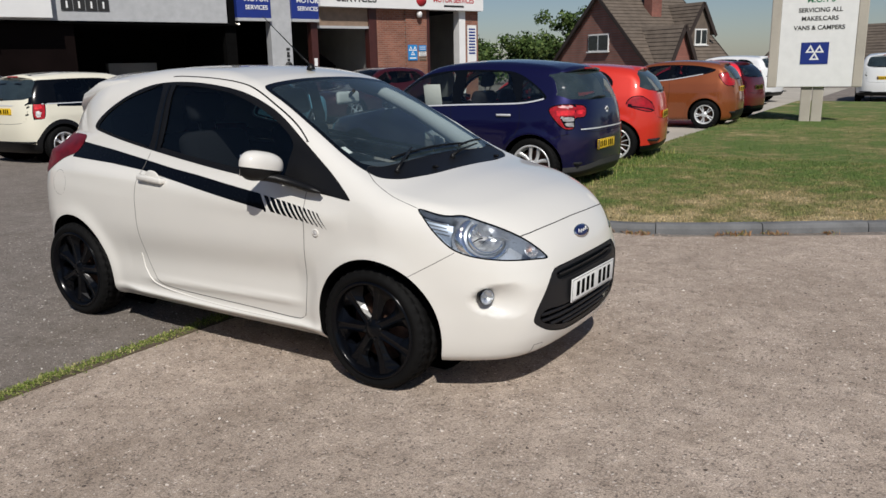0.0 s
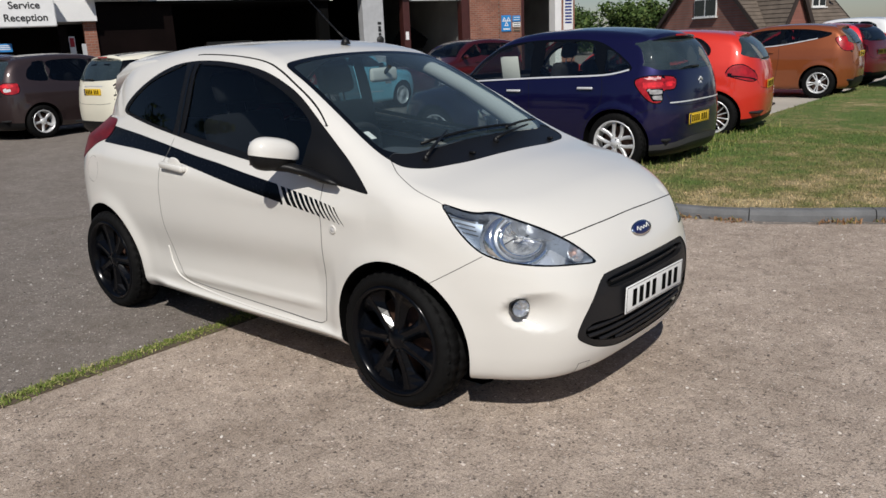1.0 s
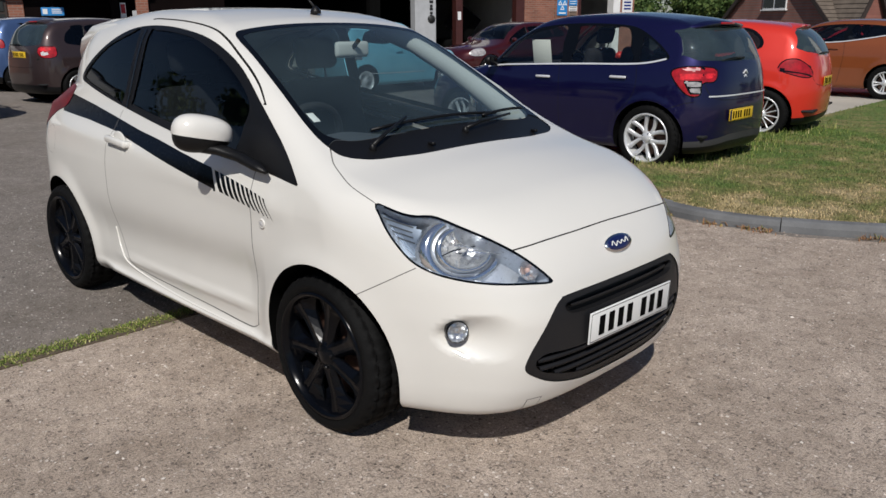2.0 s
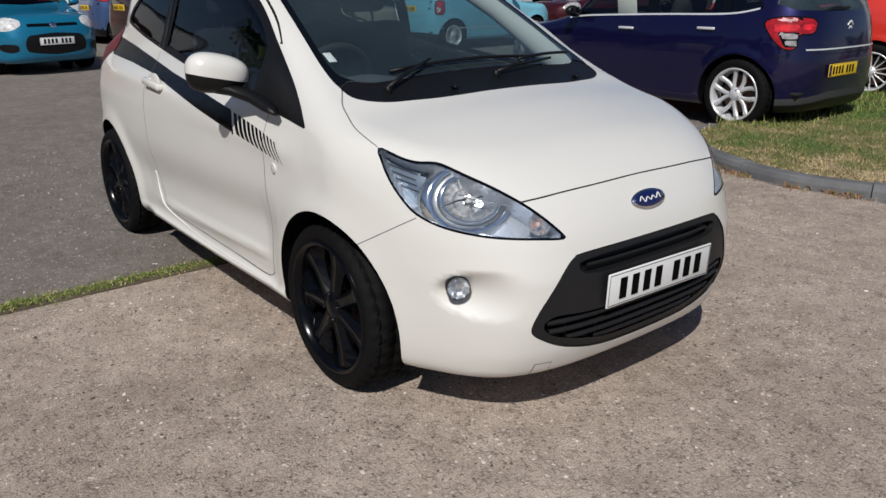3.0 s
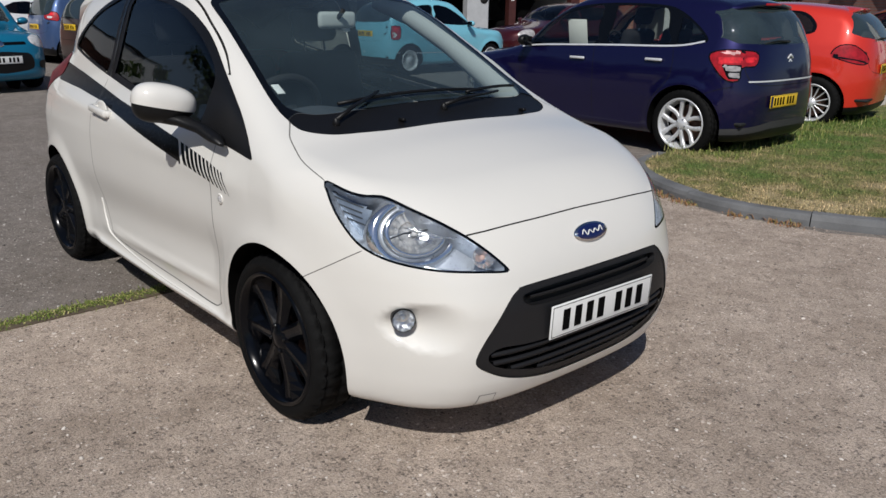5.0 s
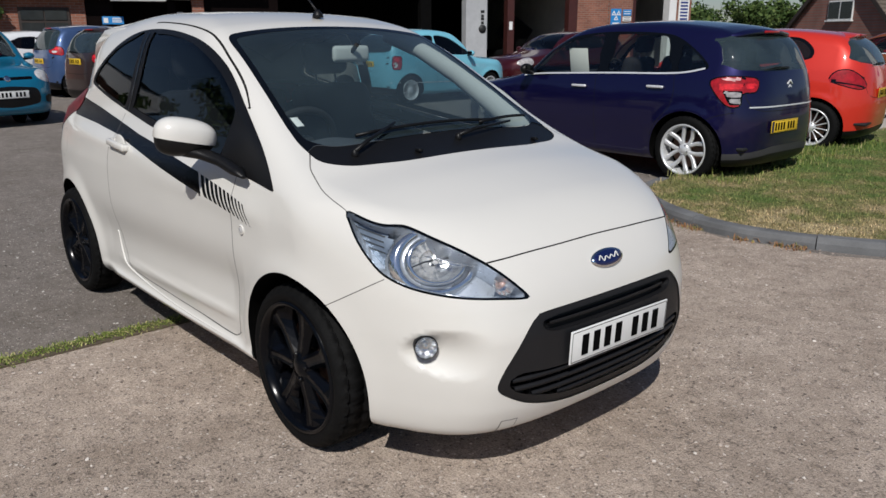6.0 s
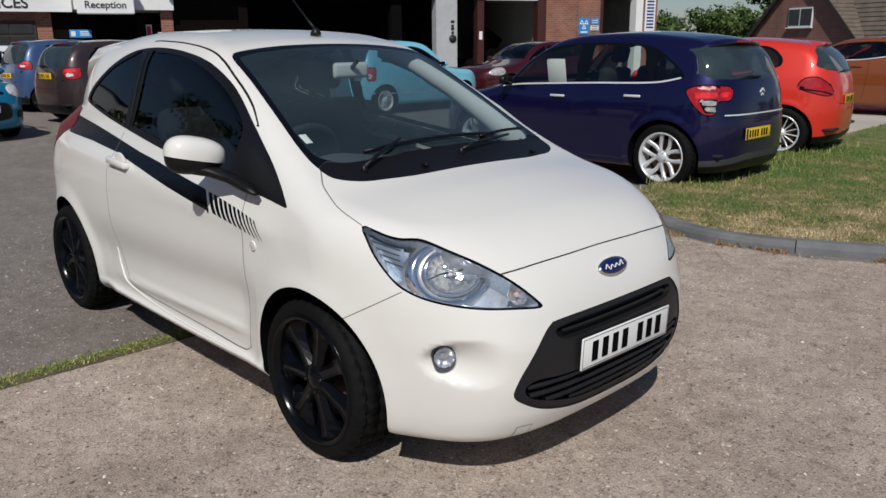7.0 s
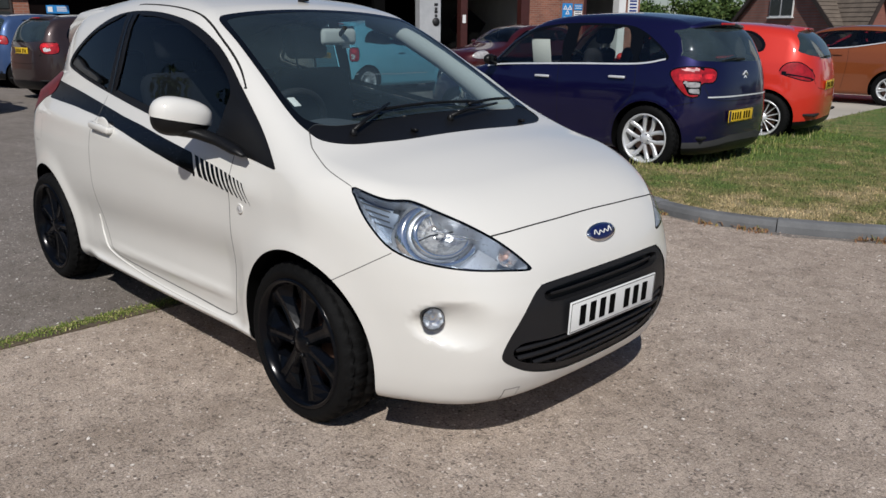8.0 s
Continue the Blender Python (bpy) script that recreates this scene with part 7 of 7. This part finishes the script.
    for s in (1, -1):
        part("rear_headrest", box((0.08, 0.24, 0.15), (xr + 0.68, s * 0.34, 1.16), 0.035, seg=3), "seat_cloth", car)
    sw = part("steering_wheel", lathe([(0.17 + 0.015 * math.cos(a), 0.015 * math.sin(a)) for a in np.linspace(0, 2 * math.pi, 8, endpoint=False)], 28, "X", closed=True), "dash", car, m=pose(sx + 0.42, -0.36, 0.95, 0, 25, 0))
    part("hub_pad", box((0.04, 0.14, 0.11), (0, 0, 0), 0.02), "dash", sw)
    style, rim, finish = spec["wheels"]
    for wx in (wb / 2, -wb / 2):
        arch_liner(car, sh, c, wx, c["arch"])
        for s in (1, -1):
            wheel(car, wx, s * (W / 2 - 0.118), c["hub"], rim, 0.19, style, False, finish, 20 if wx > 0 else 47)
    return car, sh


def row_of_panes(belt, H, x0, x1, posts, rise=0.0, top=0.15, back=0.25):
    """Side panes between a belt line and the roof: x0 ahead, x1 behind, posts: the x of the pillars between them."""
    xs = [x0] + list(posts) + [x1]
    out = []
    for k, (a, b) in enumerate(zip(xs, xs[1:])):
        a2, b2 = a - (0.0 if k == 0 else 0.04), b + (0.0 if k == len(xs) - 2 else 0.04)
        za, zb = belt + rise * (x0 - a) , belt + rise * (x0 - b)
        hi = H - top
        p = []
        if k == 0:
            p += [(a2, za), (a2 - 0.22, za + (hi - za) * 0.52), (a2 - 0.52, hi - 0.03)]
        else:
            p += [(a2, za), (a2 + 0.015, (za + hi) / 2), (a2 + 0.03, hi)]
        if k == len(xs) - 2:
            p += [((a2 + b2) / 2, hi - 0.01), (b2 + back * 0.7, hi - 0.05), (b2 + back * 0.25, (hi + zb) / 2 + 0.03), (b2, zb + 0.06), (b2 + 0.06, zb)]
        else:
            p += [(b2 + 0.03, hi), (b2 + 0.015, (zb + hi) / 2), (b2, zb)]
        out.append(p)
    return out


# blue five-door, its rear on the verge
BLUE_BODY = hatch(3.94, 1.73, 1.53, 2.50, 0.81, 0.96, (0.95, 1.02), 0.15, -1.3, 0.85, r=0.322)
blue_car, blue_sh = parked_car("blue_hatchback", "dark blue five-door hatchback with silver wheels beside the grass", pose(-3.14, 5.48, 0, 0, 0, 180), BLUE_BODY, (0.0052, 0.0042, 0.046), dict(
    surround=[(0.80, 0.955), (0.62, 1.16), (0.40, 1.32), (0.1, 1.39), (-0.3, 1.415), (-0.82, 1.40), (-1.05, 1.345), (-1.28, 1.21), (-1.40, 1.10), (-1.36, 1.07), (-1.09, 1.025), (-0.45, 1.005), (0.2, 0.98)],
    panes=[[(0.66, 0.985), (0.56, 1.16), (0.36, 1.29), (0.1, 1.355), (-0.13, 1.385), (-0.14, 1.2), (-0.15, 1.02), (0.2, 1.0)], [(-0.34, 1.03), (-0.32, 1.2), (-0.31, 1.36), (-0.37, 1.388), (-0.82, 1.378), (-0.92, 1.32), (-0.96, 1.18), (-0.985, 1.045)], [(-1.11, 1.055), (-1.09, 1.20), (-1.08, 1.29), (-1.17, 1.26), (-1.31, 1.16), (-1.365, 1.10)]],
    rear_glass=[(-0.2, 1.39), (0.54, 1.38), (0.64, 1.35), (0.715, 1.12), (0.67, 1.075), (0.3, 1.062), (-0.2, 1.06)],
    marks=[("tail_lamp", "tail", [(0.475, 0.965), (0.58, 1.01), (0.75, 1.01), (0.89, 0.985), (0.87, 0.885), (0.74, 0.87), (0.72, 0.76), (0.62, 0.755), (0.53, 0.84)], "red_lens"),
           ("lamp_glow", "tail", [(0.535, 0.955), (0.735, 0.955), (0.735, 0.905), (0.55, 0.905)], "bright_red_lens"), ("lamp_glow_inner", "tail", [(0.765, 0.955), (0.865, 0.955), (0.86, 0.91), (0.765, 0.91)], "bright_red_lens"),
           ("lamp_rim_top", "tail", [(0.56, 1.0), (0.74, 1.0), (0.74, 0.982), (0.54, 0.982)], "pink_lens"), ("lamp_split", "tail", [(0.745, 1.02), (0.756, 1.02), (0.756, 0.86), (0.745, 0.86)], "gloss_black"),
           ("lamp_divider", "tail", [(0.565, 0.890), (0.742, 0.890), (0.735, 0.765), (0.625, 0.762)], "gloss_black"), ("reversing_lamp", "tail", [(0.59, 0.880), (0.732, 0.880), (0.728, 0.832), (0.608, 0.832)], "grey_lens"), ("fog_lamp", "tail", [(0.62, 0.820), (0.726, 0.820), (0.722, 0.776), (0.64, 0.776)], "grey_lens")],
    rear_marks=[("rear_skirt", [(-0.3, 0.375), (0.3, 0.37), (0.6, 0.325), (0.9, 0.30), (0.9, 0.245), (0.6, 0.265), (0.3, 0.30), (-0.3, 0.305)], "grey_bumper"), ("rear_valance", [(-0.3, 0.305), (0.3, 0.30), (0.6, 0.265), (0.9, 0.245), (0.9, 0.1), (-0.3, 0.1)], "black_plastic")],
    shuts=[[(-0.16, 1.01), (-0.19, 0.7), (-0.20, 0.4), (-0.21, 0.28)], [(-1.07, 1.03), (-1.10, 0.85), (-1.06, 0.7), (-0.93, 0.55), (-0.88, 0.42)], [(0.80, 0.95), (0.83, 0.7), (0.82, 0.4), (0.80, 0.28)], [(-1.42, 0.60), (-1.55, 0.66), (-1.70, 0.70)]],
    rear_shuts=[[(0.70, 1.02), (0.66, 0.93), (0.63, 0.80), (0.55, 0.72), (0.3, 0.70), (-0.1, 0.70)]],
    chrome=[[(0.84, 0.935), (0.57, 0.965), (-0.07, 0.992), (-0.45, 1.005), (-1.09, 1.025), (-1.37, 1.075)]],
    handles=[(0.02, 0.865), (-0.90, 0.895)], handle="bright_trim", mirror=(0.70, 0.985), mirror_paint="black_plastic", tint="glass", plates=[(0.555, 0.13, -1, "yellow_plate")], wiper=(1.085, 0.0, 0.42), spoiler=(1.40, 0.60, 0.07), rear_strip=(0.735, 0.62), rear_badge=[(0.95, 0.085)],
    wheels=((5, "loop"), 0.240, "alloy")), flake=1.0, fine=(200, 120, 32))

part("window_card", box((0.25, 0.004, 0.27), (0.24, 0.60, 1.11), 0.001, Matrix.Rotation(radians(-10), 4, "X")), "paper", blue_car, "white paper notice behind the glass")

# red five-door beside it
RED_BODY = hatch(3.97, 1.74, 1.46, 2.538, 0.82, 0.95, (0.85, 1.0), 0.05, -1.35, 0.82)
parked_car("red_hatchback", "bright orange-red five-door hatchback with multi-spoke alloy wheels on concrete", pose(-3.37, 8.15, 0, 0, 0, 190), RED_BODY, (0.60, 0.032, 0.018), dict(
    surround=[(0.72, 0.95), (0.5, 1.12), (0.2, 1.28), (-0.2, 1.355), (-0.8, 1.36), (-1.03, 1.335), (-1.17, 1.23), (-1.19, 1.14), (-1.10, 1.09), (-0.6, 1.03), (0, 0.98)],
    panes=[[(0.60, 0.98), (0.42, 1.12), (0.18, 1.25), (-0.18, 1.325), (-0.20, 1.0), (0.2, 0.985)], [(-0.32, 1.03), (-0.30, 1.33), (-0.78, 1.335), (-1.0, 1.31), (-1.13, 1.22), (-1.15, 1.15), (-1.06, 1.11)]],
    rear_glass=[(-0.2, 1.355), (0.45, 1.345), (0.58, 1.30), (0.70, 1.11), (0.62, 1.07), (0.3, 1.03), (-0.2, 1.02)],
    marks=[("tail_lamp", "tail", [(0.43, 0.88), (0.50, 0.97), (0.64, 0.975), (0.80, 0.87), (0.83, 0.79), (0.70, 0.775), (0.47, 0.84)], "red_lens"), ("lamp_bar", "tail", [(0.44, 0.865), (0.82, 0.80), (0.80, 0.775), (0.47, 0.838)], "gloss_black")],
    rear_marks=[("rear_skirt", [(-0.3, 0.31), (0.5, 0.30), (0.9, 0.26), (0.9, 0.1), (-0.3, 0.1)], "black_plastic")],
    shuts=[[(-0.21, 0.99), (-0.23, 0.7), (-0.22, 0.28)], [(-1.0, 1.09), (-1.08, 0.9), (-1.02, 0.72), (-0.92, 0.5)]],
    rear_shuts=[[(0.62, 0.90), (0.55, 0.70), (0.3, 0.66), (-0.1, 0.66)]],
    handles=[(0.0, 0.86), (-0.95, 0.90)], mirror=(0.58, 0.96), plates=[(0.71, 0.09, -1, "yellow_plate")], wiper=(1.05, 0.0, 0.45), spoiler=(1.365, 0.58, 0.05),
    wheels=((14, "thin"), 0.22, "alloy")), flake=0.25, fine=(150, 90, 24))

# copper three-door further along
COPPER_BODY = hatch(3.95, 1.72, 1.48, 2.489, 0.80, 0.95, (0.85, 1.0), 0.05, -1.35, 0.82)
parked_car("copper_hatchback", "metallic copper-orange three-door hatchback with five-spoke alloy wheels on concrete", pose(-3.76, 14.95, 0, 0, 0, 184), COPPER_BODY, (0.23, 0.062, 0.018), dict(
    surround=[(0.72, 1.0), (0.5, 1.17), (0.15, 1.32), (-0.3, 1.375), (-0.9, 1.365), (-1.3, 1.305), (-1.41, 1.25), (-1.16, 1.165), (-0.43, 1.045), (0.2, 1.015)],
    panes=[[(0.60, 1.035), (0.42, 1.17), (0.12, 1.295), (-0.3, 1.35), (-0.44, 1.35), (-0.40, 1.2), (-0.38, 1.07), (0.2, 1.04)], [(-0.50, 1.09), (-0.53, 1.22), (-0.57, 1.35), (-0.9, 1.34), (-1.26, 1.285), (-1.33, 1.255), (-1.14, 1.19)]],
    rear_glass=[(-0.2, 1.37), (0.42, 1.355), (0.55, 1.30), (0.60, 1.10), (0.5, 1.06), (-0.2, 1.04)],
    marks=[("tail_lamp", "tail", [(0.56, 1.16), (0.68, 1.20), (0.83, 1.19), (0.91, 1.05), (0.90, 0.95), (0.72, 0.93), (0.62, 0.98)], "red_lens")],
    rear_marks=[("rear_skirt", [(-0.3, 0.42), (0.5, 0.40), (0.62, 0.33), (0.62, 0.1), (-0.3, 0.1)], "black_plastic")],
    shuts=[[(-0.45, 1.05), (-0.47, 0.8), (-0.44, 0.5), (-0.40, 0.28)], [(0.72, 0.98), (0.74, 0.6), (0.72, 0.28)]], rear_shuts=[[(0.6, 0.92), (0.56, 0.68), (0.3, 0.62), (-0.1, 0.62)]],
    chrome=[[(0.62, 1.005), (0.2, 1.018), (-0.43, 1.05), (-1.16, 1.168)]],
    handles=[(-0.27, 0.92)], mirror=(0.58, 1.0), plates=[(0.85, 0.0, -1, "yellow_plate")], wiper=(1.07, 0.0, 0.4), spoiler=(1.385, 0.55, 0.08), wheels=((5, "twin"), 0.205, "alloy")), fine=(140, 80, 22))

# the further end of that row
SUV = hatch(4.35, 1.80, 1.60, 2.63, 0.88, 1.05, (0.95, 1.1), 0.15, -1.6, 0.95, 1.1, 0.22, 0.34)
PLAIN_BODY = hatch(4.0, 1.70, 1.46, 2.51, 0.82, 0.95, (0.85, 1.0), 0.05, -1.35, 0.82)


def plain_spec(c, posts, lamp, wheels, back=0.25, rise=0.05):
    b, H, xr = c["belt"], c["H"], c["xr"]
    us, zs = [p[0] for p in lamp], [p[1] for p in lamp]
    du, dz = max(us) - min(us), max(zs) - min(zs)
    low = [(min(us) + du * k, min(zs) + dz * j) for k, j in ((0.34, 0.48), (0.80, 0.48), (0.78, 0.20), (0.40, 0.20))]
    glow = [(min(us) + du * k, min(zs) + dz * j) for k, j in ((0.22, 0.88), (0.82, 0.90), (0.86, 0.62), (0.24, 0.60))]
    return dict(panes=row_of_panes(b + 0.03, H, c["cowl"][0] - 0.25, xr + 0.55, posts, rise, 0.14, back),
                tint="dark_glass", rear_glass=[(-0.2, H - 0.11), (0.45, H - 0.12), (0.54, H - 0.16), (0.60, c["tail_z"] + 0.09), (0.5, c["tail_z"] + 0.05), (-0.2, c["tail_z"] + 0.03)],
                marks=[("tail_lamp", "tail", lamp, "red_lens"), ("lamp_glow", "tail", glow, "bright_red_lens"), ("clear_lamp", "tail", low, "clear_lens")], rear_marks=[("rear_skirt", [(-0.3, 0.36), (0.5, 0.35), (0.9, 0.3), (0.9, 0.1), (-0.3, 0.1)], "black_plastic")],
                shuts=[[(p, b), (p, 0.6), (p + 0.01, 0.28)] for p in posts[:1]], rear_shuts=[[(0.58, c["tail_z"]), (0.55, 0.72), (0.3, 0.66), (-0.1, 0.66)]],
                handles=[(posts[0] + 0.2, b - 0.09)], mirror=(c["cowl"][0] - 0.28, b + 0.02), plates=[(0.80, 0.0, -1, "yellow_plate")], wiper=(c["tail_z"] + 0.06, 0.0, 0.4), spoiler=(H - 0.085, 0.52, 0.06), wheels=wheels)


TALL = [(0.60, 0.85), (0.62, 1.0), (0.68, 1.1), (0.80, 1.08), (0.84, 0.95), (0.80, 0.84), (0.70, 0.82)]
MID = [(0.55, 0.80), (0.56, 0.92), (0.66, 0.98), (0.83, 0.95), (0.86, 0.85), (0.78, 0.78), (0.65, 0.77)]
parked_car("crimson_hatchback", "bright red hatchback parked behind the copper car", pose(-3.87, 17.7, 0, 0, 0, 171), PLAIN_BODY, (0.85, 0.03, 0.05), plain_spec(PLAIN_BODY, (-0.2,), MID, ((5, "wide"), 0.2, "alloy")), 0.3)
parked_car("white_crossover", "white crossover with roof rails parked in the bay row", pose(-5.14, 26.47, 0, 0, 0, 164), SUV, (0.72, 0.73, 0.74), plain_spec(SUV, (-0.1, -1.0), TALL, ((5, "wide"), 0.22, "alloy")), 0.0)
parked_car("white_saloon", "white family car parked on the road beyond the verge", pose(0.05, 28.2, 0, 0, 0, 93), SUV, (0.72, 0.73, 0.74), plain_spec(SUV, (-0.1, -1.0), TALL, ((5, "wide"), 0.22, "alloy")), 0.0)

# cars before the garage
PALE_BODY = hatch(3.55, 1.63, 1.49, 2.30, 0.70, 0.94, (0.72, 0.98), 0.10, -1.05, 0.86, 0.98, 0.18, 0.29)
pale_spec = plain_spec(PALE_BODY, (-0.45,), [(0.44, 0.72), (0.44, 0.93), (0.52, 0.95), (0.60, 0.93), (0.60, 0.72), (0.52, 0.70)], ((16, "thin"), 0.2, "alloy"), 0.4)
pale_spec.update(tint="dark_glass", chrome=[[(-1.7, 0.44), (-0.5, 0.42), (0.5, 0.42)]])
pale_spec["plates"] = [(0.80, 0.0, -1, "yellow_plate")]
parked_car("pale_blue_hatchback", "pale sky-blue small retro hatchback with multi-spoke wheels before the garage", pose(-11.13, 9.31, 0, 0, 0, 91), PALE_BODY, (0.19, 0.50, 0.62), pale_spec, 0.1, (140, 80, 22))
CREAM_BODY = hatch(3.70, 1.68, 1.49, 2.467, 0.68, 0.90, (0.62, 0.97), 0.12, -1.42, 0.88, 1.0, 0.17, 0.30)
mi = plain_spec(CREAM_BODY, (-0.35,), [(0.53, 0.77), (0.52, 0.95), (0.56, 1.0), (0.64, 1.0), (0.68, 0.95), (0.68, 0.77), (0.60, 0.745)], ((7, "wide"), 0.205, "alloy"), 0.1, 0.0)
mi["surround"] = [(0.42, 0.975), (0.22, 1.13), (0.0, 1.29), (-0.3, 1.37), (-1.2, 1.365), (-1.5, 1.32), (-1.64, 1.01), (-1.6, 0.975), (-0.6, 0.97)]
mi["marks"] += [("reversing_lamp", "tail", [(0.555, 0.85), (0.655, 0.85), (0.655, 0.79), (0.60, 0.78)], "clear_lens")]
mi.update(tint="dark_glass", handles=[], chrome=[[(0.4, 0.965), (-0.4, 0.965), (-1.5, 0.97)]])
mi["marks"] += [("arch_trim", "side", [(-1.62, 0.30), (-1.60, 0.46), (-1.45, 0.65), (-1.23, 0.72), (-1.0, 0.65), (-0.87, 0.46), (-0.85, 0.28), (-1.2, 0.26)], "black_plastic")]
mi["plates"], mi["rear_strip"] = [(0.86, 0.0, -1, "yellow_plate")], (0.95, 0.28)
cream_car, cream_sh = parked_car("cream_hatchback", "cream small hatchback with black roof stripes and black wheel arch trims", pose(-11.2, 5.35, 0, 0, 0, 93), CREAM_BODY, (0.72, 0.69, 0.57), mi, 0.0, (140, 80, 22))
for y0, y1 in ((0.12, 0.30), (-0.30, -0.12)):
    part("roof_stripe", cream_sh.drape("top", [[(x, y) for x in np.linspace(0.0, -1.55, 16)] for y in (y0, (y0 + y1) / 2, y1)], 1, 0.002), "decal", cream_car)
BROWN_BODY = hatch(4.0, 1.73, 1.54, 2.47, 0.84, 0.94, (0.90, 0.99), 0.10, -1.35, 0.84)
fa = plain_spec(BROWN_BODY, (-0.1, -0.95), [(0.58, 0.86), (0.58, 1.00), (0.66, 1.03), (0.85, 1.02), (0.88, 0.92), (0.78, 0.84)], ((5, "wide"), 0.21, "alloy"))
fa["plates"] = [(0.885, 0.0, -1, "yellow_plate")]
parked_car("brown_hatchback", "dark brown metallic five-door hatchback parked before the service reception", pose(-14.05, 4.69, 0, 0, 0, 97), BROWN_BODY, (0.042, 0.028, 0.028), fa, 0.7, (140, 80, 22))
SLATE_BODY = hatch(3.67, 1.66, 1.58, 2.385, 0.76, 0.97, (0.85, 1.02), 0.12, -1.3, 0.88)
parked_car("slate_blue_hatchback", "slate-blue metallic small hatchback parked before the brick wall", pose(-17.5, 4.80, 0, 0, 0, 96), SLATE_BODY, (0.05, 0.09, 0.20), plain_spec(SLATE_BODY, (-0.1, -0.9), [(0.50, 0.95), (0.53, 1.09), (0.66, 1.12), (0.82, 1.09), (0.82, 0.99), (0.66, 0.95)], ((5, "wide"), 0.19, "alloy")), 0.6)
parked_car("white_hatchback", "white hatchback parked before the brick wall", pose(-19.2, 4.0, 0, 0, 0, 100), PLAIN_BODY, (0.72, 0.73, 0.74), plain_spec(PLAIN_BODY, (-0.75,), MID, ((5, "wide"), 0.2, "alloy")), 0.0)
ds = plain_spec(PLAIN_BODY, (-0.1, -0.95), MID, ((5, "wide"), 0.2, "alloy"))
ds["marks"] += [("head_lamp", "corner", [(0.42, 0.66), (0.45, 0.78), (0.60, 0.82), (0.78, 0.74), (0.80, 0.66), (0.6, 0.62)], "grey_lens")]
parked_car("dark_red_hatchback", "dark red hatchback waiting before the workshop door", pose(-11.82, 14.4, 0, 0, 0, -100), PLAIN_BODY, (0.045, 0.003, 0.005), ds, 0.5)

# teal car that faces the yard
TEAL_BODY = hatch(3.65, 1.64, 1.55, 2.30, 0.78, 0.98, (0.95, 1.02), 0.45, -1.35, 0.88, 1.05, 0.18, 0.29)
pa = plain_spec(TEAL_BODY, (0.05, -0.75), TALL, ((4, "wide"), 0.19, "alloy"))
pa["plates"] = [(0.50, 0.0, 1, "white_plate")]
pa["marks"] = [("head_lamp", "corner", [(0.60, 0.68), (0.62, 0.80), (0.72, 0.85), (0.92, 0.81), (0.95, 0.72), (0.80, 0.66)], "clear_lens"),
               ("front_grille", "front", [(-0.2, 0.60), (0.3, 0.60), (0.42, 0.56), (0.45, 0.42), (0.35, 0.34), (-0.2, 0.32)], "black_plastic"), ("nose_bar", "front", [(-0.2, 0.755), (0.38, 0.76), (0.38, 0.715), (-0.2, 0.71)], "gloss_black"),
               ("fog_mount", "front", [(0.56, 0.46), (0.72, 0.47), (0.74, 0.40), (0.66, 0.35), (0.56, 0.36), (0.54, 0.41)], "black_plastic")]
pa["round_badge"] = [(0.735, 0.05)]
parked_car("teal_hatchback", "teal small hatchback facing out across the yard", pose(-13.06, 0.71, 0, 0, 0, 10), TEAL_BODY, (0.006, 0.15, 0.27), pa, 0.4, (140, 80, 22))
